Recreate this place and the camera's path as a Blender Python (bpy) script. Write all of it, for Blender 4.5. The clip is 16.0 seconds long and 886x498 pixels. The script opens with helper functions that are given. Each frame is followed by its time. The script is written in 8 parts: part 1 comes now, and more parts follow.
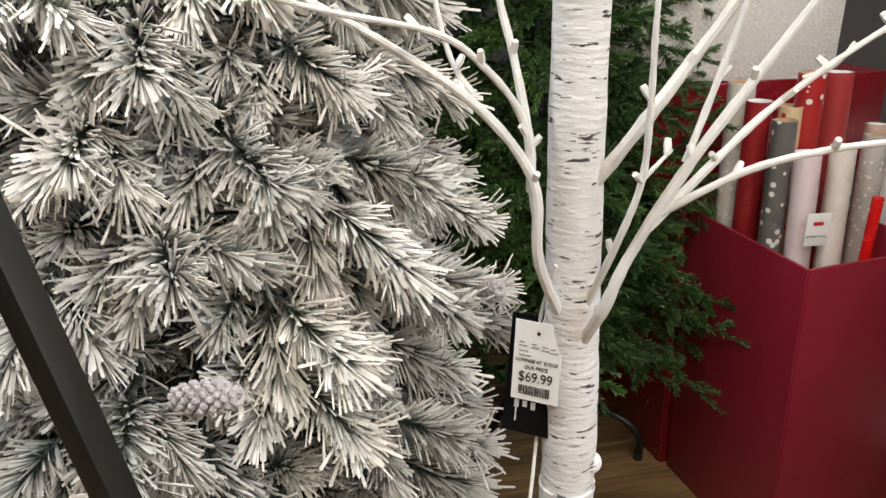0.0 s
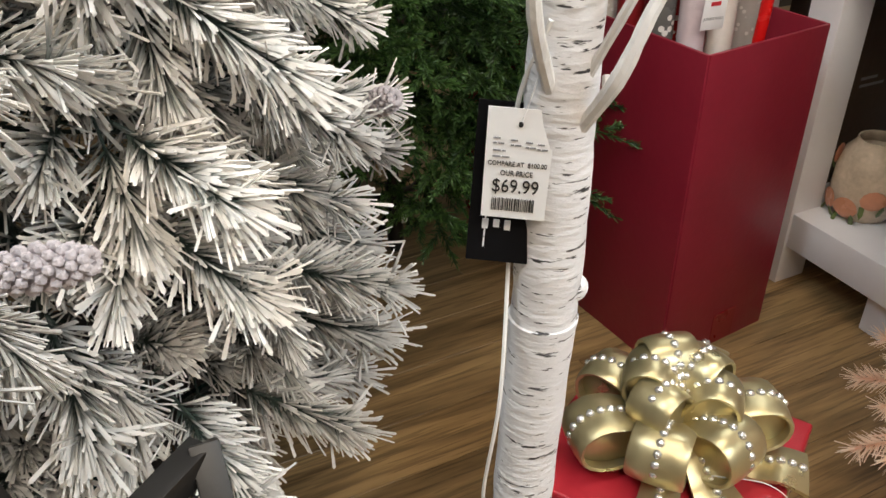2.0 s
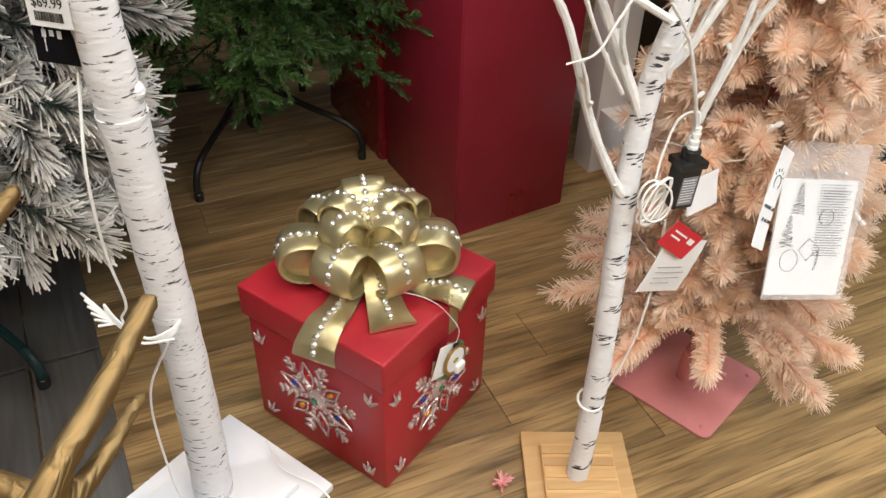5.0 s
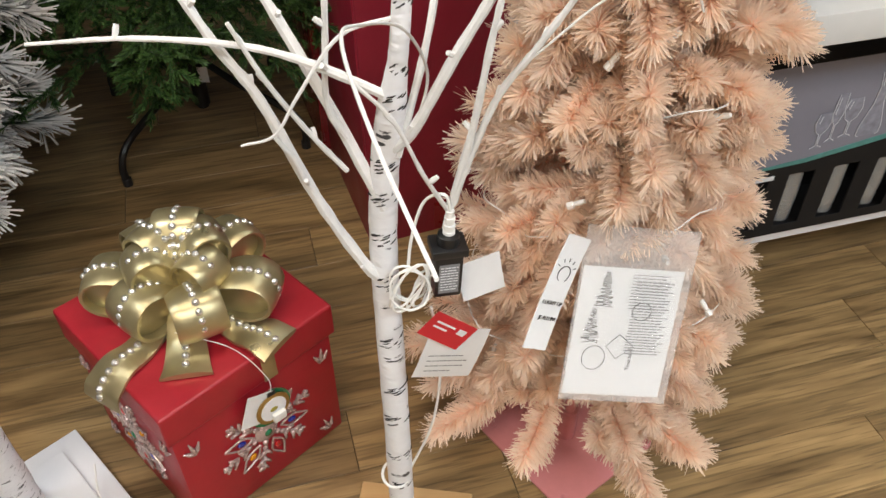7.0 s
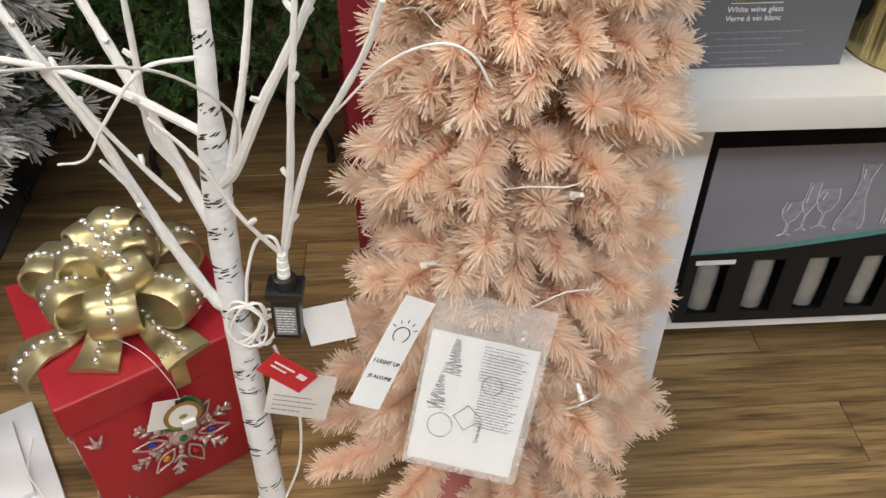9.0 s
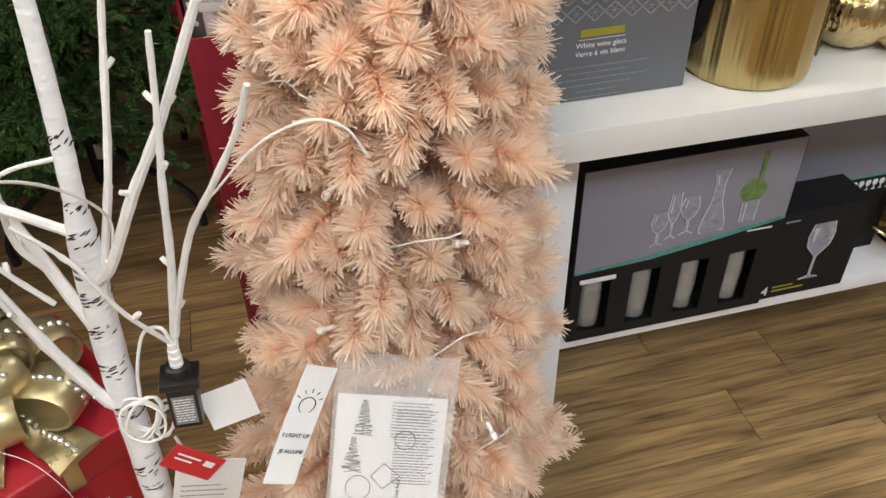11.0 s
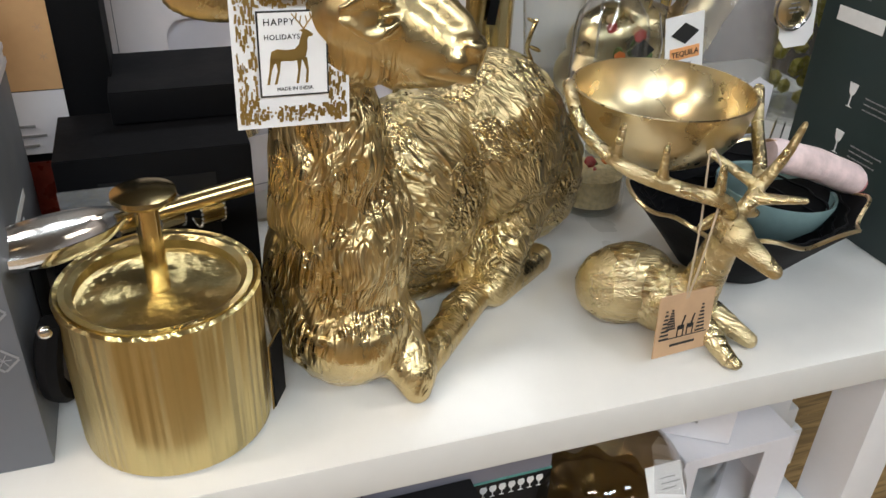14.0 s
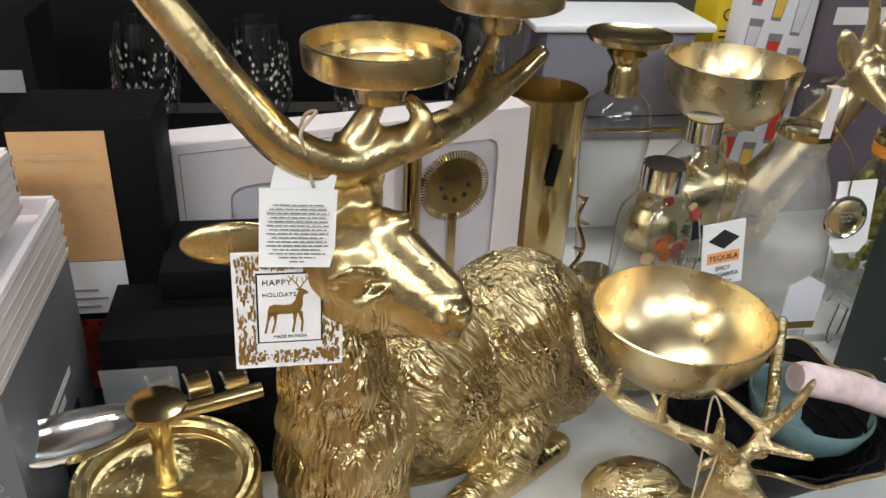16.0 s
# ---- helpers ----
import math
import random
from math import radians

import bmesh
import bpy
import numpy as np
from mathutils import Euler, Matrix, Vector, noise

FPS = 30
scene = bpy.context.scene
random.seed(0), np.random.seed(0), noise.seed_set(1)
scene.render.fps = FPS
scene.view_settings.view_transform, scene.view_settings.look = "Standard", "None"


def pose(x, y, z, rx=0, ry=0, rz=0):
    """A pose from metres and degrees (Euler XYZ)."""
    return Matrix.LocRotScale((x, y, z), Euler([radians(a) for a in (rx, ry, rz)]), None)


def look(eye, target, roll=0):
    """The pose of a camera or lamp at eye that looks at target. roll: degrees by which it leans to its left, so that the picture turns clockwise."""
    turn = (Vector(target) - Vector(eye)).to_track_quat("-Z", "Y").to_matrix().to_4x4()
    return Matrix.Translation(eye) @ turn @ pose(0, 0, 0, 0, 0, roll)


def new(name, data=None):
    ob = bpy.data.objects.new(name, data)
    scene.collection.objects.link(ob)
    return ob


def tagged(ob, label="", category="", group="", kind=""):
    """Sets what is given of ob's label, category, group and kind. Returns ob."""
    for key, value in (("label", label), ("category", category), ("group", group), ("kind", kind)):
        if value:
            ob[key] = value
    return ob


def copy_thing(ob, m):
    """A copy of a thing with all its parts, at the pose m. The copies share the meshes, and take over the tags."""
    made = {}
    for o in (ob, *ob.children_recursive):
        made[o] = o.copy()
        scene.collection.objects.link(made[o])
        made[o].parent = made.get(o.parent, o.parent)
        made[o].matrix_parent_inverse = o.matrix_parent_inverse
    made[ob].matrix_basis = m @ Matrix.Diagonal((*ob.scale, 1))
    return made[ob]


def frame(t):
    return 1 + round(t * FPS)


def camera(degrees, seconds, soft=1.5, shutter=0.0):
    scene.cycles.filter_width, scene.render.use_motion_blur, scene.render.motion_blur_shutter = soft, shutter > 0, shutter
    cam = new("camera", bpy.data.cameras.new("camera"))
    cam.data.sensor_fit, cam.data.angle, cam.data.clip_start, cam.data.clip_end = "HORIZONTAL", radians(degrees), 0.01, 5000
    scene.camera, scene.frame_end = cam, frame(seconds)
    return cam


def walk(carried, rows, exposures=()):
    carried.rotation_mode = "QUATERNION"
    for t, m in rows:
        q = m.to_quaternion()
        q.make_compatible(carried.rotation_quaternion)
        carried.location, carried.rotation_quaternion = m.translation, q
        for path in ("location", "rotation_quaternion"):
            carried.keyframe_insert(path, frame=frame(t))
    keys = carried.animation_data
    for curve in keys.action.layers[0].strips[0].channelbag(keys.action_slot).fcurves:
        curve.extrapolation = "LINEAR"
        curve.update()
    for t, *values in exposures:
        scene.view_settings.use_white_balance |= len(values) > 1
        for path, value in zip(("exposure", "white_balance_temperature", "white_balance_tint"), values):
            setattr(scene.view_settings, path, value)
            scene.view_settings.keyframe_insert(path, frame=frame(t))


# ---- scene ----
cam = camera(56.9, 16.0)
PATH = [
    (0, (0.092, 0.065, 1.438), (-0.001, 1.928, 0.718), -1.2),
    (0.5, (0.039, 0.207, 1.361), (0.14, 1.986, 0.453), -1.6),
    (1, (-0.005, 0.272, 1.299), (0.243, 1.971, 0.272), -0.9),
    (1.5, (-0.018, 0.282, 1.294), (0.278, 1.949, 0.23), -1.0),
    (2, (-0.008, 0.273, 1.305), (0.299, 1.932, 0.23), -0.9),
    (2.5, (0.007, 0.242, 1.317), (0.299, 1.895, 0.23), -0.3),
    (3, (0.04, 0.163, 1.323), (0.315, 1.808, 0.219), 0.3),
    (3.5, (0.099, 0.116, 1.304), (0.372, 1.724, 0.145), 1.8),
    (4, (0.146, 0.06, 1.303), (0.408, 1.641, 0.106), 1.9),
    (4.5, (0.261, 0.003, 1.338), (0.517, 1.553, 0.1), 2.2),
    (5, (0.43, -0.103, 1.35), (0.7, 1.451, 0.12), 1.7),
    (5.2, (0.47, -0.125, 1.356), (0.749, 1.422, 0.119), 2.0),
    (7.3, (1.056, 0.115, 1.409), (0.951, 1.585, 0.057), -0.3),
    (7.5, (1.135, 0.12, 1.407), (0.951, 1.596, 0.07), 0.1),
    (8, (1.284, 0.141, 1.406), (0.966, 1.591, 0.066), 0.3),
    (8.2, (1.296, 0.152, 1.407), (0.949, 1.599, 0.071), 0.2),
    (10.3, (1.266, 0.19, 1.446), (1.128, 1.71, 0.154), -1.2),
    (10.5, (1.269, 0.189, 1.447), (1.161, 1.715, 0.159), -1.2),
    (11, (1.274, 0.196, 1.449), (1.249, 1.743, 0.181), -1.1),
    (11.5, (1.32, 0.202, 1.445), (1.362, 1.788, 0.227), -1.6),
    (12, (1.446, 0.22, 1.465), (1.56, 1.876, 0.349), -1.6),
    (12.5, (1.564, 0.276, 1.466), (1.718, 1.974, 0.42), -2.0),
    (13, (1.701, 0.45, 1.441), (1.942, 2.144, 0.407), -0.5),
    (13.5, (1.803, 0.589, 1.452), (2.071, 2.291, 0.435), 1.4),
    (14, (1.908, 0.665, 1.475), (2.062, 2.367, 0.435), 2.4),
    (14.5, (2.024, 0.729, 1.512), (2.092, 2.437, 0.474), 3.6),
    (15, (2.023, 0.742, 1.578), (2.003, 2.461, 0.556), 3.7),
    (15.5, (2.018, 0.739, 1.619), (1.93, 2.473, 0.626), 3.4),
    (16, (2.014, 0.726, 1.656), (1.883, 2.474, 0.694), 2.9),
]
EXPOSURE = [(0, 0.02), (1, 0.10), (2, 0.12), (3, 0.24), (3.5, 0.30), (4.5, 0.28), (5.2, 0.18), (7.3, -0.05), (8.2, -0.12), (10.5, -0.10), (12, -0.04), (13.5, 0.0), (14.5, 0.04), (16, 0.05)]
walk(cam, [(t, look(eye, target, roll)) for t, eye, target, roll in PATH], EXPOSURE)

# ---- light ----
world = bpy.data.worlds.new("world")
scene.world = world
world.use_nodes = True
world.node_tree.nodes["Background"].inputs[0].default_value = (0.9, 0.95, 1.0, 1)
world.node_tree.nodes["Background"].inputs[1].default_value = 0.05

I4 = Matrix.Identity(4)
AISLE = pose(0, 0, 0, 0, 0, 15)          # the tables and the floor boards lie along this turned frame


def at(u, n, z, rz=0, rx=0, ry=0):
    """A pose in the turned frame of the tables."""
    return AISLE @ pose(u, n, z, rx, ry, rz)


def ceiling_lamp(x, y, w, d, watts, colour, turn=15):
    lamp = bpy.data.lights.new("panel_light", "AREA")
    lamp.shape, lamp.size, lamp.size_y, lamp.energy, lamp.color = "RECTANGLE", w, d, watts, colour
    new("panel_light", lamp).matrix_world = pose(x, y, 2.93, 0, 0, turn)


WARM, COOL = (1.0, 0.84, 0.67), (0.76, 0.89, 1.0)
LAMPS = [(0.15, -1.0, WARM, 40), (1.85, -0.95, COOL, 48), (3.5, -0.2, COOL, 25), (0.72, 0.90, WARM, 14), (2.1, 2.6, COOL, 12), (-0.9, 0.5, COOL, 22),
         # unseen extra lamps, added only to give gold and glass something to reflect
         (0.9, -2.2, WARM, 10), (2.6, -2.2, COOL, 10), (4.4, -1.5, WARM, 10), (4.7, 1.3, COOL, 10)]
for lx, ly, colour, watts in LAMPS:
    ceiling_lamp(lx, ly, 1.1, 0.26, watts, colour)


# ---- helpers for building ----
def link(name, bm, material, parent=None, m=None, smooth=True):
    me = bpy.data.meshes.new(name)
    bm.normal_update()
    bm.to_mesh(me)
    bm.free()
    me.materials.append(material)
    if smooth:
        me.shade_smooth()
        me.set_sharp_from_angle(angle=radians(38))
    ob = new(name, me)
    if parent:
        ob.parent = parent
    if m is not None:
        ob.matrix_basis = m
    return ob


def part(name, bm, material, parent, label="", m=None, smooth=True):
    return tagged(link(name, bm, material, parent, m, smooth), label)


def thing(name, m, label, category, group=""):
    ob = new(name)
    ob.empty_display_size = 0.05
    ob.matrix_basis = m
    return tagged(ob, label, category, group)


def solid(name, bm, material, m, label, category, group="", kind="", smooth=True):
    return tagged(link(name, bm, material, None, m, smooth), label, category, group, kind)


def from_arrays(name, verts, faces, material, parent=None, m=None, smooth=False, values=None):
    me = bpy.data.meshes.new(name)
    me.from_pydata([tuple(v) for v in verts], [], [tuple(f) for f in faces])
    me.materials.append(material)
    if values is not None:
        a = me.attributes.new("along", "FLOAT", "POINT")
        a.data.foreach_set("value", np.asarray(values, dtype=np.float32))
    if smooth:
        me.shade_smooth()
    ob = new(name, me)
    if parent:
        ob.parent = parent
    if m is not None:
        ob.matrix_basis = m
    return ob


def add_box(bm, size, m=I4, bevel=0.0, seg=2):
    g = bmesh.ops.create_cube(bm, size=1.0, matrix=m @ Matrix.Diagonal((*size, 1)))
    if bevel:
        edges = list({e for v in g["verts"] for e in v.link_edges})
        bmesh.ops.bevel(bm, geom=edges, offset=bevel, segments=seg, affect="EDGES", profile=0.6)
    return bm


def box(size, m=I4, bevel=0.0, seg=2):
    return add_box(bmesh.new(), size, m, bevel, seg)


def add_lathe(bm, profile, seg=32, m=I4, wave=None):
    """Turns (radius, height) pairs about z. wave(angle, index) may shift a ring's radius and height."""
    rings = []
    for i, (r, z) in enumerate(profile):
        if r < 1e-6:
            rings.append([bm.verts.new(m @ Vector((0, 0, z)))])
            continue
        ring = []
        for k in range(seg):
            a = math.tau * k / seg
            dr, dz = wave(a, i) if wave else (0, 0)
            ring.append(bm.verts.new(m @ Vector(((r + dr) * math.cos(a), (r + dr) * math.sin(a), z + dz))))
        rings.append(ring)
    for a, b in zip(rings, rings[1:]):
        for k in range(seg):
            q = [a[k % len(a)], a[(k + 1) % len(a)], b[(k + 1) % len(b)], b[k % len(b)]]
            q = [v for i, v in enumerate(q) if v not in q[:i]]
            if len(q) > 2:
                bm.faces.new(q)
    return bm


def lathe(profile, seg=32, m=I4, wave=None):
    bm = add_lathe(bmesh.new(), profile, seg, m, wave)
    bmesh.ops.recalc_face_normals(bm, faces=bm.faces)
    return bm


def add_tube(bm, pts, radii, sides=8, caps=True):
    pts = [Vector(p) for p in pts]
    if not hasattr(radii, "__len__"):
        radii = [radii] * len(pts)
    up, rings = Vector((0.31, 0.17, 0.93)), []
    for i, p in enumerate(pts):
        d = (pts[min(i + 1, len(pts) - 1)] - pts[max(i - 1, 0)]).normalized()
        a = (up - d * up.dot(d)).normalized()
        up = a
        b = d.cross(a)
        rings.append([bm.verts.new(p + radii[i] * (a * math.cos(math.tau * k / sides) + b * math.sin(math.tau * k / sides))) for k in range(sides)])
    for r, s in zip(rings, rings[1:]):
        for k in range(sides):
            bm.faces.new((r[k], r[(k + 1) % sides], s[(k + 1) % sides], s[k]))
    if caps:
        bm.faces.new(rings[0][::-1])
        bm.faces.new(rings[-1])
    return bm


def tube(pts, radii, sides=8):
    return add_tube(bmesh.new(), pts, radii, sides)


def curve_pts(pts, steps=6):
    """A smooth line through the points (Catmull-Rom)."""
    p = [Vector(q) for q in pts]
    p = [2 * p[0] - p[1], *p, 2 * p[-1] - p[-2]]
    out = []
    for i in range(1, len(p) - 2):
        for k in range(steps):
            t = k / steps
            a, b, c, d = p[i - 1], p[i], p[i + 1], p[i + 2]
            out.append(0.5 * (2 * b + (c - a) * t + (2 * a - 5 * b + 4 * c - d) * t * t + (3 * b - a - 3 * c + d) * t ** 3))
    return out + [p[-2]]


def taper(n, a, b):
    return [a + (b - a) * i / (n - 1) for i in range(n)]


def add_prism(bm, outline, depth, m=I4, bevel=0.0):
    """A flat outline in x, z pulled along y by depth, centred."""
    f = [bm.verts.new(m @ Vector((x, -depth / 2, z))) for x, z in outline]
    b = [bm.verts.new(m @ Vector((x, depth / 2, z))) for x, z in outline]
    n = len(f)
    faces = [bm.faces.new(f), bm.faces.new(b[::-1])]
    sides = [bm.faces.new((f[(i + 1) % n], f[i], b[i], b[(i + 1) % n])) for i in range(n)]
    bmesh.ops.recalc_face_normals(bm, faces=faces + sides)
    if bevel:
        bmesh.ops.bevel(bm, geom=list(faces[0].edges) + list(faces[1].edges), offset=bevel, segments=2, affect="EDGES", profile=0.5)
    return bm


def add_ball(bm, r, m=I4, sub=2):
    bmesh.ops.create_icosphere(bm, subdivisions=sub, radius=r, matrix=m)
    return bm


def add_card(bm, w, h, m=I4, t=0.0006, bend=0.0, n=6):
    """A thin card in x, z, hung from its top edge, slightly bent."""
    rows = []
    for i in range(n + 1):
        s = i / n
        y = bend * (s * s)
        rows.append([bm.verts.new(m @ Vector((x, y + dy, -h * s))) for x, dy in ((-w / 2, -t), (w / 2, -t), (w / 2, t), (-w / 2, t))])
    for a, b in zip(rows, rows[1:]):
        for k in range(4):
            bm.faces.new((a[k], a[(k + 1) % 4], b[(k + 1) % 4], b[k]))
    bm.faces.new(rows[0])
    bm.faces.new(rows[-1][::-1])
    bmesh.ops.recalc_face_normals(bm, faces=bm.faces)
    return bm


FONTS = []


def text(body, size, material, parent, m, align="LEFT", name="lettering", extrude=0.0003, spacing=1.0):
    """Lettering that reads in local x, z; it becomes a mesh at the end."""
    cu = bpy.data.curves.new(name, "FONT")
    cu.body, cu.size, cu.align_x, cu.extrude, cu.space_character, cu.resolution_u = body, size, align, extrude, spacing, 3
    cu.materials.append(material)
    ob = new(name, cu)
    ob.parent = parent
    ob.matrix_basis = m @ pose(0, 0, 0, 90, 0, 0)
    FONTS.append(ob)
    return ob


def bars(widths, pitch, h, material, parent, m, name="small_print", align="LEFT"):
    """Lines of print too small to read, as bars; thin lines are broken into words."""
    bm = bmesh.new()
    rw = random.Random(len(widths) * 31 + int(pitch * 1e5))
    for i, w in enumerate(widths):
        x = 0.0 if align == "LEFT" else -w / 2
        if h > 0.0028:
            add_box(bm, (w, 0.0006, h), m @ pose(x + w / 2, 0, -i * pitch))
            continue
        end = x + w
        while x < end - h:
            word = min(end - x, rw.uniform(2.0, 6.5) * h)
            add_box(bm, (word, 0.0006, h * 0.8), m @ pose(x + word / 2, 0, -i * pitch))
            x += word + h * 0.8
    return part(name, bm, material, parent, smooth=False)


# ---- materials ----
def material(name, base, rough=0.5, metal=0.0, vary=0.12, scale=12.0, bump=0.0, bump_scale=80.0, stretch=(1, 1, 1), spec=0.5, coat=0.0, rough_vary=0.08, sheen=0.0):
    """A surface with stains at one scale and grain at a finer one."""
    mt = bpy.data.materials.new(name)
    mt.use_nodes = True
    nt = mt.node_tree
    b = nt.nodes["Principled BSDF"]
    b.inputs["Metallic"].default_value = metal
    b.inputs["Specular IOR Level"].default_value = spec
    b.inputs["Coat Weight"].default_value = coat
    b.inputs["Coat Roughness"].default_value = 0.12
    b.inputs["Sheen Weight"].default_value = sheen
    tc = nt.nodes.new("ShaderNodeTexCoord")
    mp = nt.nodes.new("ShaderNodeMapping")
    mp.inputs["Scale"].default_value = stretch
    nt.links.new(tc.outputs["Object"], mp.inputs["Vector"])
    n1 = nt.nodes.new("ShaderNodeTexNoise")
    n1.inputs["Scale"].default_value, n1.inputs["Detail"].default_value = scale, 6
    n2 = nt.nodes.new("ShaderNodeTexNoise")
    n2.inputs["Scale"].default_value, n2.inputs["Detail"].default_value = bump_scale, 4
    nt.links.new(mp.outputs[0], n1.inputs["Vector"])
    nt.links.new(mp.outputs[0], n2.inputs["Vector"])
    ramp = nt.nodes.new("ShaderNodeValToRGB")
    c = Vector(base)
    ramp.color_ramp.elements[0].color = (*(c * (1 - vary)), 1)
    ramp.color_ramp.elements[1].color = (*[min(1, v) for v in c * (1 + vary)], 1)
    ramp.color_ramp.elements[0].position, ramp.color_ramp.elements[1].position = 0.3, 0.7
    mix = nt.nodes.new("ShaderNodeMath")
    mix.operation = "MULTIPLY_ADD"
    mix.inputs[1].default_value = 0.35
    nt.links.new(n2.outputs[0], mix.inputs[0])
    half = nt.nodes.new("ShaderNodeMath")
    half.operation = "MULTIPLY"
    half.inputs[1].default_value = 0.65
    nt.links.new(n1.outputs[0], half.inputs[0])
    nt.links.new(half.outputs[0], mix.inputs[2])
    nt.links.new(mix.outputs[0], ramp.inputs[0])
    nt.links.new(ramp.outputs[0], b.inputs["Base Color"])
    rr = nt.nodes.new("ShaderNodeMapRange")
    rr.inputs["To Min"].default_value, rr.inputs["To Max"].default_value = max(0.02, rough - rough_vary), min(1, rough + rough_vary)
    rr.inputs["From Min"].default_value, rr.inputs["From Max"].default_value = 0.3, 0.7
    nt.links.new(n1.outputs[0], rr.inputs[0])
    nt.links.new(rr.outputs[0], b.inputs["Roughness"])
    if bump:
        bp = nt.nodes.new("ShaderNodeBump")
        bp.inputs["Strength"].default_value, bp.inputs["Distance"].default_value = 1.0, bump
        nt.links.new(n2.outputs[0], bp.inputs["Height"])
        nt.links.new(bp.outputs[0], b.inputs["Normal"])
    return mt


def nodes_of(mt):
    nt = mt.node_tree
    return nt, nt.nodes["Principled BSDF"]


def glass(name, tint=(1, 1, 1), rough=0.02, haze=0.0):
    """Thin blown glass: clear through, with a gloss that grows towards the edges; haze is the milky share of frosting."""
    mt = bpy.data.materials.new(name)
    mt.use_nodes = True
    nt = mt.node_tree
    nt.nodes.remove(nt.nodes["Principled BSDF"])
    clear, gloss, fr, mx = (nt.nodes.new("ShaderNode" + k) for k in ("BsdfTransparent", "BsdfGlossy", "LayerWeight", "MixShader"))
    clear.inputs["Color"].default_value = (*tint, 1)
    gloss.inputs["Roughness"].default_value = rough
    edge, share = nt.nodes.new("ShaderNodeMath"), nt.nodes.new("ShaderNodeMath")
    fr.inputs["Blend"].default_value = 0.5
    edge.operation, edge.inputs[1].default_value = "POWER", 3.0
    share.operation, share.inputs[1].default_value, share.inputs[2].default_value = "MULTIPLY_ADD", 0.85, 0.05
    nt.links.new(fr.outputs["Facing"], edge.inputs[0])
    nt.links.new(edge.outputs[0], share.inputs[0])
    nt.links.new(share.outputs[0], mx.inputs[0])
    body = clear
    if haze:
        milk, body = nt.nodes.new("ShaderNodeBsdfDiffuse"), nt.nodes.new("ShaderNodeMixShader")
        milk.inputs["Color"].default_value = (0.8, 0.8, 0.79, 1)
        body.inputs[0].default_value = haze
        nt.links.new(clear.outputs[0], body.inputs[1])
        nt.links.new(milk.outputs[0], body.inputs[2])
    nt.links.new(body.outputs[0], mx.inputs[1])
    nt.links.new(gloss.outputs[0], mx.inputs[2])
    nt.links.new(mx.outputs[0], nt.nodes["Material Output"].inputs["Surface"])
    return mt


def film(name, tint=(1, 1, 1), amount=0.12):
    """Clear thin plastic film: mostly see-through, with a gloss."""
    mt = bpy.data.materials.new(name)
    mt.use_nodes = True
    nt = mt.node_tree
    b = nt.nodes["Principled BSDF"]
    b.inputs["Base Color"].default_value = (*tint, 1)
    b.inputs["Roughness"].default_value = 0.12
    b.inputs["Alpha"].default_value = amount
    n = nt.nodes.new("ShaderNodeTexNoise")
    n.inputs["Scale"].default_value = 25
    bp = nt.nodes.new("ShaderNodeBump")
    bp.inputs["Distance"].default_value = 0.006
    nt.links.new(n.outputs[0], bp.inputs["Height"])
    nt.links.new(bp.outputs[0], b.inputs["Normal"])
    return mt


def emitter(name, colour, strength):
    mt = bpy.data.materials.new(name)
    mt.use_nodes = True
    b = mt.node_tree.nodes["Principled BSDF"]
    b.inputs["Base Color"].default_value = (0.8, 0.8, 0.8, 1)
    b.inputs["Emission Color"].default_value = (*colour, 1)
    b.inputs["Emission Strength"].default_value = strength
    return mt


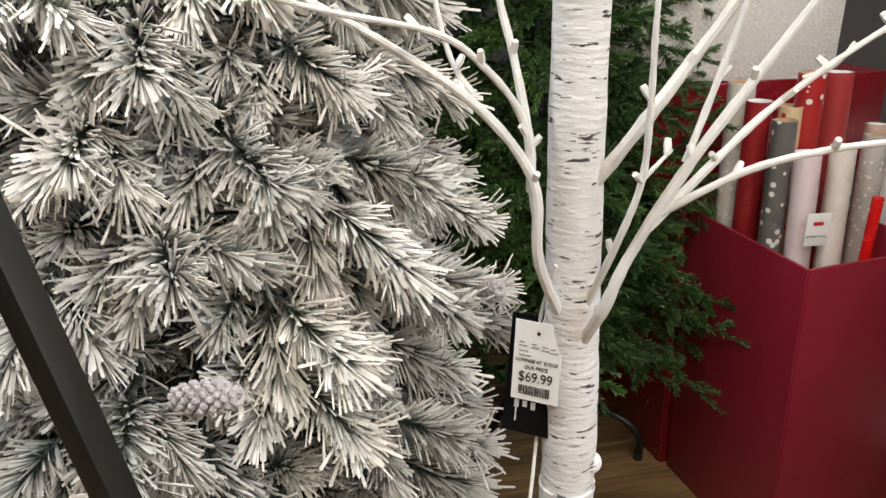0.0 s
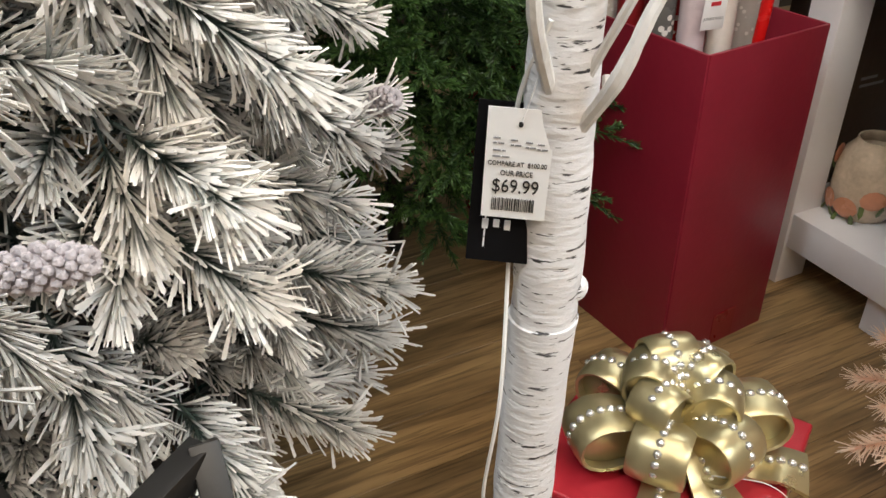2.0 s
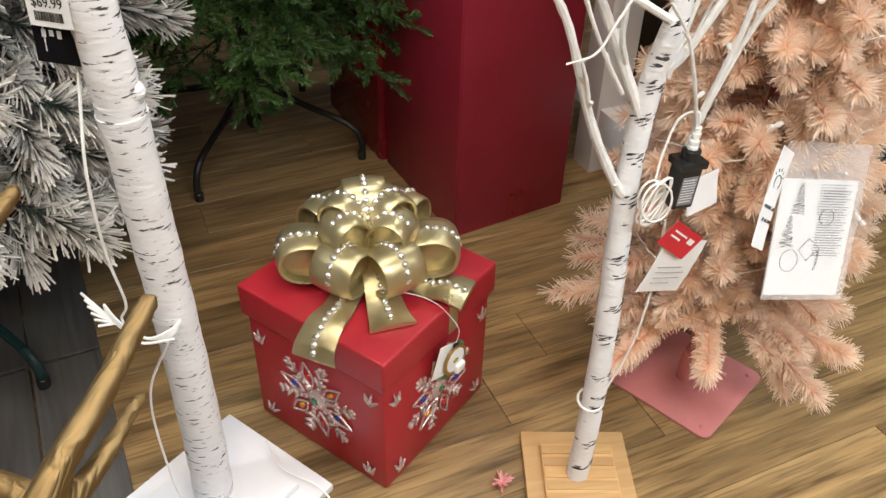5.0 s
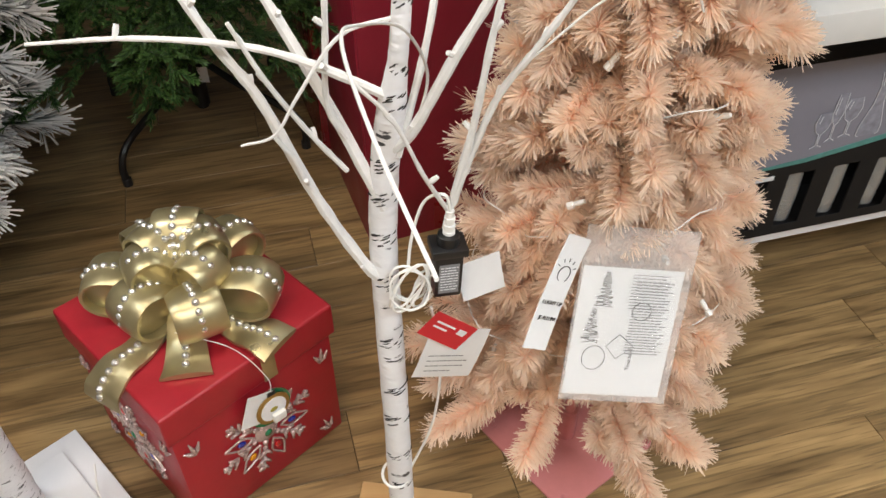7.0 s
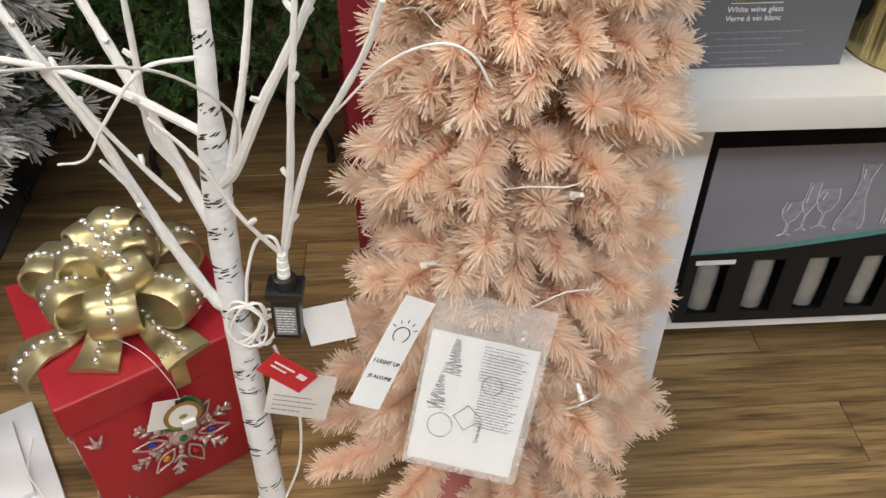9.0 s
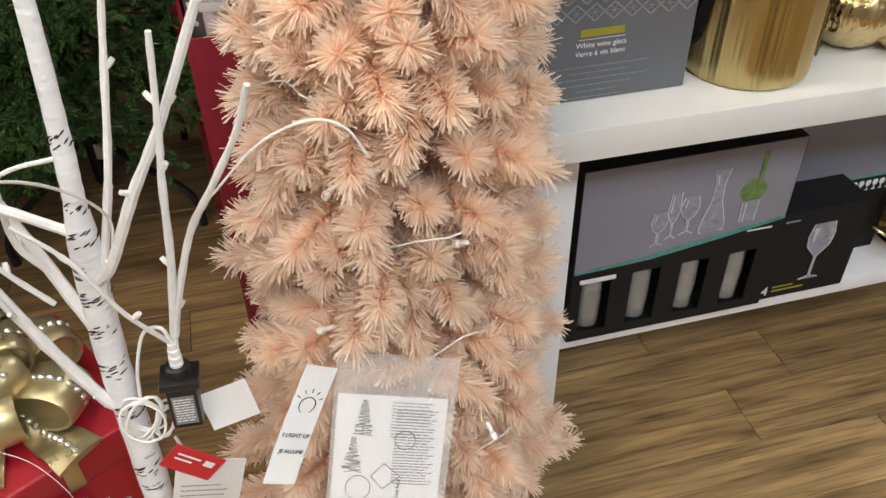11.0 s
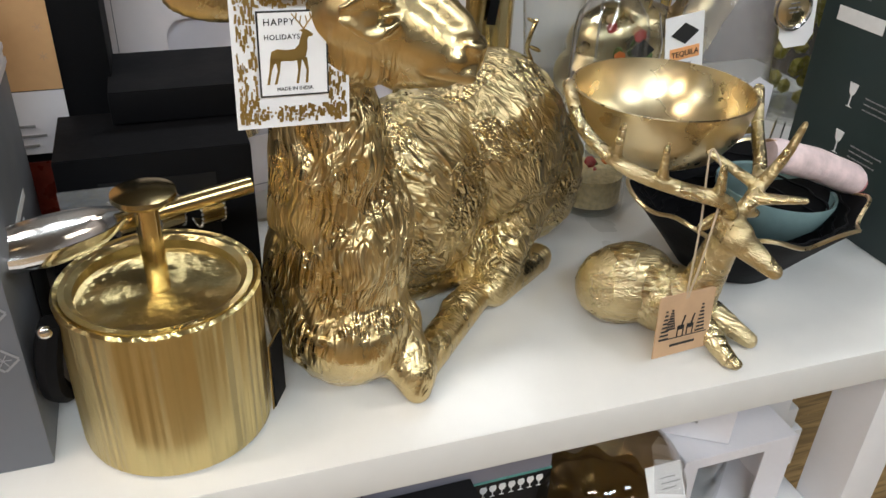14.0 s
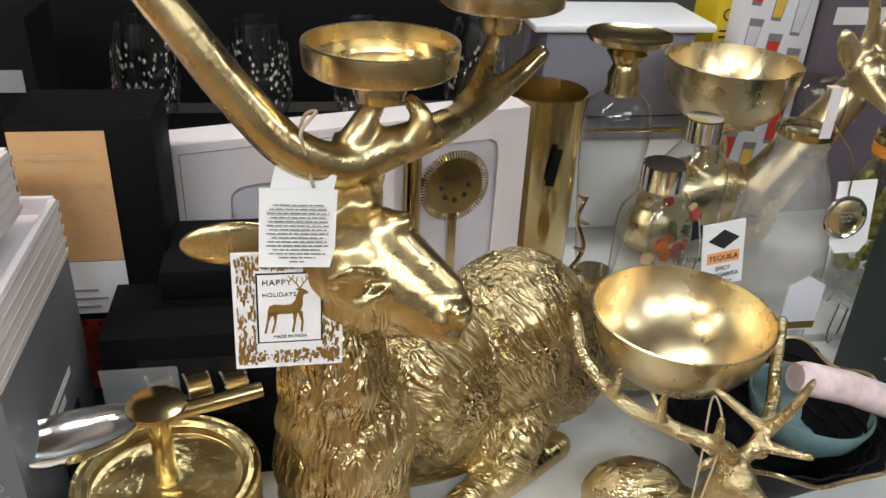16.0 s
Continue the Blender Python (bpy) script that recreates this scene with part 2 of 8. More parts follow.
def needle_material(name, inner, outer, start=0.2, end=0.75, rough=0.75, through_light=0.0, values=(0.8, 1.12)):
    """Needles whose colour runs from the twig to the tip, with a change from branch to branch."""
    mt = bpy.data.materials.new(name)
    mt.use_nodes = True
    nt, b = nodes_of(mt)
    at_ = nt.nodes.new("ShaderNodeAttribute")
    at_.attribute_name = "along"
    tc = nt.nodes.new("ShaderNodeTexCoord")
    n = nt.nodes.new("ShaderNodeTexNoise")
    n.inputs["Scale"].default_value, n.inputs["Detail"].default_value = 22, 4
    nt.links.new(tc.outputs["Object"], n.inputs["Vector"])
    ad = nt.nodes.new("ShaderNodeMath")
    ad.operation = "MULTIPLY_ADD"
    ad.inputs[1].default_value = 0.9
    nt.links.new(n.outputs[0], ad.inputs[0])
    sb = nt.nodes.new("ShaderNodeMath")
    sb.operation = "SUBTRACT"
    sb.inputs[1].default_value = 0.45
    nt.links.new(at_.outputs["Fac"], sb.inputs[0])
    nt.links.new(sb.outputs[0], ad.inputs[2])
    ramp = nt.nodes.new("ShaderNodeValToRGB")
    ramp.color_ramp.elements[0].color, ramp.color_ramp.elements[1].color = (*inner, 1), (*outer, 1)
    ramp.color_ramp.elements[0].position, ramp.color_ramp.elements[1].position = start, end
    nt.links.new(ad.outputs[0], ramp.inputs[0])
    oi = nt.nodes.new("ShaderNodeObjectInfo")
    hs = nt.nodes.new("ShaderNodeHueSaturation")
    mr = nt.nodes.new("ShaderNodeMapRange")
    mr.inputs["To Min"].default_value, mr.inputs["To Max"].default_value = values
    nt.links.new(oi.outputs["Random"], mr.inputs[0])
    nt.links.new(mr.outputs[0], hs.inputs["Value"])
    nt.links.new(ramp.outputs[0], hs.inputs["Color"])
    nt.links.new(hs.outputs[0], b.inputs["Base Color"])
    b.inputs["Roughness"].default_value = rough
    if through_light:
        b.inputs["Subsurface Weight"].default_value = 0.0
        tr = nt.nodes.new("ShaderNodeBsdfTranslucent")
        nt.links.new(hs.outputs[0], tr.inputs["Color"])
        mx = nt.nodes.new("ShaderNodeMixShader")
        mx.inputs[0].default_value = through_light
        nt.links.new(b.outputs[0], mx.inputs[1])
        nt.links.new(tr.outputs[0], mx.inputs[2])
        nt.links.new(mx.outputs[0], nt.nodes["Material Output"].inputs["Surface"])
    return mt


def bark_material(name, size, mark, wide):
    """White paper bark with dark sideways marks."""
    mt = material(name, (0.82, 0.82, 0.835), 0.5, vary=0.05, scale=14, bump=0.0030, bump_scale=40, stretch=(1, 1, 3.5))
    nt, b = nodes_of(mt)
    tc = nt.nodes.new("ShaderNodeTexCoord")
    mp = nt.nodes.new("ShaderNodeMapping")
    mp.inputs["Scale"].default_value = (size * wide, size * wide, size)
    nt.links.new(tc.outputs["Object"], mp.inputs["Vector"])
    n = nt.nodes.new("ShaderNodeTexNoise")
    n.inputs["Scale"].default_value, n.inputs["Detail"].default_value, n.inputs["Roughness"].default_value = 1.0, 3, 0.65
    nt.links.new(mp.outputs[0], n.inputs["Vector"])
    ramp = nt.nodes.new("ShaderNodeValToRGB")
    ramp.color_ramp.elements[0].position, ramp.color_ramp.elements[1].position = mark, mark + 0.035
    ramp.color_ramp.elements[0].color, ramp.color_ramp.elements[1].color = (0, 0, 0, 1), (1, 1, 1, 1)
    nt.links.new(n.outputs[0], ramp.inputs[0])
    old = b.inputs["Base Color"].links[0].from_socket
    mx = nt.nodes.new("ShaderNodeMix")
    mx.data_type = "RGBA"
    nt.links.new(ramp.outputs[0], mx.inputs["Factor"])
    nt.links.new(old, mx.inputs["B"])
    mx.inputs["A"].default_value = (0.80, 0.79, 0.79, 1)
    mx2 = nt.nodes.new("ShaderNodeMix")
    mx2.data_type = "RGBA"
    mx2.inputs["A"].default_value = (0.05, 0.05, 0.055, 1)
    nt.links.new(ramp.outputs[0], mx2.inputs["Factor"])
    nt.links.new(mx.outputs["Result"], mx2.inputs["B"])
    nt.links.new(mx2.outputs["Result"], b.inputs["Base Color"])
    return mt


def wood_material(name, dark, light, grain=(1.2, 26, 26), rough=0.42, bump=0.0006, pores=False):
    mt = bpy.data.materials.new(name)
    mt.use_nodes = True
    nt, b = nodes_of(mt)
    tc = nt.nodes.new("ShaderNodeTexCoord")
    oi = nt.nodes.new("ShaderNodeObjectInfo")
    mp = nt.nodes.new("ShaderNodeMapping")
    mp.inputs["Scale"].default_value = grain
    nt.links.new(tc.outputs["Object"], mp.inputs["Vector"])
    sh = nt.nodes.new("ShaderNodeVectorMath")
    sh.operation = "MULTIPLY_ADD"
    sh.inputs[1].default_value = (41, 17, 9)
    nt.links.new(oi.outputs["Random"], sh.inputs[0])
    nt.links.new(mp.outputs[0], sh.inputs[2])
    n = nt.nodes.new("ShaderNodeTexNoise")
    n.inputs["Scale"].default_value, n.inputs["Detail"].default_value, n.inputs["Distortion"].default_value = 1.0, 7, 1.3
    nt.links.new(sh.outputs[0], n.inputs["Vector"])
    fine = nt.nodes.new("ShaderNodeTexNoise")
    fine.inputs["Scale"].default_value, fine.inputs["Detail"].default_value = 6.0, 3
    nt.links.new(sh.outputs[0], fine.inputs["Vector"])
    ad = nt.nodes.new("ShaderNodeMath")
    ad.operation = "MULTIPLY_ADD"
    ad.inputs[1].default_value = 0.25
    nt.links.new(fine.outputs[0], ad.inputs[0])
    mu = nt.nodes.new("ShaderNodeMath")
    mu.operation = "MULTIPLY"
    mu.inputs[1].default_value = 0.75
    nt.links.new(n.outputs[0], mu.inputs[0])
    nt.links.new(mu.outputs[0], ad.inputs[2])
    ramp = nt.nodes.new("ShaderNodeValToRGB")
    e = ramp.color_ramp.elements
    e[0].position, e[1].position = 0.28, 0.68
    e[0].color, e[1].color = (*dark, 1), (*light, 1)
    mid = e.new(0.46)
    mid.color = (*[a * 0.45 + c * 0.55 for a, c in zip(dark, light)], 1)
    nt.links.new(ad.outputs[0], ramp.inputs[0])
    hs = nt.nodes.new("ShaderNodeHueSaturation")
    if pores:                                    # long dark figure and short pores, as on oak
        figure = nt.nodes.new("ShaderNodeTexNoise")
        figure.inputs["Scale"].default_value, figure.inputs["Detail"].default_value, figure.inputs["Distortion"].default_value = 0.45, 5, 2.2
        nt.links.new(sh.outputs[0], figure.inputs["Vector"])
        pm = nt.nodes.new("ShaderNodeMapping")
        pm.inputs["Scale"].default_value = (3.2, 7, 7)
        nt.links.new(sh.outputs[0], pm.inputs["Vector"])
        pore = nt.nodes.new("ShaderNodeTexNoise")
        pore.inputs["Scale"].default_value, pore.inputs["Detail"].default_value = 1.3, 2
        nt.links.new(pm.outputs[0], pore.inputs["Vector"])
        dark_of = []
        for src, lo, hi, low in ((figure, 0.40, 0.53, 0.66), (pore, 0.38, 0.47, 0.66)):
            r_ = nt.nodes.new("ShaderNodeMapRange")
            r_.inputs["From Min"].default_value, r_.inputs["From Max"].default_value = lo, hi
            r_.inputs["To Min"].default_value, r_.inputs["To Max"].default_value = low, 1.0
            nt.links.new(src.outputs[0], r_.inputs[0])
            dark_of.append(r_)
        both = nt.nodes.new("ShaderNodeMath")
        both.operation = "MULTIPLY"
        nt.links.new(dark_of[0].outputs[0], both.inputs[0])
        nt.links.new(dark_of[1].outputs[0], both.inputs[1])
        tint = nt.nodes.new("ShaderNodeMix")
        tint.data_type, tint.blend_type = "RGBA", "MULTIPLY"
        tint.inputs["Factor"].default_value = 1.0
        nt.links.new(ramp.outputs[0], tint.inputs["A"])
        nt.links.new(both.outputs[0], tint.inputs["B"])
        figured = tint.outputs["Result"]
    else:
        figured = ramp.outputs[0]
    mr = nt.nodes.new("ShaderNodeMapRange")
    mr.inputs["To Min"].default_value, mr.inputs["To Max"].default_value = 0.82, 1.15
    nt.links.new(oi.outputs["Random"], mr.inputs[0])
    nt.links.new(mr.outputs[0], hs.inputs["Value"])
    nt.links.new(figured, hs.inputs["Color"])
    nt.links.new(hs.outputs[0], b.inputs["Base Color"])
    b.inputs["Roughness"].default_value = rough
    bp = nt.nodes.new("ShaderNodeBump")
    bp.inputs["Distance"].default_value = bump
    nt.links.new(ad.outputs[0], bp.inputs["Height"])
    nt.links.new(bp.outputs[0], b.inputs["Normal"])
    return mt


def fur_gold(name, base, rough, size, depth, lays, masked=False):
    """Cast gold with a coat of combed strands in relief; lays are the ways the strands run, on the chest and on the flank."""
    mt = material(name, base, rough, metal=1.0, vary=0.16, scale=20, bump=0, rough_vary=0.1)
    nt, b = nodes_of(mt)
    tc = nt.nodes.new("ShaderNodeTexCoord")
    curl = nt.nodes.new("ShaderNodeTexNoise")
    curl.inputs["Scale"].default_value, curl.inputs["Detail"].default_value = 13, 1
    nt.links.new(tc.outputs["Object"], curl.inputs["Vector"])
    swirl = nt.nodes.new("ShaderNodeVectorMath")
    swirl.operation = "MULTIPLY_ADD"
    swirl.inputs[1].default_value = (0.035, 0.035, 0.035)
    nt.links.new(curl.outputs["Color"], swirl.inputs[0])
    nt.links.new(tc.outputs["Object"], swirl.inputs[2])
    heights = []
    for lay in lays:
        f = Vector(lay).normalized()
        dot, along, flat = (nt.nodes.new("ShaderNodeVectorMath") for _ in range(3))
        dot.operation, along.operation, flat.operation = "DOT_PRODUCT", "SCALE", "SUBTRACT"
        dot.inputs[1].default_value = f
        along.inputs[0].default_value = f * 0.87
        nt.links.new(swirl.outputs[0], dot.inputs[0])
        nt.links.new(dot.outputs["Value"], along.inputs["Scale"])
        nt.links.new(swirl.outputs[0], flat.inputs[0])
        nt.links.new(along.outputs[0], flat.inputs[1])
        n = nt.nodes.new("ShaderNodeTexNoise")
        n.inputs["Scale"].default_value, n.inputs["Detail"].default_value, n.inputs["Distortion"].default_value = size, 2.0, 0.5
        nt.links.new(flat.outputs[0], n.inputs["Vector"])
        off = nt.nodes.new("ShaderNodeMath")
        off.operation, off.inputs[1].default_value = "SUBTRACT", 0.5
        nt.links.new(n.outputs[0], off.inputs[0])
        crest = nt.nodes.new("ShaderNodeMath")
        crest.operation = "ABSOLUTE"
        nt.links.new(off.outputs[0], crest.inputs[0])
        heights.append(crest.outputs[0])
    bp = nt.nodes.new("ShaderNodeBump")
    bp.inputs["Strength"].default_value, bp.inputs["Distance"].default_value = 1.0, depth
    if len(heights) > 1:
        fk = nt.nodes.new("ShaderNodeAttribute")
        fk.attribute_name = "flank"
        mx = nt.nodes.new("ShaderNodeMix")
        nt.links.new(fk.outputs["Fac"], mx.inputs["Factor"])
        nt.links.new(heights[0], mx.inputs["A"])
        nt.links.new(heights[1], mx.inputs["B"])
        nt.links.new(mx.outputs["Result"], bp.inputs["Height"])
    else:
        nt.links.new(heights[0], bp.inputs["Height"])
    nt.links.new(bp.outputs[0], b.inputs["Normal"])
    if masked:                                   # the coat is combed on the body alone; face and antlers are smooth
        fa = nt.nodes.new("ShaderNodeAttribute")
        fa.attribute_name = "fur"
        nt.links.new(fa.outputs["Fac"], bp.inputs["Strength"])
    return mt


M_FLOOR = wood_material("floor_vinyl_wood", (0.10, 0.055, 0.021), (0.46, 0.30, 0.135), grain=(1.6, 17, 17), rough=0.36, pores=True)
M_FLOOR_BASE = material("floor_joint", (0.05, 0.03, 0.015), 0.8)
M_WALL = material("wall_paint", (0.22, 0.205, 0.19), 0.8, vary=0.05, bump=0.001)
M_DARKWALL = material("dark_wall_paint", (0.10, 0.09, 0.085), 0.8, vary=0.1, bump=0.001)
M_CEIL = material("ceiling_tile", (0.30, 0.29, 0.28), 0.9, vary=0.05, bump=0.001, bump_scale=200)
M_WHITE = material("white_lacquer", (0.80, 0.80, 0.82), 0.36, vary=0.03, scale=5, bump=0.0003, bump_scale=30, spec=0.45)
M_TABLETOP = material("table_top_white", (0.66, 0.655, 0.635), 0.34, vary=0.04, scale=4, bump=0.0002, bump_scale=40)
# green needle roots, darkened further to paint in the shade inside the tufts
M_FLOCK = needle_material("flocked_needle", (0.035, 0.055, 0.045), (0.87, 0.85, 0.81), 0.16, 0.66, 0.9, 0.0, (0.66, 1.1))
M_PINK = needle_material("pink_needle", (0.98, 0.71, 0.55), (0.99, 0.85, 0.72), 0.0, 0.55, 0.45, 0.5, (0.95, 1.06))
M_GREEN = needle_material("green_needle", (0.024, 0.062, 0.016), (0.10, 0.20, 0.05), 0.1, 0.8, 0.45, 0.2, (0.5, 1.15))
M_BARK1 = bark_material("birch_bark_wrap", 190, 0.358, 0.17)
M_BARK2 = bark_material("birch_paper_wrap", 60, 0.315, 0.35)
M_TWIG = material("white_twig_paint", (0.74, 0.73, 0.71), 0.6, vary=0.08, scale=60, bump=0.002, bump_scale=120, stretch=(1, 1, 0.6))
M_CORD = material("white_cable", (0.83, 0.82, 0.79), 0.4, vary=0.03)
M_RED = material("red_lacquer_box", (0.36, 0.014, 0.024), 0.42, vary=0.12, scale=9, bump=0.0006, bump_scale=45)
M_BIN = material("burgundy_card", (0.235, 0.012, 0.028), 0.42, vary=0.10, scale=7, bump=0.0005, bump_scale=60)
M_BIN2 = material("dark_red_gloss_card", (0.20, 0.009, 0.014), 0.25, vary=0.1, scale=7)
M_BOW = material("champagne_gold_resin", (0.50, 0.43, 0.245), 0.34, metal=0.8, vary=0.12, scale=14, bump=0.0006, bump_scale=40)
M_PEARL = material("silver_pearl", (0.78, 0.77, 0.72), 0.16, metal=0.8, vary=0.04)
M_GLITTER = material("clear_glitter", (0.60, 0.47, 0.45), 0.22, metal=0.5, vary=0.25, scale=160, bump=0.001, bump_scale=400)
M_GEM = {"blue": material("blue_gem", (0.02, 0.03, 0.30), 0.08, coat=1), "amber": material("amber_gem", (0.55, 0.22, 0.01), 0.08, coat=1),
         "ruby": material("ruby_gem", (0.42, 0.01, 0.01), 0.08, coat=1), "green": material("green_gem", (0.01, 0.14, 0.06), 0.08, coat=1)}
M_GOLD = material("brushed_gold", (0.54, 0.44, 0.21), 0.30, metal=1, vary=0.05, scale=6, bump=0.05, bump_scale=14, stretch=(1, 1, 0.02), rough_vary=0.04)
M_GOLD_TURNED = material("turned_gold", (0.58, 0.47, 0.23), 0.30, metal=1, vary=0.05, scale=6, bump=0.012, bump_scale=14, rough_vary=0.04)
M_GOLD_LID = material("gold_lid", (0.58, 0.46, 0.235), 0.2, metal=1, vary=0.05, scale=6, rough_vary=0.05)
for mt in (M_GOLD, M_GOLD_TURNED):               # turned metal draws its lights out across the brushing
    nt, b = nodes_of(mt)
    tg = nt.nodes.new("ShaderNodeTangent")
    tg.direction_type, tg.axis = "RADIAL", "Z"
    b.inputs["Anisotropic"].default_value, b.inputs["Anisotropic Rotation"].default_value = 0.97, 0.0
    nt.links.new(tg.outputs[0], b.inputs["Tangent"])
M_GOLD_FUR = fur_gold("cast_gold_fur", (0.62, 0.49, 0.26), 0.28, 112, 0.014, ((0.1, -0.1, 1.0), (0.60, -0.25, -0.62)), True)
M_GOLD_SMALL = fur_gold("cast_gold_small", (0.60, 0.49, 0.28), 0.27, 190, 0.005, ((1.0, -0.2, -0.3),))
M_GOLD_SATIN = material("satin_gold", (0.68, 0.56, 0.34), 0.30, metal=1, vary=0.06, scale=25)
M_ANTLER = fur_gold("antique_brass_antler", (0.25, 0.17, 0.078), 0.58, 60, 0.006, ((0.5, 0.5, 0.7),))
M_STEEL = material("polished_steel", (0.80, 0.79, 0.77), 0.14, metal=1, vary=0.05)
M_BLACK = material("black_card", (0.006, 0.006, 0.007), 0.6, vary=0.15, bump=0.0003, spec=0.08)
M_BLACK_METAL = material("black_metal", (0.016, 0.015, 0.014), 0.45, metal=0.3, vary=0.2, bump=0.0004)
M_BLACK_PLASTIC = material("black_plastic", (0.014, 0.014, 0.015), 0.32, vary=0.1)
M_GREENTUBE = material("dark_green_tube", (0.008, 0.03, 0.03), 0.3, vary=0.1)
M_MAT = wood_material("charcoal_deck_tile", (0.040, 0.037, 0.034), (0.088, 0.082, 0.076), grain=(1.5, 30, 30), rough=0.6)
M_GREYBOX = material("slate_grey_card", (0.125, 0.13, 0.145), 0.48, vary=0.05)
M_LILACBOX = material("grey_lilac_card", (0.22, 0.215, 0.26), 0.5, vary=0.05)
M_CHARCOAL = material("charcoal_print", (0.011, 0.011, 0.012), 0.55, vary=0.08, spec=0.2)
M_DKGREEN = material("dark_green_card", (0.018, 0.032, 0.032), 0.45, vary=0.06)
M_PAPER = material("white_paper", (0.82, 0.82, 0.82), 0.7, vary=0.03)
M_PALEBOX = material("pale_pink_card", (0.74, 0.68, 0.69), 0.55, vary=0.03)
M_WHITEBOX = material("white_card", (0.74, 0.73, 0.77), 0.55, vary=0.03)
M_KRAFT = material("kraft_card", (0.52, 0.34, 0.20), 0.75, vary=0.1, scale=60)
M_INK = material("black_ink", (0.015, 0.015, 0.015), 0.6)
M_GREYINK = material("grey_ink", (0.22, 0.22, 0.23), 0.6)
M_WHITEINK = material("white_ink", (0.75, 0.75, 0.76), 0.6)
M_YELLOWINK = material("olive_yellow_ink", (0.30, 0.26, 0.03), 0.6)
M_GOLDINK = material("gold_foil", (0.42, 0.28, 0.09), 0.35, metal=0.8)
M_PINKBASE = material("pink_powder_coat", (0.62, 0.23, 0.23), 0.4, vary=0.06, bump=0.0003)
M_PINE = wood_material("pine_board", (0.52, 0.30, 0.12), (0.66, 0.43, 0.20), grain=(2, 40, 40), rough=0.55)
M_GLASS = glass("clear_glass", (0.93, 0.94, 0.935))
M_SMOKE = glass("smoked_amber_glass", (0.80, 0.74, 0.64))
M_FROST = glass("frosted_glass", (0.95, 0.95, 0.94), 0.15, 0.16)
M_ETCH = glass("etched_glass", (0.9, 0.9, 0.9), 0.4, 0.55)
M_FILM = film("clear_film", amount=0.2)
M_TEAL = material("teal_glaze", (0.20, 0.30, 0.305), 0.15, vary=0.12, coat=0.6)
M_REDTAG = material("red_tag", (0.55, 0.02, 0.03), 0.45, vary=0.05)
M_STRING = material("jute_string", (0.45, 0.36, 0.26), 0.9)
M_CANVAS = material("white_popcorn_panel", (0.72, 0.68, 0.64), 0.9, vary=0.16, scale=120, bump=0.006, bump_scale=150)
M_LAMP = emitter("light_diffuser", (1, 0.95, 0.88), 9)

# ---- structure: floor base, walls, ceiling ----
ROOM = (-3.2, 5.6, -3.2, 4.6)
x0, x1, y0, y1 = ROOM
floor = solid("floor", box((x1 - x0, y1 - y0, 0.06), pose((x0 + x1) / 2, (y0 + y1) / 2, -0.036)), M_FLOOR_BASE, I4, "brown wood-look vinyl plank floor of the shop", "floor", kind="structure")
for name, size, c, mt in (("wall_north", (x1 - x0 + 0.4, 0.2, 3.0), ((x0 + x1) / 2, y1 + 0.1, 1.5), M_DARKWALL), ("wall_south", (x1 - x0 + 0.4, 0.2, 3.0), ((x0 + x1) / 2, y0 - 0.1, 1.5), M_WALL),
                          ("wall_east", (0.2, y1 - y0, 3.0), (x1 + 0.1, (y0 + y1) / 2, 1.5), M_WALL), ("wall_west", (0.2, y1 - y0, 3.0), (x0 - 0.1, (y0 + y1) / 2, 1.5), M_DARKWALL)):
    solid(name, box(size, pose(*c)), mt, I4, "plain painted shop wall", "wall", kind="structure")
solid("ceiling", box((x1 - x0 + 0.4, y1 - y0 + 0.4, 0.1), pose((x0 + x1) / 2, (y0 + y1) / 2, 3.05)), M_CEIL, I4, "off-white shop ceiling", "ceiling", kind="structure")


def ceiling_light():
    t = thing("ceiling_light", pose(LAMPS[0][0], LAMPS[0][1], 3.0, 0, 0, 15), "white ceiling light with a glowing diffuser", "ceiling light", "ceiling lights")
    part("frame", box((1.2, 0.32, 0.05), pose(0, 0, -0.025), 0.006), M_WHITE, t)
    part("diffuser", box((1.12, 0.27, 0.006), pose(0, 0, -0.053)), M_LAMP, t)
    return t


lamp_thing = ceiling_light()
# fixtures for the remaining lamps, the four added for reflections among them
for lx, ly, colour, watts in LAMPS[1:]:
    copy_thing(lamp_thing, pose(lx, ly, 3.0, 0, 0, 15))


# ---- display tables ----
def display_table(u_left, u_right, n_front, n_back, top_z, leg_n, shelf_z, shelf_thick, label):
    t = thing("display_table", AISLE, label, "table")
    w, d = u_right - u_left, n_back - n_front
    part("tabletop", box((w, d, 0.050), pose((u_left + u_right) / 2, (n_front + n_back) / 2, top_z - 0.025, 0, 0, -0.7), 0.004), M_TABLETOP, t)
    lu = (u_left + 0.09, u_right - 0.09)
    for u in lu:
        for n in leg_n:
            part("leg", box((0.078, 0.09, top_z - 0.052), pose(u, n, (top_z - 0.052) / 2), 0.003), M_WHITE, t)
    part("shelf", box((lu[1] - lu[0] - 0.08, leg_n[1] - leg_n[0] + 0.03, shelf_thick), pose(sum(lu) / 2, sum(leg_n) / 2, shelf_z - shelf_thick / 2), 0.003), M_WHITE, t)
    return t


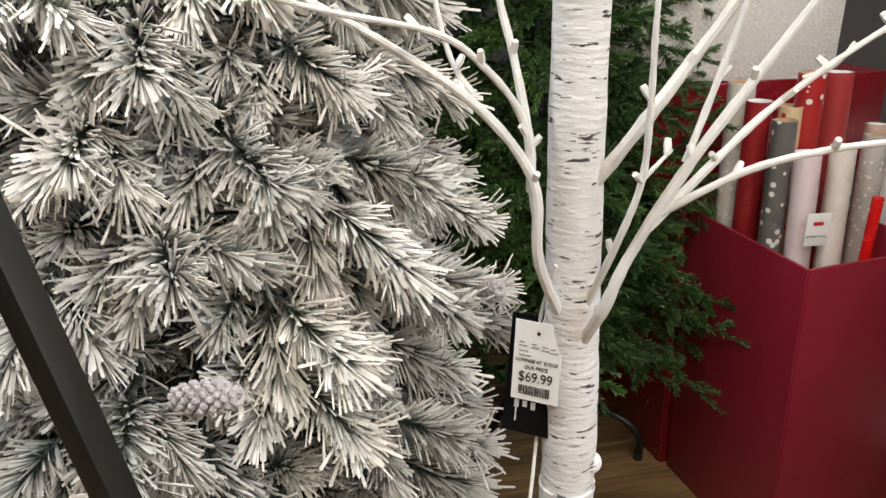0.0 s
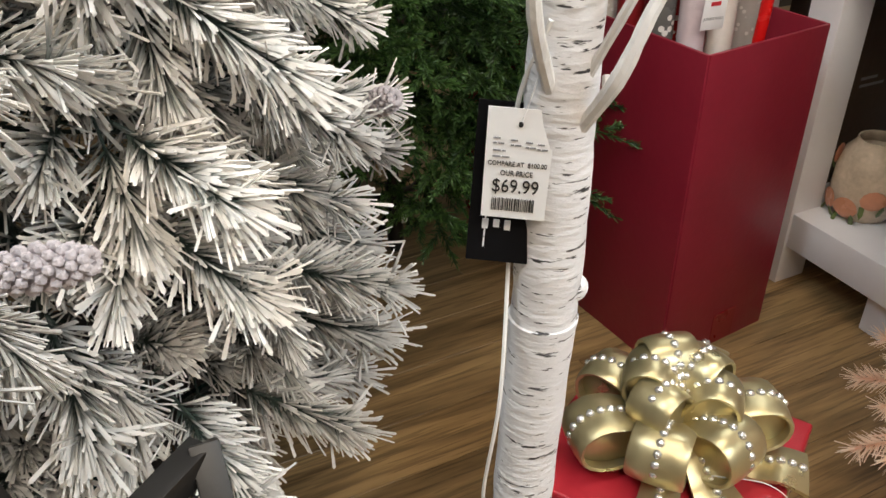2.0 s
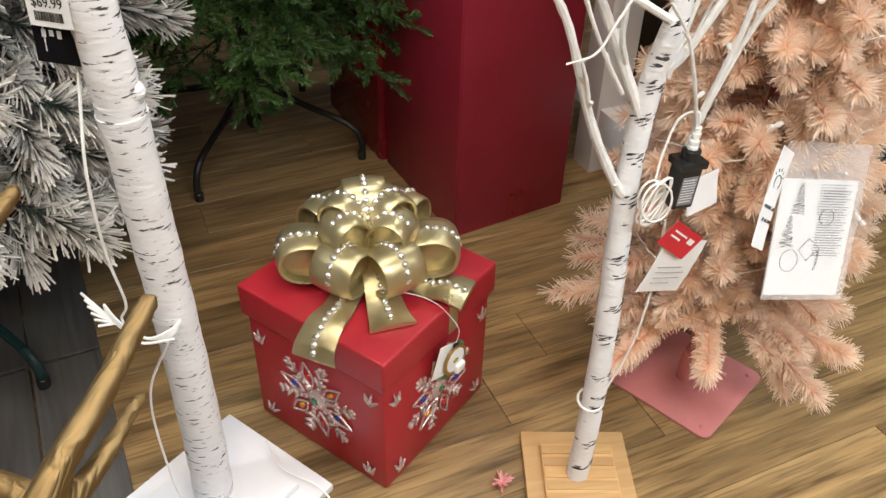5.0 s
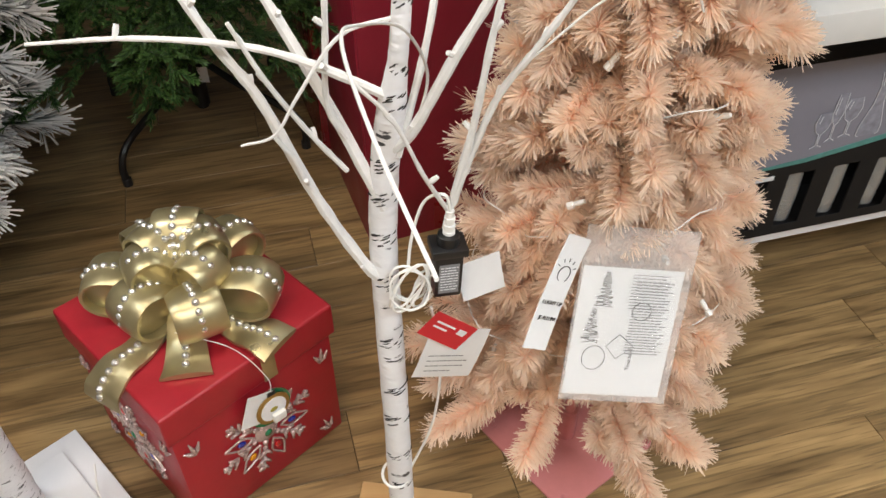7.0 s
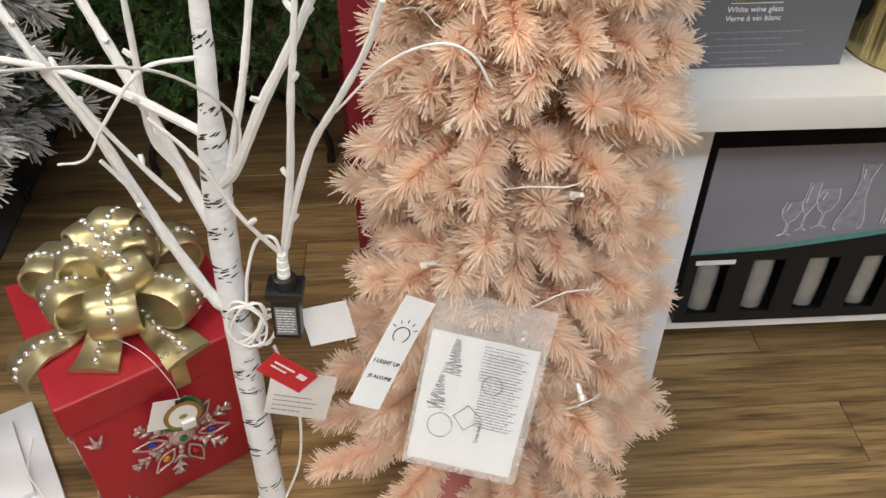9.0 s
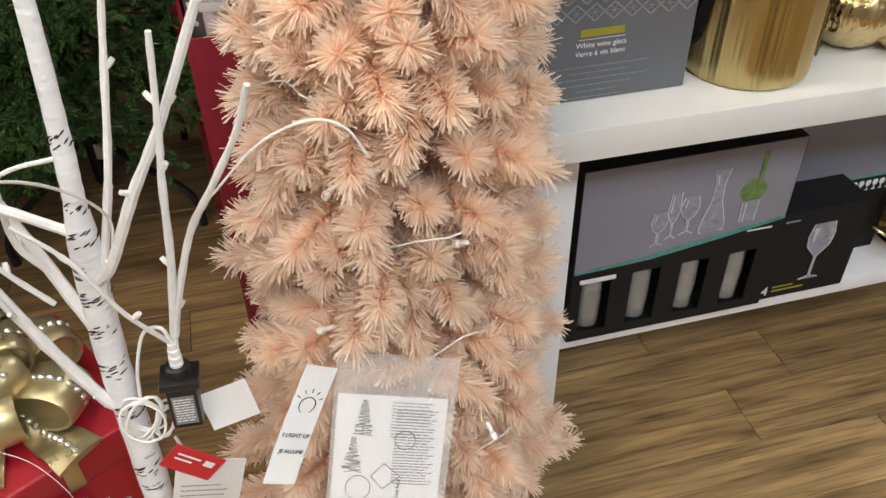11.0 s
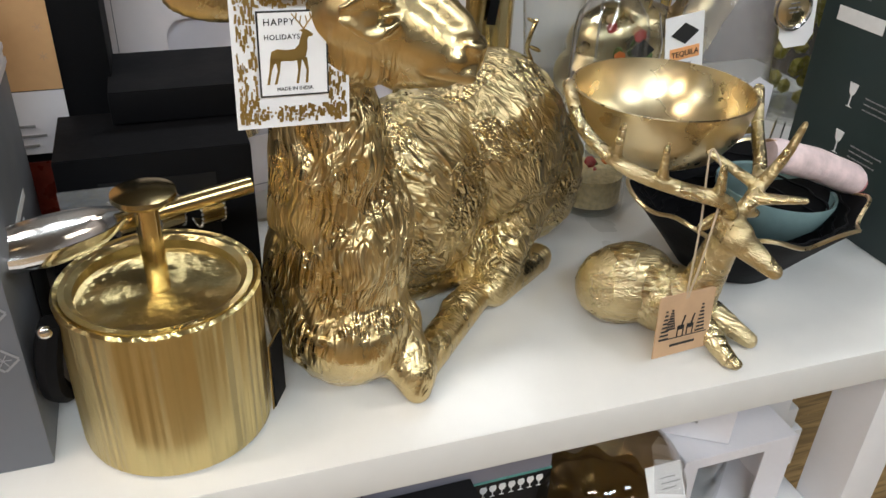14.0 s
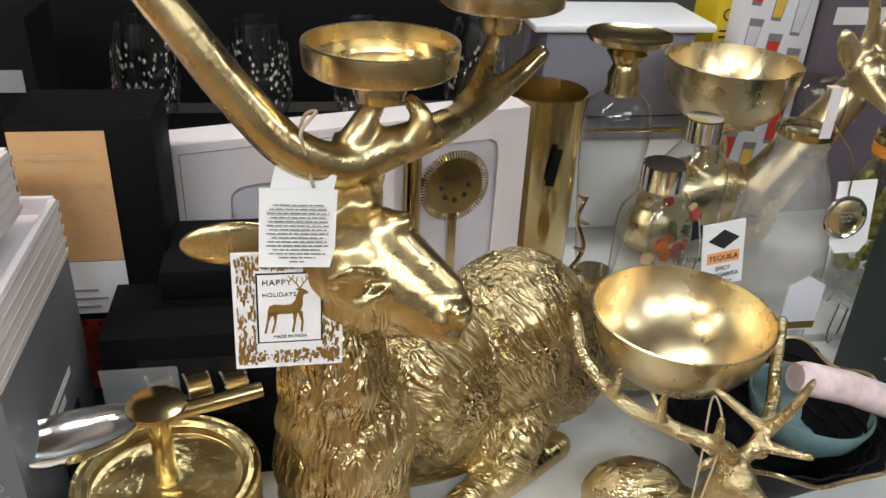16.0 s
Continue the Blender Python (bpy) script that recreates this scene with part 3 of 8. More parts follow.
TOP = 0.888
SHELF = 0.318
display_table(1.625, 3.16, 0.70, 1.195, TOP, (0.895, 1.12), SHELF, 0.038, "white lacquered display table with a lower shelf")
rear = thing("rear_display_table", AISLE, "white display table with a thick low shelf standing behind another", "table")
part("tabletop", box((1.64, 0.72, 0.052), pose(2.51, 1.568, TOP - 0.027), 0.004), M_TABLETOP, rear)
for u in (1.735, 3.27):
    for n in (1.585, 1.86):
        part("leg", box((0.105, 0.09, TOP - 0.052), pose(u, n, (TOP - 0.052) / 2), 0.003), M_WHITE, rear)
part("shelf", box((1.60, 0.335, 0.10), pose(2.49, 1.372, 0.168), 0.003), M_WHITE, rear)
part("shelf_back", box((1.46, 0.32, 0.10), pose(2.495, 1.70, 0.168), 0.003), M_WHITE, rear)
for u in (1.722, 3.27):
    part("leg", box((0.078, 0.07, 0.118), pose(u + 0.04, 1.26, 0.059), 0.003), M_WHITE, rear)


# ---- artificial trees ----
def prisms(origins, dirs, lengths, r0, r1):
    """Round needles: three-sided rods with a blunt tip, all in one go."""
    n = len(origins)
    d = dirs / np.linalg.norm(dirs, axis=1)[:, None]
    ref = np.where(np.abs(d[:, 2:3]) < 0.9, np.array([[0, 0, 1.0]]), np.array([[1.0, 0, 0]]))
    a = np.cross(d, ref)
    a /= np.linalg.norm(a, axis=1)[:, None]
    b = np.cross(d, a)
    tip = origins + d * lengths[:, None]
    verts, vals = [], []
    for k in range(3):
        w = a * math.cos(math.tau * k / 3) + b * math.sin(math.tau * k / 3)
        verts.append(origins + w * r0)
        vals.append(np.zeros(n))
    for k in range(3):
        w = a * math.cos(math.tau * k / 3) + b * math.sin(math.tau * k / 3)
        verts.append(tip + w * r1[:, None])
        vals.append(np.full(n, 0.9))
    verts.append(tip + d * r1[:, None])
    vals.append(np.ones(n))
    V = np.stack(verts, 1).reshape(-1, 3)
    A = np.stack(vals, 1).reshape(-1)
    base = np.arange(n) * 7
    F = []
    for k in range(3):
        j = (k + 1) % 3
        F += list(map(tuple, np.stack([base + k, base + j, base + 3 + j, base + 3 + k], 1).tolist()))
        F += list(map(tuple, np.stack([base + 3 + k, base + 3 + j, base + 6], 1).tolist()))
    return V, F, A


def blades(origins, dirs, lengths, width, rng):
    """Flat needles: narrow strips that taper a little."""
    n = len(origins)
    d = dirs / np.linalg.norm(dirs, axis=1)[:, None]
    s = np.cross(d, rng.normal(size=(n, 3)))
    s /= np.linalg.norm(s, axis=1)[:, None]
    tip = origins + d * lengths[:, None]
    V = np.stack([origins - s * width / 2, origins + s * width / 2, tip + s * width * 0.36, tip - s * width * 0.36], 1).reshape(-1, 3)
    A = np.tile([0, 0, 1.0, 1.0], n)
    base = np.arange(n) * 4
    return V, list(map(tuple, np.stack([base, base + 1, base + 2, base + 3], 1).tolist())), A


def merge(chunks):
    V, F, A, off = [], [], [], 0
    for v, f, a in chunks:
        V.append(v)
        A.append(a)
        F += [tuple(i + off for i in q) for q in f]
        off += len(v)
    return np.concatenate(V), F, np.concatenate(A)


def stem_chunk(pts, r, sides=5, value=0.15):
    bm = tube(pts, r, sides)
    bm.verts.ensure_lookup_table()
    bm.verts.index_update()
    v = np.array([q.co[:] for q in bm.verts])
    f = [tuple(q.index for q in p.verts) for p in bm.faces]
    bm.free()
    return v, f, np.full(len(v), value)


def tuft(base, axis, length, count, needle, spread, rng, kind, rounded=False):
    """A brush of needles round a twig that runs from base along axis."""
    axis = np.array(axis, float) / np.linalg.norm(axis)
    ref = np.array([0, 0, 1.0]) if abs(axis[2]) < 0.9 else np.array([1.0, 0, 0])
    e1 = np.cross(axis, ref)
    e1 /= np.linalg.norm(e1)
    e2 = np.cross(axis, e1)
    s = rng.random(count) ** 0.8
    phi = rng.random(count) * math.tau
    ang = np.radians(spread[1] + (spread[0] - spread[1]) * s + rng.normal(0, 7, count))
    if rounded:                                  # the brush ends in an open, rounded head
        ang = np.where(s > 0.86, np.radians(rng.uniform(4, 78, count)), ang)
    rad = np.cos(phi)[:, None] * e1 + np.sin(phi)[:, None] * e2
    d = np.cos(ang)[:, None] * axis + np.sin(ang)[:, None] * rad
    o = np.array(base) + axis * (s * length)[:, None]
    ln = needle * (0.6 + 0.65 * rng.random(count))
    if kind == "rod":
        d += rng.normal(0, 0.10, d.shape)
        d[:, 2] -= 0.10 * rng.random(count)
        return prisms(o, d, ln * 1.08, 0.0012, 0.0013 + 0.0021 * rng.random(count) ** 2)
    return blades(o, d, ln, kind, rng)


def flocked_branch(length, seed, dense=1.0):
    """A limb of drooping twigs, each a fan of needles that sweep forward to thick white tips."""
    rng = np.random.default_rng(seed)
    n = lambda c: max(8, int(c * dense))
    chunks = [stem_chunk([(0, 0, 0), (0, 0, length * 0.5), (0.004, -0.012, length * 0.92)], [0.004, 0.003, 0.002])]
    end = length * 0.74
    chunks.append(tuft((0, -0.006, end), (0.05, -0.22, 1), length * 0.20 + 0.05, n(220), 0.066, (14, 50), rng, "rod", True))
    for k in range(5):
        a = math.tau * (k + rng.random() * 0.6) / 5
        z = length * (0.38 + 0.085 * k)
        ax = (math.cos(a) * 0.85, math.sin(a) * 0.55 - 0.26, 0.78)
        p = np.array([0, -0.003, z]) + np.array(ax) * 0.035
        chunks.append(stem_chunk([(0, -0.002, z), tuple(p + np.array(ax) * 0.07)], 0.002))
        chunks.append(tuft(p, ax, rng.uniform(0.075, 0.11), n(150), 0.058, (15, 52), rng, "rod", k % 2 == 0))
    chunks.append(tuft((0, 0, length * 0.25), (0, 0, 1), length * 0.4, n(50), 0.05, (50, 75), rng, "rod"))
    return merge(chunks)


def pink_branch(length, seed, dense=1.0):
    """A limb of round brush-like fingers with needles set close all along them."""
    rng = np.random.default_rng(seed)
    n = lambda c: max(20, int(c * dense))
    chunks = [stem_chunk([(0, 0, 0), (0, 0, length * 0.9)], 0.002, 4, 0.1)]
    tip = min(0.13, length * 0.62)
    chunks.append(tuft((0, 0, length - tip), (0.08, 0.10 * rng.normal(), 1), tip, n(980), 0.029, (50, 62), rng, 0.0021, True))
    for k in range(3):
        a = math.tau * (k + rng.random() * 0.6) / 3
        ax = (math.cos(a) * 0.72, math.sin(a) * 0.72, 0.72)
        p = np.array([0, 0, length * (0.36 + 0.06 * k)])
        chunks.append(tuft(p, ax, rng.uniform(0.075, 0.10), n(760), 0.028, (50, 62), rng, 0.0021, True))
    chunks.append(tuft((0, 0, length * 0.2), (0, 0, 1), length * 0.5, n(120), 0.03, (60, 80), rng, 0.002))
    return merge(chunks)


def green_branch(length, seed, dense=1.0):
    """A flat spray of moulded fir twigs with short broad needles."""
    rng = np.random.default_rng(seed)
    n = lambda c: max(8, int(c * dense))
    chunks = [stem_chunk([(0, 0, 0), (0, 0.0, length * 0.6), (0, -0.02, length)], [0.003, 0.0025, 0.0015], 4, 0.2)]
    chunks.append(tuft((0, -0.005, length * 0.4), (0, -0.03, 1), length * 0.6, n(190), 0.020, (22, 58), rng, 0.0030))
    for k in range(10):
        side = 1 if k % 2 else -1
        z = length * (0.26 + 0.068 * k)
        tw = 0.14 * (1.25 - 0.09 * k)
        ax = (side * 0.8, rng.normal(0, 0.35) - 0.12, 0.62)
        d = np.array(ax) / np.linalg.norm(ax)
        p = np.array([0, -0.004, z])
        chunks.append(stem_chunk([tuple(p), tuple(p + d * tw)], 0.0014, 3, 0.2))
        chunks.append(tuft(p, ax, tw, n(105), 0.019, (20, 60), rng, 0.0029))
        if k < 7:
            q = p + d * tw * 0.45
            ax2 = (side * 0.25, rng.normal(0, 0.45), 0.95)
            chunks.append(tuft(q, ax2, tw * 0.6, n(62), 0.018, (20, 60), rng, 0.0029))
    return merge(chunks)


def branch_pose(az, droop, z, r0=0.02):
    """The pose of a branch that leaves the trunk at height z towards az, sinking by droop degrees."""
    return pose(r0 * math.cos(az), r0 * math.sin(az), z, 0, 0, math.degrees(az) + 90) @ pose(0, 0, 0, 90 + droop, 0, 0)


def conifer(name, m, label, make, material_, lengths, radius_at, z_range, count, droop, seed, trunk_r, trunk_mat, gold=2.39996, trim=lambda az, z: 1.0, front=-1.2, bare_z=1.5, lean=(0, 0)):
    """A tree of shared limbs; those on the far side from the aisle (front is the azimuth of the near side) and above bare_z are sparser."""
    t = thing(name, m, label, "christmas tree")
    turned = m.to_euler().z
    protos = {}
    for i, ln in enumerate(lengths):
        for k in range(3):
            v, f, a = make(ln, seed + 10 * i + k, 1.0 if k < 2 else 0.3)
            ob = from_arrays("branch", v, f, material_, None, None, False, a)
            protos[(i, k)] = ob.data
            bpy.data.objects.remove(ob)
    rnd = random.Random(seed)
    part("trunk", tube([(0, 0, 0.05), (lean[0] * z_range[1], lean[1] * z_range[1], z_range[1])], [trunk_r, trunk_r * 0.7], 10), trunk_mat, t)
    weights = [radius_at(z_range[0] + (z_range[1] - z_range[0]) * i / 199) + 0.05 for i in range(200)]
    total = sum(weights)
    acc, k = 0.0, 0
    for i, w in enumerate(weights):
        acc += w / total * count
        while k < acc:
            z = z_range[0] + (z_range[1] - z_range[0]) * (i + rnd.random()) / 200
            want = radius_at(z) * rnd.uniform(0.86, 1.08)
            az = k * gold + rnd.uniform(-0.25, 0.25)
            want *= trim(az, z)
            j = min(range(len(lengths)), key=lambda q: abs(lengths[q] - want))
            ob = new("branch", protos[(j, k % 2 if math.cos(az + turned - front) > -0.3 and z < bare_z else 2)])
            ob.parent = t
            dr = droop + rnd.uniform(-14, 12)
            s = want / lengths[j]
            z0 = z + want * math.sin(radians(dr))
            ob.matrix_basis = Matrix.Translation((lean[0] * z, lean[1] * z, 0)) @ branch_pose(az, dr, z0) @ pose(0, 0, 0, 0, 0, rnd.uniform(-25, 25)) @ Matrix.Diagonal((1, 1, s, 1))
            k += 1
    return t


def profile(*pairs):
    zs, rs = zip(*pairs)
    return lambda z: float(np.interp(z, zs, rs))


def tube_stand(t, reach, turn, mat_, foot_mat, h=0.13, n=4):
    for k in range(n):
        a = radians(turn + 360 / n * k)
        c, s = math.cos(a), math.sin(a)
        pts = [(0.018 * c, 0.018 * s, h + 0.06), (reach * 0.45 * c, reach * 0.45 * s, h), (reach * 0.88 * c, reach * 0.88 * s, h * 0.72), (reach * c, reach * s, h * 0.4), (reach * c, reach * s, 0.012)]
        leg = part("stand_leg", tube(curve_pts(pts, 5), 0.0105, 8), mat_, t)
        part("foot_cap", lathe([(0, 0), (0.0135, 0.001), (0.0135, 0.024), (0.011, 0.026)], 10, pose(reach * c, reach * s, 0)), foot_mat, leg)
    part("collar", lathe([(0.019, 0.06), (0.023, 0.062), (0.023, 0.26), (0.019, 0.262)], 14), mat_, t)


flocked = conifer("flocked_christmas_tree", pose(-0.47, 1.46, 0.012, 0, 0, 20), "artificial pine tree with thick white flocked needles and cones", flocked_branch, M_FLOCK,
                  (0.34, 0.50, 0.62), profile((0.25, 0.50), (0.45, 0.57), (0.85, 0.565), (1.2, 0.50), (1.6, 0.40), (2.1, 0.16)), (0.34, 2.1), 138, 7, 11, 0.016, M_GREENTUBE, front=-1.0, bare_z=1.75)
tube_stand(flocked, 0.36, -62, M_GREENTUBE, M_BLACK_PLASTIC)
green_tree = conifer("green_christmas_tree", pose(0.22, 2.24, 0, 0, 0, 0), "artificial fir tree with dense dark green tips on a black stand", green_branch, M_GREEN,
                     (0.34, 0.50, 0.64), profile((0.30, 0.60), (0.45, 0.64), (0.9, 0.54), (1.4, 0.40), (2.0, 0.12)), (0.36, 1.95), 240, 9, 31, 0.017, M_BLACK_METAL, front=-1.2, bare_z=1.5)
tube_stand(green_tree, 0.36, -25, M_BLACK_METAL, M_BLACK_PLASTIC, 0.16)
part("leaflet", add_card(bmesh.new(), 0.03, 0.05, pose(0.03, -0.03, 0.2)), M_PAPER, green_tree, "small white sticker")
def pink_trim(az, z):
    """Shorter limbs behind the instruction bag and on the side towards the table."""
    w = (az + radians(30) + math.pi) % math.tau - math.pi
    if 0.40 < z < 0.76 and abs(w + math.pi / 2) < 0.48:
        return 0.74
    return 0.84 if z < 1.05 and math.cos(w - 0.1) > 0.35 else 0.96


pink_tree = conifer("pink_christmas_tree", pose(1.192, 1.068, 0, 0, 0, 30), "slim artificial tree with blush pink tinsel needles on a pink plate", pink_branch, M_PINK,
                    (0.14, 0.19, 0.25), profile((0.2, 0.32), (0.30, 0.28), (0.38, 0.255), (0.55, 0.235), (0.8, 0.198), (1.0, 0.174), (1.2, 0.145), (1.5, 0.04)), (0.24, 1.52), 165, 0, 51, 0.012, M_PINKBASE, 2.39996, pink_trim, front=-1.3, bare_z=1.32, lean=(0.012, -0.012))
bm = bmesh.new()
corner = (0, 0.5, 1.05, 1.57)
add_prism(bm, [(sx * (0.108 + 0.020 * math.cos(q)), sz * (0.108 + 0.020 * math.sin(q))) for sx, sz, qs in ((1, 1, corner), (-1, 1, corner[::-1]), (-1, -1, corner), (1, -1, corner[::-1])) for q in qs],
          0.006, pose(0, 0, 0.005, 90, 0, 0), 0.0015)
base_plate = part("base_plate", bm, M_PINKBASE, pink_tree, "flat pink metal base plate", pose(0, 0, 0, 0, 0, 7.5))
for sx in (-1, 1):
    for sy in (-1, 1):
        part("screw", lathe([(0, 0.0115), (0.004, 0.011), (0.006, 0.009), (0.006, 0.008)], 10, pose(sx * 0.103, sy * 0.103, 0)), M_PINKBASE, base_plate)
part("foot_sleeve", lathe([(0.018, 0.008), (0.018, 0.09), (0.012, 0.092)], 16), M_PINKBASE, pink_tree)
rnd = random.Random(5)
for z, r, az in ((0.94, 0.155, -1.9), (0.74, 0.175, -2.0), (0.98, 0.17, -1.55), (0.55, 0.21, -0.9), (0.86, 0.17, -1.0), (0.66, 0.19, -1.3), (1.05, 0.165, -1.4), (0.45, 0.23, -2.4), (1.15, 0.14, -2.2)):
    az -= radians(30)
    c, s = math.cos(az), math.sin(az)
    bulb = part("fairy_light", lathe([(0, 0.012), (0.003, 0.011), (0.004, 0.004), (0.003, -0.004), (0.005, -0.006), (0.005, -0.014), (0, -0.014)], 8, pose(r * c, r * s, z, rnd.uniform(-60, 60), rnd.uniform(-60, 60), 0)), M_CORD, pink_tree)
wire = []
for i in range(90):
    az = i * 0.33 - 0.5
    z = 0.35 + i * 0.0098
    r = float(np.interp(z, (0.2, 0.55, 0.8, 1.0, 1.3), (0.24, 0.20, 0.168, 0.15, 0.10))) + rnd.uniform(-0.02, 0.012)
    wire.append((r * math.cos(az), r * math.sin(az), z + rnd.uniform(-0.02, 0.02)))
part("light_wire", tube(curve_pts(wire, 3), 0.0011, 5), M_CORD, pink_tree, "thin pale light string")

# pine cones sit in the flocked tree
def pine_cone(m):
    bm = bmesh.new()
    add_lathe(bm, [(0, -0.05), (0.016, -0.045), (0.022, -0.01), (0.018, 0.03), (0, 0.055)], 10)
    k = 0
    for ring in range(11):
        z = -0.045 + ring * 0.0095
        r = 0.030 * math.sin(math.pi * (0.18 + 0.72 * ring / 10)) ** 0.7
        for j in range(8):
            a = math.tau * (j + 0.5 * (ring % 2)) / 8
            add_ball(bm, 0.0085, pose(r * math.cos(a), r * math.sin(a), z) @ Matrix.Diagonal((1, 1, 0.7, 1)), 1)
    return part("pine_cone", bm, M_CONE, flocked, "white frosted pine cone", m @ Matrix.Diagonal((0.60, 0.60, 0.95, 1)))


M_CONE = material("frosted_cone", (0.52, 0.48, 0.50), 0.9, vary=0.3, scale=90, bump=0.002, bump_scale=200)
inv = flocked.matrix_basis.inverted()
for x, y, z, rx, ry in ((-0.225, 0.868, 0.945, 20, 75), (0.11, 1.36, 0.86, 60, 30), (-0.35, 0.80, 0.60, 40, 60)):
    pine_cone(inv @ pose(x, y, z, rx, ry, 0))


# ---- birch light trees ----
def twig(t, pts, r0, r1, parent=None, buds=True, seed=0):
    q = curve_pts(pts, 6)
    rnd_ = random.Random(seed)
    rr = [a * rnd_.uniform(0.9, 1.12) for a in taper(len(q), r0, r1)]
    ob = part("twig", tube(q, rr, 8), M_TWIG, t)
    if buds:
        for i in range(5, len(q) - 1, 7):
            d = Vector((rnd_.uniform(-1, 1), rnd_.uniform(-1, 1), 0.9)).normalized()
            part("bud", tube([q[i], q[i] + d * 0.008, q[i] + d * 0.014], [0.003, 0.0036, 0.0028], 6), M_TWIG, ob)
    return ob


birch = thing("birch_light_tree", pose(0.164, 0.877, 0), "tall white artificial birch light tree on a square white base", "light tree")
part("base_board", box((0.29, 0.29, 0.018), pose(0.03, 0.0, 0.010, 0, 0, 45), 0.003), M_WHITE, birch)
part("base_block", box((0.20, 0.20, 0.016), pose(0.03, 0.0, 0.027, 0, 0, 45), 0.003), M_WHITE, birch)
tp = [(0.012, 0.008, 0.03), (0.018, 0.004, 0.2), (0.022, -0.006, 0.42), (0.022, -0.016, 0.62), (0.024, -0.032, 0.80), (0.024, -0.046, 0.95), (0.020, -0.058, 1.08), (0.015, -0.078, 1.26), (0.014, -0.090, 1.45), (0.012, -0.10, 1.62)]
q = curve_pts(tp, 12)
rnd = random.Random(3)
rr = [(0.0365 - 0.0135 * i / (len(q) - 1)) * (1 + 0.018 * math.sin(i * 0.9) + rnd.uniform(-0.012, 0.012)) for i in range(len(q))]
part("trunk", tube(q, rr, 28), M_BARK1, birch)
part("knot", add_ball(bmesh.new(), 0.0145, pose(0.045, -0.045, 0.888) @ Matrix.Diagonal((1.1, 1, 0.95, 1)), 3), M_BARK1, birch)
for z, r in ((0.847, 0.0305),):
    i = min(range(len(q)), key=lambda k: abs(q[k].z - z))
    part("wrap_seam", lathe([(r * 0.93, -0.006), (r * 1.03, -0.004), (r * 1.05, 0.003), (r * 0.93, 0.006)], 28, Matrix.Translation(q[i])), M_BARK1, birch)
B = Vector((0.178, 0.905, 0))
TW1 = [
    ([(0.196, 0.845, 1.055), (0.160, 0.80, 1.15), (0.152, 0.79, 1.233), (0.102, 0.79, 1.30), (0.018, 0.78, 1.36), (-0.05, 0.77, 1.40), (-0.12, 0.75, 1.45)], 0.0085, 0.0028),
    ([(0.155, 0.795, 1.20), (0.143, 0.79, 1.285), (0.107, 0.78, 1.336), (0.067, 0.76, 1.365), (-0.011, 0.73, 1.385), (-0.09, 0.70, 1.41)], 0.006, 0.0024),
    ([(0.152, 0.80, 1.22), (0.148, 0.80, 1.27), (0.134, 0.81, 1.34), (0.121, 0.82, 1.39), (0.10, 0.83, 1.5)], 0.0075, 0.003),
    ([(0.10, 0.79, 1.31), (0.082, 0.80, 1.335), (0.068, 0.81, 1.385), (0.06, 0.82, 1.45)], 0.004, 0.0022),
    ([(0.202, 0.848, 1.03), (0.220, 0.80, 1.10), (0.240, 0.79, 1.16), (0.28, 0.78, 1.242), (0.317, 0.78, 1.30), (0.36, 0.78, 1.365), (0.42, 0.78, 1.45)], 0.0095, 0.004),
    ([(0.255, 0.785, 1.19), (0.321, 0.80, 1.258), (0.366, 0.81, 1.298), (0.44, 0.82, 1.35), (0.53, 0.83, 1.40)], 0.0062, 0.0026),
    ([(0.265, 0.785, 1.205), (0.332, 0.77, 1.247), (0.395, 0.76, 1.267), (0.455, 0.75, 1.278), (0.53, 0.74, 1.30)], 0.0056, 0.0024),
    ([(0.200, 0.842, 1.06), (0.230, 0.79, 1.177), (0.245, 0.78, 1.235), (0.246, 0.77, 1.294), (0.245, 0.765, 1.385), (0.25, 0.76, 1.47)], 0.006, 0.0024),
    ([(0.194, 0.828, 1.195), (0.249, 0.80, 1.284), (0.28, 0.80, 1.329), (0.309, 0.80, 1.371), (0.36, 0.80, 1.45)], 0.0095, 0.005),
    ([(0.282, 0.785, 1.25), (0.308, 0.79, 1.333), (0.322, 0.79, 1.385), (0.35, 0.80, 1.47)], 0.005, 0.0024),
    ([(0.385, 0.82, 1.315), (0.41, 0.82, 1.325), (0.425, 0.82, 1.345)], 0.003, 0.002),
    ([(0.245, 0.78, 1.235), (0.27, 0.785, 1.262)], 0.003, 0.002),
]
for i, (pts, a, b) in enumerate(TW1):
    twig(birch, [Vector(p) - B for p in pts], a * 0.68, b * 0.85, seed=i)
part("cable", tube(curve_pts([(0.0, -0.085, 1.14), (-0.012, -0.05, 1.06), (-0.010, -0.038, 0.94), (-0.024, -0.075, 0.80), (-0.034, -0.06, 0.66), (-0.03, -0.05, 0.56), (-0.045, -0.04, 0.52), (-0.02, -0.07, 0.5), (0.03, -0.075, 0.505)], 6), 0.0021, 6), M_CORD, birch, "thin white power cable")
bm = bmesh.new()
for k in range(4):
    add_tube(bm, curve_pts([(-0.062, -0.045, 0.545 + 0.004 * k), (-0.045, -0.055, 0.52 + 0.003 * k), (-0.01, -0.068, 0.505), (0.025, -0.068, 0.507 + 0.003 * k), (0.036, -0.04, 0.51)], 5), 0.0024, 6)
for k in range(6):
    add_tube(bm, [(-0.05, -0.052, 0.525), (-0.075 - 0.004 * k, -0.055 + 0.006 * k, 0.525 + 0.008 * k)], 0.0022, 5)
part("cable_knot", bm, M_CORD, birch, "coiled white cable end tied round the trunk")
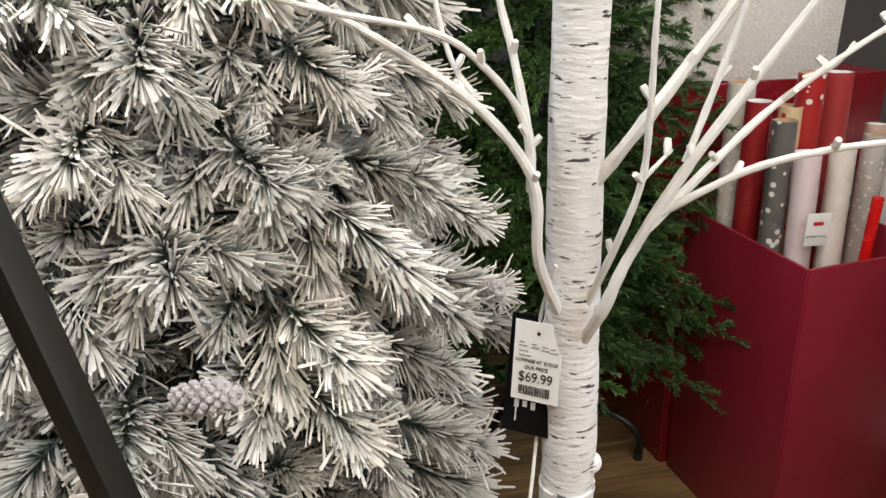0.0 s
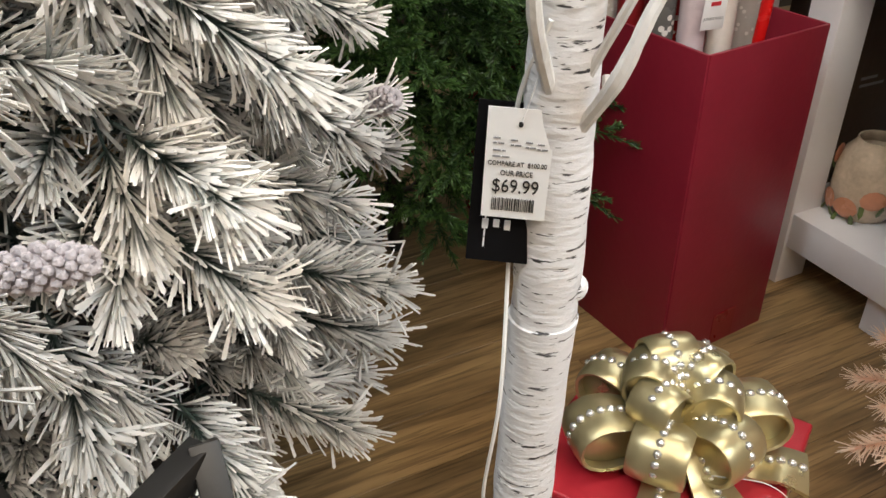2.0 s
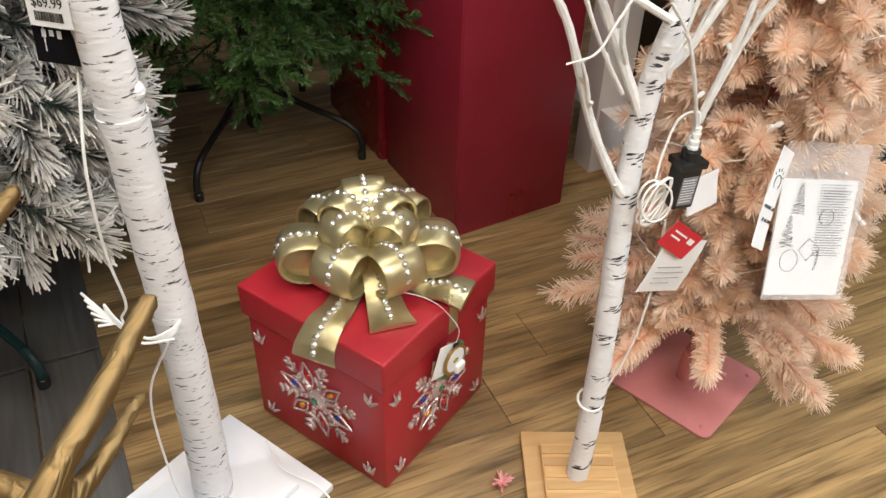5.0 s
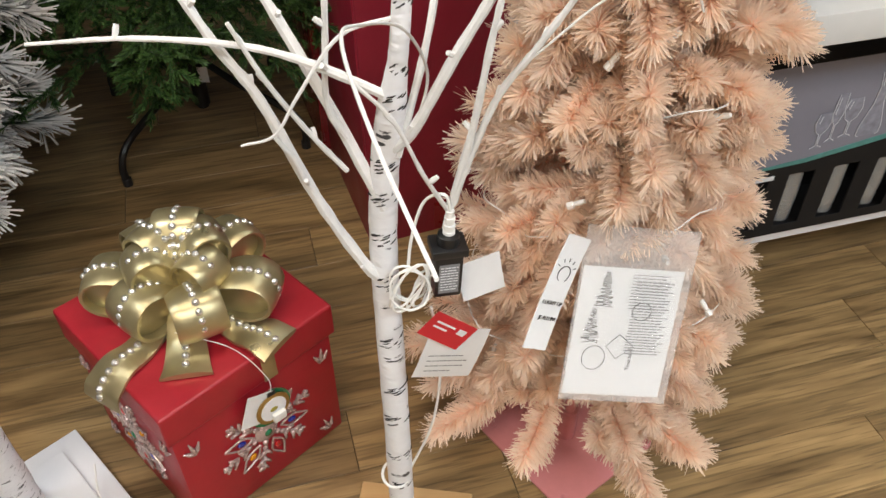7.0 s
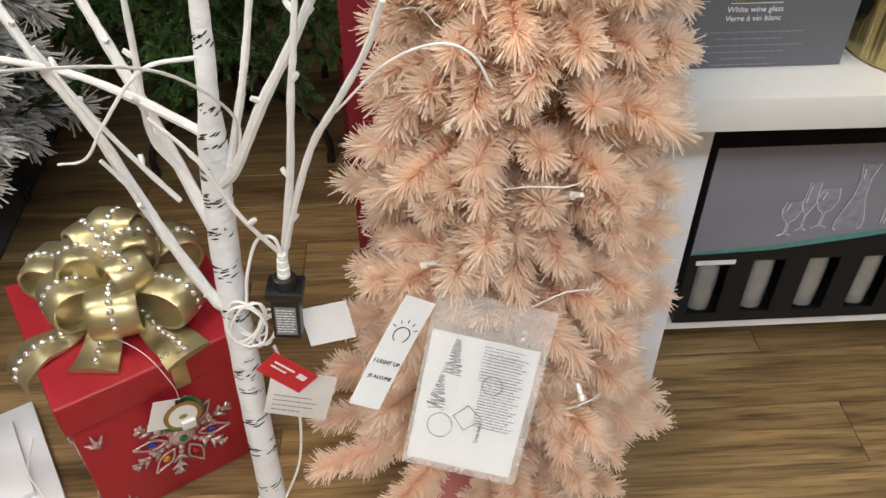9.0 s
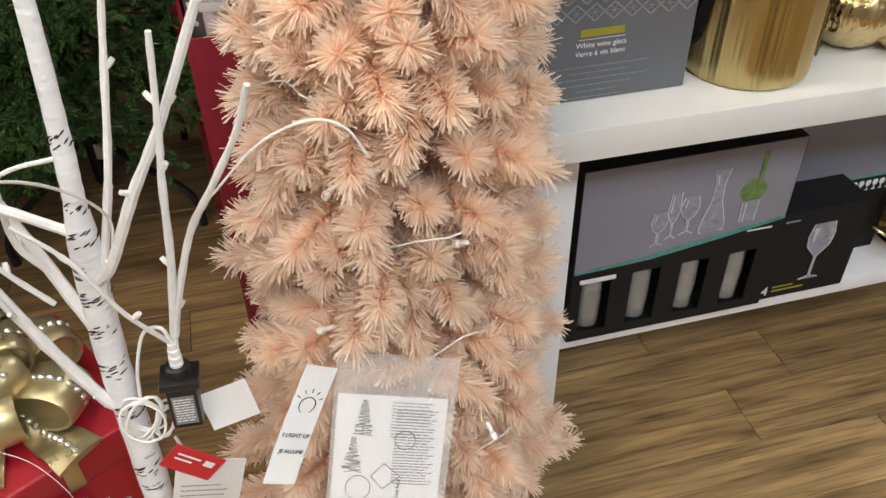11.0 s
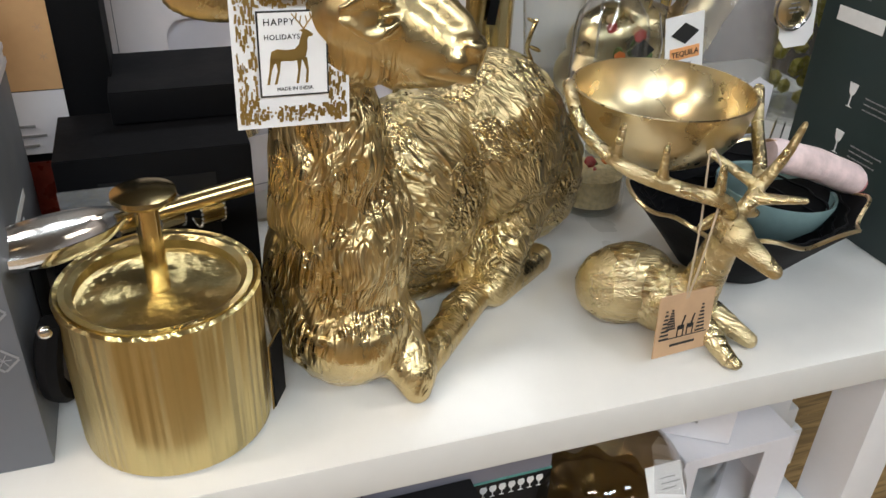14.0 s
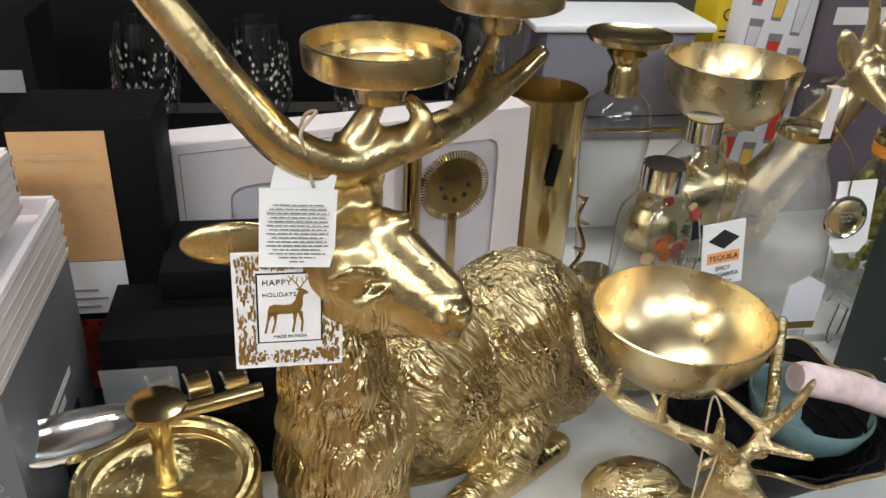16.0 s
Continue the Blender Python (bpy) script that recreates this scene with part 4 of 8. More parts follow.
part("lower_cable", tube(curve_pts([(0.02, -0.075, 0.5), (-0.035, -0.04, 0.36), (-0.045, -0.03, 0.2), (-0.02, -0.07, 0.06), (0.01, -0.12, 0.037)], 6), 0.0021, 6), M_CORD, birch)

# price tag and black brand tag on the birch
tag = thing("price_tag", pose(0.151, 0.806, 1.072, 0, 3, -18) @ Matrix.Diagonal((0.80, 1, 1, 1)), "white paper price tag with bar code hanging from the birch", "price tag")
part("card", add_card(bmesh.new(), 0.062, 0.092, pose(0, 0, 0, 0, 0, 0)), M_PAPER, tag)
part("eyelet", add_tube(bmesh.new(), [(0.0, -0.002, -0.012 * 1), (0.0, 0.002, -0.012)], 0.0022, 10), M_INK, tag)
part("string", tube(curve_pts([(0.0, -0.001, -0.012), (0.012, -0.004, 0.03), (0.022, 0.0, 0.075), (0.012, 0.0, 0.10)], 5), 0.0008, 5), M_PAPER, tag)
FL = pose(0, -0.0014, 0)
text("$69.99", 0.0165, M_INK, tag, FL @ pose(0, 0, -0.069), "CENTER")
text("OUR PRICE", 0.0062, M_INK, tag, FL @ pose(0, 0, -0.0545), "CENTER")
text("COMPARE AT  $100.00", 0.0056, M_INK, tag, FL @ pose(0, 0, -0.0465), "CENTER")
bm = bmesh.new()
x = -0.021
while x < 0.020:
    w = rnd.choice((0.0005, 0.0008, 0.0012))
    add_box(bm, (w, 0.0004, 0.011), FL @ pose(x, 0, -0.0795))
    x += w + rnd.choice((0.0005, 0.0009))
part("bar_code", bm, M_INK, tag, smooth=False)
for col, xs in enumerate((-0.024, -0.008, 0.006, 0.017)):
    bars([0.008, 0.010], 0.004, 0.0014, M_GREYINK, tag, FL @ pose(xs, 0, -0.024 - 0.001 * col))
bars([0.012, 0.016], 0.005, 0.0014, M_GREYINK, tag, FL @ pose(-0.024, 0, -0.034))
swing = thing("swing_tag", pose(0.157, 0.824, 1.069, -2, 4, -16), "black card swing tag with white lettering behind a price tag", "swing tag")
part("card", add_card(bmesh.new(), 0.055, 0.140, pose(-0.006, 0, 0)), M_BLACK, swing)
bars([0.009, 0.007, 0.009], 0.009, 0.005, M_WHITEINK, swing, pose(-0.002, -0.0014, -0.100, 0, 90, 0))
bars([0.03], 0.004, 0.0016, M_WHITEINK, swing, pose(-0.020, -0.0014, -0.096, 0, 90, 0))
part("string", tube([(0, 0, -0.006), (0.014, 0, 0.04), (0.022, 0.002, 0.085)], 0.0008, 5), M_PAPER, swing)

birch2 = thing("small_birch_light_tree", pose(0.858, 0.80, 0), "slender white paper-wrapped birch light tree on a pine board", "light tree")
bo = part("base_board", box((0.212, 0.212, 0.014), pose(0.02, 0.038, 0.008, 0, 0, -8), 0.003), M_PINE, birch2, "square pine base")
part("base_block", box((0.145, 0.145, 0.012), pose(0.02, 0.03, 0.021, 0, 0, -8), 0.003), M_PINE, birch2, "raised pine square with routed lines")
for k in range(5):
    part("groove_slat", box((0.139, 0.020, 0.003), pose(0.02, 0.03, 0.0285, 0, 0, -8) @ pose(0, -0.056 + 0.028 * k, 0), 0.0008), M_PINE, birch2)
tp2 = [(0.013, 0.030, 0.028), (0.015, 0.028, 0.2), (0.015, 0.036, 0.42), (0.013, 0.050, 0.60), (0.013, 0.058, 0.728), (0.022, 0.06, 0.85), (0.042, 0.05, 0.98), (0.05, 0.052, 1.06), (0.06, 0.055, 1.2), (0.062, 0.06, 1.36)]
q = curve_pts(tp2, 9)
rr = [float(np.interp(p.z, (0, 0.6, 0.93, 0.98, 1.36), (0.0212, 0.0188, 0.0165, 0.0108, 0.0065))) * (1 + rnd.uniform(-0.03, 0.03)) for p in q]
part("trunk", tube(q, rr, 20), M_BARK2, birch2)
# dark bands of the bark print
bm = bmesh.new()
for z in (0.075, 0.14, 0.235, 0.31, 0.40, 0.47, 0.56, 0.665, 0.735, 0.80, 0.848, 0.935, 0.975, 1.05):
    i = min(range(len(q)), key=lambda k: abs(q[k].z - z))
    for k in range(13):
        a0 = rnd.uniform(0, math.tau) if k > 8 else rnd.uniform(-2.6, -0.8)
        pts = []
        zz = z + rnd.uniform(-0.010, 0.010)
        for s in range(5):
            a = a0 + s * rnd.uniform(0.10, 0.2)
            pts.append(Vector((q[i].x + (rr[i] + 0.0002) * math.cos(a), q[i].y + (rr[i] + 0.0002) * math.sin(a), zz + 0.001 * s)))
        add_tube(bm, pts, [0.0003, 0.0009, 0.0011, 0.0008, 0.0003], 5)
tagged(part("bark_print", bm, M_INK, birch2, "dark printed bark lines"), kind="stuff")
B2 = Vector((0.858, 0.80, 0))
TW2 = [
    ([(0.872, 0.845, 0.665), (0.845, 0.845, 0.70), (0.797, 0.85, 0.80), (0.75, 0.85, 0.936), (0.712, 0.85, 1.007), (0.66, 0.86, 1.12)], 0.0085, 0.0045),
    ([(0.876, 0.848, 0.785), (0.827, 0.87, 0.899), (0.773, 0.89, 1.011), (0.752, 0.90, 1.047), (0.70, 0.92, 1.15)], 0.0075, 0.0045),
    ([(0.888, 0.848, 0.94), (0.816, 0.84, 0.982), (0.749, 0.83, 1.01), (0.65, 0.81, 1.03), (0.55, 0.80, 1.03)], 0.0062, 0.0018),
    ([(0.890, 0.85, 0.87), (0.916, 0.85, 0.899), (0.96, 0.85, 0.986), (1.003, 0.855, 1.062), (1.06, 0.86, 1.18)], 0.0075, 0.0045),
    ([(0.940, 0.85, 0.70), (0.958, 0.85, 0.799), (0.979, 0.845, 0.897), (0.996, 0.84, 1.007), (1.006, 0.84, 1.062), (1.02, 0.84, 1.16)], 0.0055, 0.003),
    ([(0.958, 0.85, 0.79), (0.972, 0.85, 0.84), (1.005, 0.85, 0.935), (1.041, 0.84, 0.998), (1.079, 0.83, 1.066), (1.10, 0.82, 1.12)], 0.005, 0.003),
    ([(0.955, 0.848, 0.775), (0.925, 0.82, 0.854), (0.895, 0.81, 0.933), (0.858, 0.80, 0.985)], 0.003, 0.002),
    ([(0.838, 0.86, 0.88), (0.822, 0.85, 0.93), (0.829, 0.85, 1.021), (0.835, 0.85, 1.10)], 0.0045, 0.003),
    ([(0.80, 0.85, 0.80), (0.788, 0.845, 0.83), (0.78, 0.84, 0.862), (0.765, 0.83, 0.90)], 0.004, 0.0028),
    ([(0.836, 0.85, 0.84), (0.80, 0.84, 0.90), (0.765, 0.83, 0.97), (0.74, 0.82, 1.04)], 0.0036, 0.0024),
    ([(0.895, 0.85, 0.86), (0.93, 0.87, 0.99), (0.95, 0.89, 1.10), (0.97, 0.90, 1.2)], 0.005, 0.003),
]
for i, (pts, a, b) in enumerate(TW2):
    twig(birch2, [Vector(p) - B2 for p in pts], a, b, seed=40 + i)
part("stray_twig", tube(curve_pts([Vector(p) - B2 for p in ((0.90, 0.85, 1.03), (0.845, 0.83, 1.02), (0.80, 0.81, 0.965), (0.772, 0.80, 0.924), (0.735, 0.80, 0.911))], 8), [0.0026 - 0.0012 * i / 32 for i in range(33)], 7), M_TWIG, birch2, "long drooping white wire twig")
part("stray_twig", tube(curve_pts([Vector(p) - B2 for p in ((0.917, 0.85, 0.90), (0.931, 0.84, 0.97), (0.912, 0.76, 1.063), (0.882, 0.64, 1.128), (0.885, 0.54, 1.167), (0.911, 0.42, 1.184), (0.942, 0.32, 1.184))], 8), [0.0018 - 0.0007 * i / 48 for i in range(49)], 7), M_TWIG, birch2, "long drooping white wire twig")
part("tag_wire", tube(curve_pts([Vector(p) - B2 for p in ((1.04, 0.84, 0.99), (1.10, 0.82, 1.06), (1.15, 0.81, 1.09), (1.18, 0.815, 1.08), (1.197, 0.823, 1.046))], 7), 0.0014, 6), M_CORD, birch2, "bare white wire end")
# plug adapter with its cable
ad = thing("power_adapter", pose(0.952, 0.842, 0.735, 0, 3, 12), "black plug-in power adapter hanging on a white cable", "power adapter")
part("body", box((0.036, 0.030, 0.070), pose(0, 0, -0.045), 0.004), M_BLACK_PLASTIC, ad)
part("cap", box((0.046, 0.038, 0.012), pose(0, 0, -0.006), 0.003), M_BLACK_PLASTIC, ad)
part("collar", lathe([(0.014, 0), (0.014, 0.014), (0.011, 0.016), (0, 0.016)], 16), M_BLACK_PLASTIC, ad)
part("strain_relief", lathe([(0.008, 0.015), (0.008, 0.02), (0.0065, 0.021), (0.0065, 0.024), (0.0078, 0.025), (0.0078, 0.030), (0.006, 0.031), (0.006, 0.035), (0.007, 0.036), (0.007, 0.041), (0.0055, 0.042), (0.0055, 0.05), (0, 0.05)], 14), M_CORD, ad, "ribbed white strain relief")
part("label", box((0.026, 0.0006, 0.048), pose(0, -0.0154, -0.048)), M_GREYINK, ad, "silver rating label", smooth=False)
bars([0.022] * 9, 0.0046, 0.0014, M_WHITEINK, ad, pose(-0.011, -0.016, -0.029))
for k in range(8):
    t_, big = rnd.uniform(-0.7, 0.5), k < 5
    ax_, bz_ = (rnd.uniform(0.017, 0.026), rnd.uniform(0.030, 0.042)) if big else (rnd.uniform(0.008, 0.013), rnd.uniform(0.024, 0.034))
    cx_, cz_ = (-0.050, -0.060) if big else (-0.030, -0.085)
    pts = []
    for i in range(19):
        a = math.tau * i / 18
        x_, z_ = ax_ * math.cos(a), bz_ * math.sin(a)
        pts.append((cx_ + x_ * math.cos(t_) - z_ * math.sin(t_) + rnd.uniform(-0.001, 0.001), -0.016 + 0.0035 * k + 0.004 * math.sin(a + k), cz_ + x_ * math.sin(t_) + z_ * math.cos(t_)))
    part("cable_coil", add_tube(bmesh.new(), pts, 0.0017, 6, False), M_CORD, ad, "coiled white cable tied in a bundle")
part("cable", tube(curve_pts([(0, 0, 0.05), (-0.008, 0.0, 0.075), (-0.03, 0.01, 0.06), (-0.045, 0.005, 0.01), (-0.05, 0, -0.04)], 6), 0.0021, 6), M_CORD, ad)
part("tail_cable", tube(curve_pts([(-0.02, -0.01, -0.10), (0.0, 0.0, -0.22), (-0.005, 0.0, -0.36), (-0.035, 0.0, -0.47), (-0.062, -0.01, -0.53)], 6), 0.0021, 6), M_CORD, ad)
bm = bmesh.new()
add_tube(bm, [(0.867 + 0.0225 * math.cos(a), 0.828 + 0.0225 * math.sin(a), 0.245 + 0.006 * math.sin(a)) for a in [math.tau * i / 20 for i in range(21)]], 0.0024, 6, False)
part("cable_loop", bm, M_CORD, birch2, m=Matrix.Translation(-B2))
rt = thing("gift_card_tag", pose(0.965, 0.81, 0.628, 0, 40, 8), "small red and white product tag hanging under a power adapter", "tag")
part("card", add_card(bmesh.new(), 0.066, 0.046, pose(0, 0, 0)), M_REDTAG, rt)
bars([0.03, 0.022], 0.009, 0.003, M_WHITEINK, rt, pose(-0.024, -0.0014, -0.014))
bars([0.012], 0.009, 0.010, M_WHITEINK, rt, pose(0.012, -0.0014, -0.016))
wt = thing("care_tag", pose(0.965, 0.82, 0.60, 0, 15, 14), "plain white folded care tag behind a red tag", "tag")
part("card", add_card(bmesh.new(), 0.085, 0.105, pose(0.004, 0, 0), bend=0.01), M_PAPER, wt)
bars([0.05, 0.06, 0.055, 0.04], 0.010, 0.0014, M_GREYINK, wt, pose(-0.03, -0.0014, -0.05))
wt2 = thing("care_tag", pose(0.975, 0.852, 0.690, 0, -8, 20), "plain white card tag beside a pink tree", "tag")
part("card", add_card(bmesh.new(), 0.06, 0.062, pose(0.016, 0, 0), bend=-0.006), M_PAPER, wt2)

# instruction bag on the pink tree: corners about (1.10, .81) to (1.24, .81)
bag = thing("instruction_bag", pose(1.198, 0.868, 0.662, -22, 8, 2), "clear plastic bag holding a printed white instruction sheet", "instruction bag")
part("sheet", add_card(bmesh.new(), 0.138, 0.190, pose(0, 0, 0), bend=0.0), M_PAPER, bag)
part("film", add_card(bmesh.new(), 0.152, 0.255, pose(0.002, -0.004, 0.058), 0.0012, 0.0), M_FILM, bag, "clear crinkled film")
IN = pose(0, -0.0024, 0)
bars([0.052 - 0.004 * (k % 3) for k in range(26)], 0.0042, 0.0017, M_GREYINK, bag, IN @ pose(0.006, 0, -0.018))
bars([0.05 - 0.005 * (k % 2) for k in range(12)], 0.0044, 0.0015, M_GREYINK, bag, IN @ pose(0.0, 0, -0.008))
bm = bmesh.new()
for cx, cz, tall in ((-0.034, -0.032, 0.05), (-0.045, -0.085, 0.05)):
    for k in range(26):
        zz = cz + tall / 2 - tall * k / 26
        w = 0.03 * (0.25 + 0.75 * k / 26) * rnd.uniform(0.7, 1.0)
        add_box(bm, (w, 0.0005, 0.0009), IN @ pose(cx, 0, zz, 0, rnd.uniform(-25, 25), 0))
part("tree_drawing", bm, M_INK, bag, "black drawing of a tree", smooth=False)
bm = bmesh.new()
add_tube(bm, [(0.02 + 0.013 * math.cos(a), -0.003, -0.06 + 0.013 * math.sin(a)) for a in [math.tau * i / 20 for i in range(21)]], 0.0006, 4, False)
add_tube(bm, [(-0.035 + 0.016 * math.cos(a), -0.003, -0.132 + 0.018 * math.sin(a)) for a in [math.tau * i / 20 for i in range(21)]], 0.0005, 4, False)
add_tube(bm, [(-0.004, -0.003, -0.095), (0.018, -0.003, -0.112), (-0.004, -0.003, -0.132), (-0.02, -0.003, -0.114), (-0.004, -0.003, -0.095)], 0.0006, 4, False)
part("diagram", bm, M_INK, bag, "ringed black assembly diagram")
text("Tree base", 0.008, M_INK, bag, IN @ pose(0.018, -0.0006, -0.148, 0, -90, 0))
def hang(o, down, facing):
    """The pose of a card hung at o along down, its print turned towards facing."""
    z = -Vector(down).normalized()
    y = -Vector(facing)
    y = (y - z * y.dot(z)).normalized()
    x = y.cross(z)
    return Matrix(((x.x, y.x, z.x, o[0]), (x.y, y.y, z.y, o[1]), (x.z, y.z, z.z, o[2]), (0, 0, 0, 1)))


lt = thing("light_up_tag", hang((1.118, 0.858, 0.728), (-0.060, -0.065, -0.115), (0.75, -0.75, 0.45)), "white paper tag with a light bulb drawing on a pink tree", "tag")
part("card", add_card(bmesh.new(), 0.044, 0.155, pose(0, 0, 0), bend=-0.012), M_PAPER, lt)
bm = bmesh.new()
add_tube(bm, [(0.011 * math.cos(a), -0.0024, -0.052 + 0.011 * math.sin(a)) for a in [math.tau * i / 18 - 1.0 for i in range(16)]], 0.0007, 4, False)
add_box(bm, (0.008, 0.0006, 0.009), pose(0, -0.0024, -0.069))
for k in range(5):
    a = math.pi * (0.15 + 0.175 * k)
    add_tube(bm, [(0.015 * math.cos(a), -0.002, -0.05 + 0.015 * math.sin(a)), (0.020 * math.cos(a), -0.002, -0.05 + 0.020 * math.sin(a))], 0.0006, 4)
part("bulb_drawing", bm, M_INK, lt, "line drawing of a light bulb")
text("I LIGHT UP", 0.0078, M_INK, lt, pose(0, -0.0062, -0.094), "CENTER")
text("JE ALLUME", 0.0072, M_INK, lt, pose(0, -0.0095, -0.114), "CENTER")


# ---- gift box with a moulded bow ----
def snowflake(parent, m):
    """A moulded snowflake with set stones; x, z in the face, y outwards."""
    f = part("snowflake", bmesh.new(), M_GLITTER, parent, "clear glitter snowflake relief", m)
    bm = bmesh.new()
    for k in range(6):
        a = math.tau * k / 6 + 0.26
        c, s = math.cos(a), math.sin(a)
        for r in (0.016, 0.030, 0.044, 0.058, 0.072, 0.086, 0.099):
            add_ball(bm, 0.0075 - 0.035 * abs(r - 0.03) * 0.6, pose(r * c, -0.001, r * s) @ Matrix.Diagonal((1, 0.6, 1, 1)), 1)
        for r, ln in ((0.05, 0.02), (0.072, 0.02), (0.09, 0.014)):
            for side in (-1, 1):
                b = a + side * 0.85
                add_tube(bm, [(r * c, -0.002, r * s), (r * c + ln * math.cos(b), -0.003, r * s + ln * math.sin(b))], [0.0045, 0.003], 6)
    add_lathe(bm, [(0, 0.007), (0.018, 0.006), (0.026, 0.0)], 12, pose(0, 0, 0, 90, 0, 0))
    bm.to_mesh(f.data)
    f.data.shade_smooth()
    bm.free()
    stones = ("amber", "ruby", "blue", "amber", "ruby", "blue")
    for k in range(6):
        a = math.tau * (k + 0.5) / 6 + 0.26
        c, s = math.cos(a), math.sin(a)
        o = [(0.038 * c, 0.038 * s)]
        for side in (-1, 1):
            pts = [(0.030, 0), (0.046, 0.010 * side), (0.060, 0.013 * side), (0.074, 0.008 * side), (0.092, 0)]
            q = [(r * c - w * s, -0.0035, r * s + w * c) for r, w in pts]
            bm = add_tube(bmesh.new(), curve_pts(q, 4), 0.0023, 6)
            part("petal_rim", bm, M_GLITTER, f)
        part("gem", add_ball(bmesh.new(), 0.0075, pose(0.056 * c, -0.003, 0.056 * s, 0, -math.degrees(a), 0) @ Matrix.Diagonal((1.25, 0.55, 0.9, 1)), 2), M_GEM[stones[k]], f, stones[k] + " coloured stone")
    part("gem", add_ball(bmesh.new(), 0.0085, pose(0, -0.006, 0) @ Matrix.Diagonal((1, 0.5, 1.15, 1)), 2), M_GEM["green"], f, "dark green stone")
    return f


def sprig(parent, m):
    bm = bmesh.new()
    for k, a in enumerate((-0.5, 0.0, 0.5)):
        ln = 0.036 if k == 1 else 0.028
        add_tube(bm, [(0, -0.001, 0), (ln * 0.5 * math.sin(a) * 1.1, -0.004, ln * 0.5), (ln * math.sin(a) * 1.2, -0.002, ln * math.cos(a))], [0.002, 0.0045, 0.0015], 7)
    return part("corner_sprig", bm, M_GLITTER, parent, "clear glitter sprig", m)


gift = thing("gift_box", pose(0.4985, 1.10, 0, 0, 0, 45.5), "red lidded gift box with moulded gold bow and jewelled snowflakes", "gift box")
part("body", box((0.335, 0.335, 0.285), pose(0, 0, 0.1435), 0.006), M_RED, gift)
lid = part("lid", box((0.352, 0.352, 0.072), pose(0, 0, 0.318), 0.006, 3), M_RED, gift)
for rz in (0, -90):
    face = pose(0, 0, 0, 0, 0, rz) @ pose(0, -0.1680, 0.148)
    snowflake(gift, face)
    for sx in (-1, 1):
        sprig(gift, face @ pose(sx * 0.135, 0, 0.075 if sx > 0 else 0.07, 0, 12 * sx, 0))
        sprig(gift, face @ pose(sx * 0.135, 0, -0.125, 0, -18 * sx, 0))

ZB = 0.358


PEARL = add_ball(bmesh.new(), 0.0072, I4, 2)
pearl_mesh = bpy.data.meshes.new("pearl")
PEARL.to_mesh(pearl_mesh)
PEARL.free()
pearl_mesh.materials.append(M_PEARL)
pearl_mesh.shade_smooth()


def pearls(parent, m, line):
    """Half-sunk pearls set side by side along a line of points in the frame m."""
    run, step = 0.0, 0.0160
    for a, b in zip(line, line[1:]):
        a, b = Vector(a), Vector(b)
        ln = (b - a).length
        while run < ln:
            ob = new("pearl", pearl_mesh)
            ob.parent = parent
            ob.matrix_basis = Matrix.Translation(m @ (a + (b - a) * (run / ln)))
            run += step
        run -= ln


def bow_loop(m, ln, h, w):
    """A moulded ribbon loop: a domed band round a sunk web, with a string of pearls over its back."""
    o = []
    for i in range(26):
        a = math.pi * (i / 25) * 2 - math.pi
        x = ln * (0.5 + 0.5 * math.cos(a)) ** 0.75
        z = h * 0.5 * math.sin(a) * (0.22 + 0.78 * (x / ln) ** 0.6)
        o.append((x, z + h * 0.12))
    o = o[1:-1]
    n = len(o)
    bm = bmesh.new()
    rows = []
    for i, (x, z) in enumerate(o):
        tx, tz = o[min(i + 1, n - 1)][0] - o[max(i - 1, 0)][0], o[min(i + 1, n - 1)][1] - o[max(i - 1, 0)][1]
        q = math.hypot(tx, tz)
        ox, oz = tz / q, -tx / q                 # outwards
        half = w / 2 * (0.62 + 0.38 * min(1.0, x / (0.6 * ln)))
        ring = [(-1, 0.0), (-0.93, 0.0022), (-0.5, 0.0045), (0, 0.0052), (0.5, 0.0045), (0.93, 0.0022), (1, 0.0), (0.96, -0.0045), (0.5, -0.005), (-0.5, -0.005), (-0.96, -0.0045)]
        rows.append([bm.verts.new(m @ Vector((x + ox * e, y * half, z + oz * e))) for y, e in ring])
    k_ = len(rows[0])
    for a, b in zip(rows, rows[1:]):
        for k in range(k_):
            bm.faces.new((a[k], a[(k + 1) % k_], b[(k + 1) % k_], b[k]))
    bm.faces.new(rows[0])
    bm.faces.new(rows[-1][::-1])
    cx, cz = ln * 0.55, h * 0.12
    add_prism(bm, [(cx + (x - cx) * 0.97, cz + (z - cz) * 0.95) for x, z in o], w * 0.62, m, 0.006)
    bmesh.ops.recalc_face_normals(bm, faces=bm.faces)
    lp = part("bow_loop", bm, M_BOW, gift)
    pearls(lp, m, [(x * 1.012, 0, z + 0.004) for x, z in o[::-1] if z > -h * 0.10 and x > ln * 0.16])
    return lp


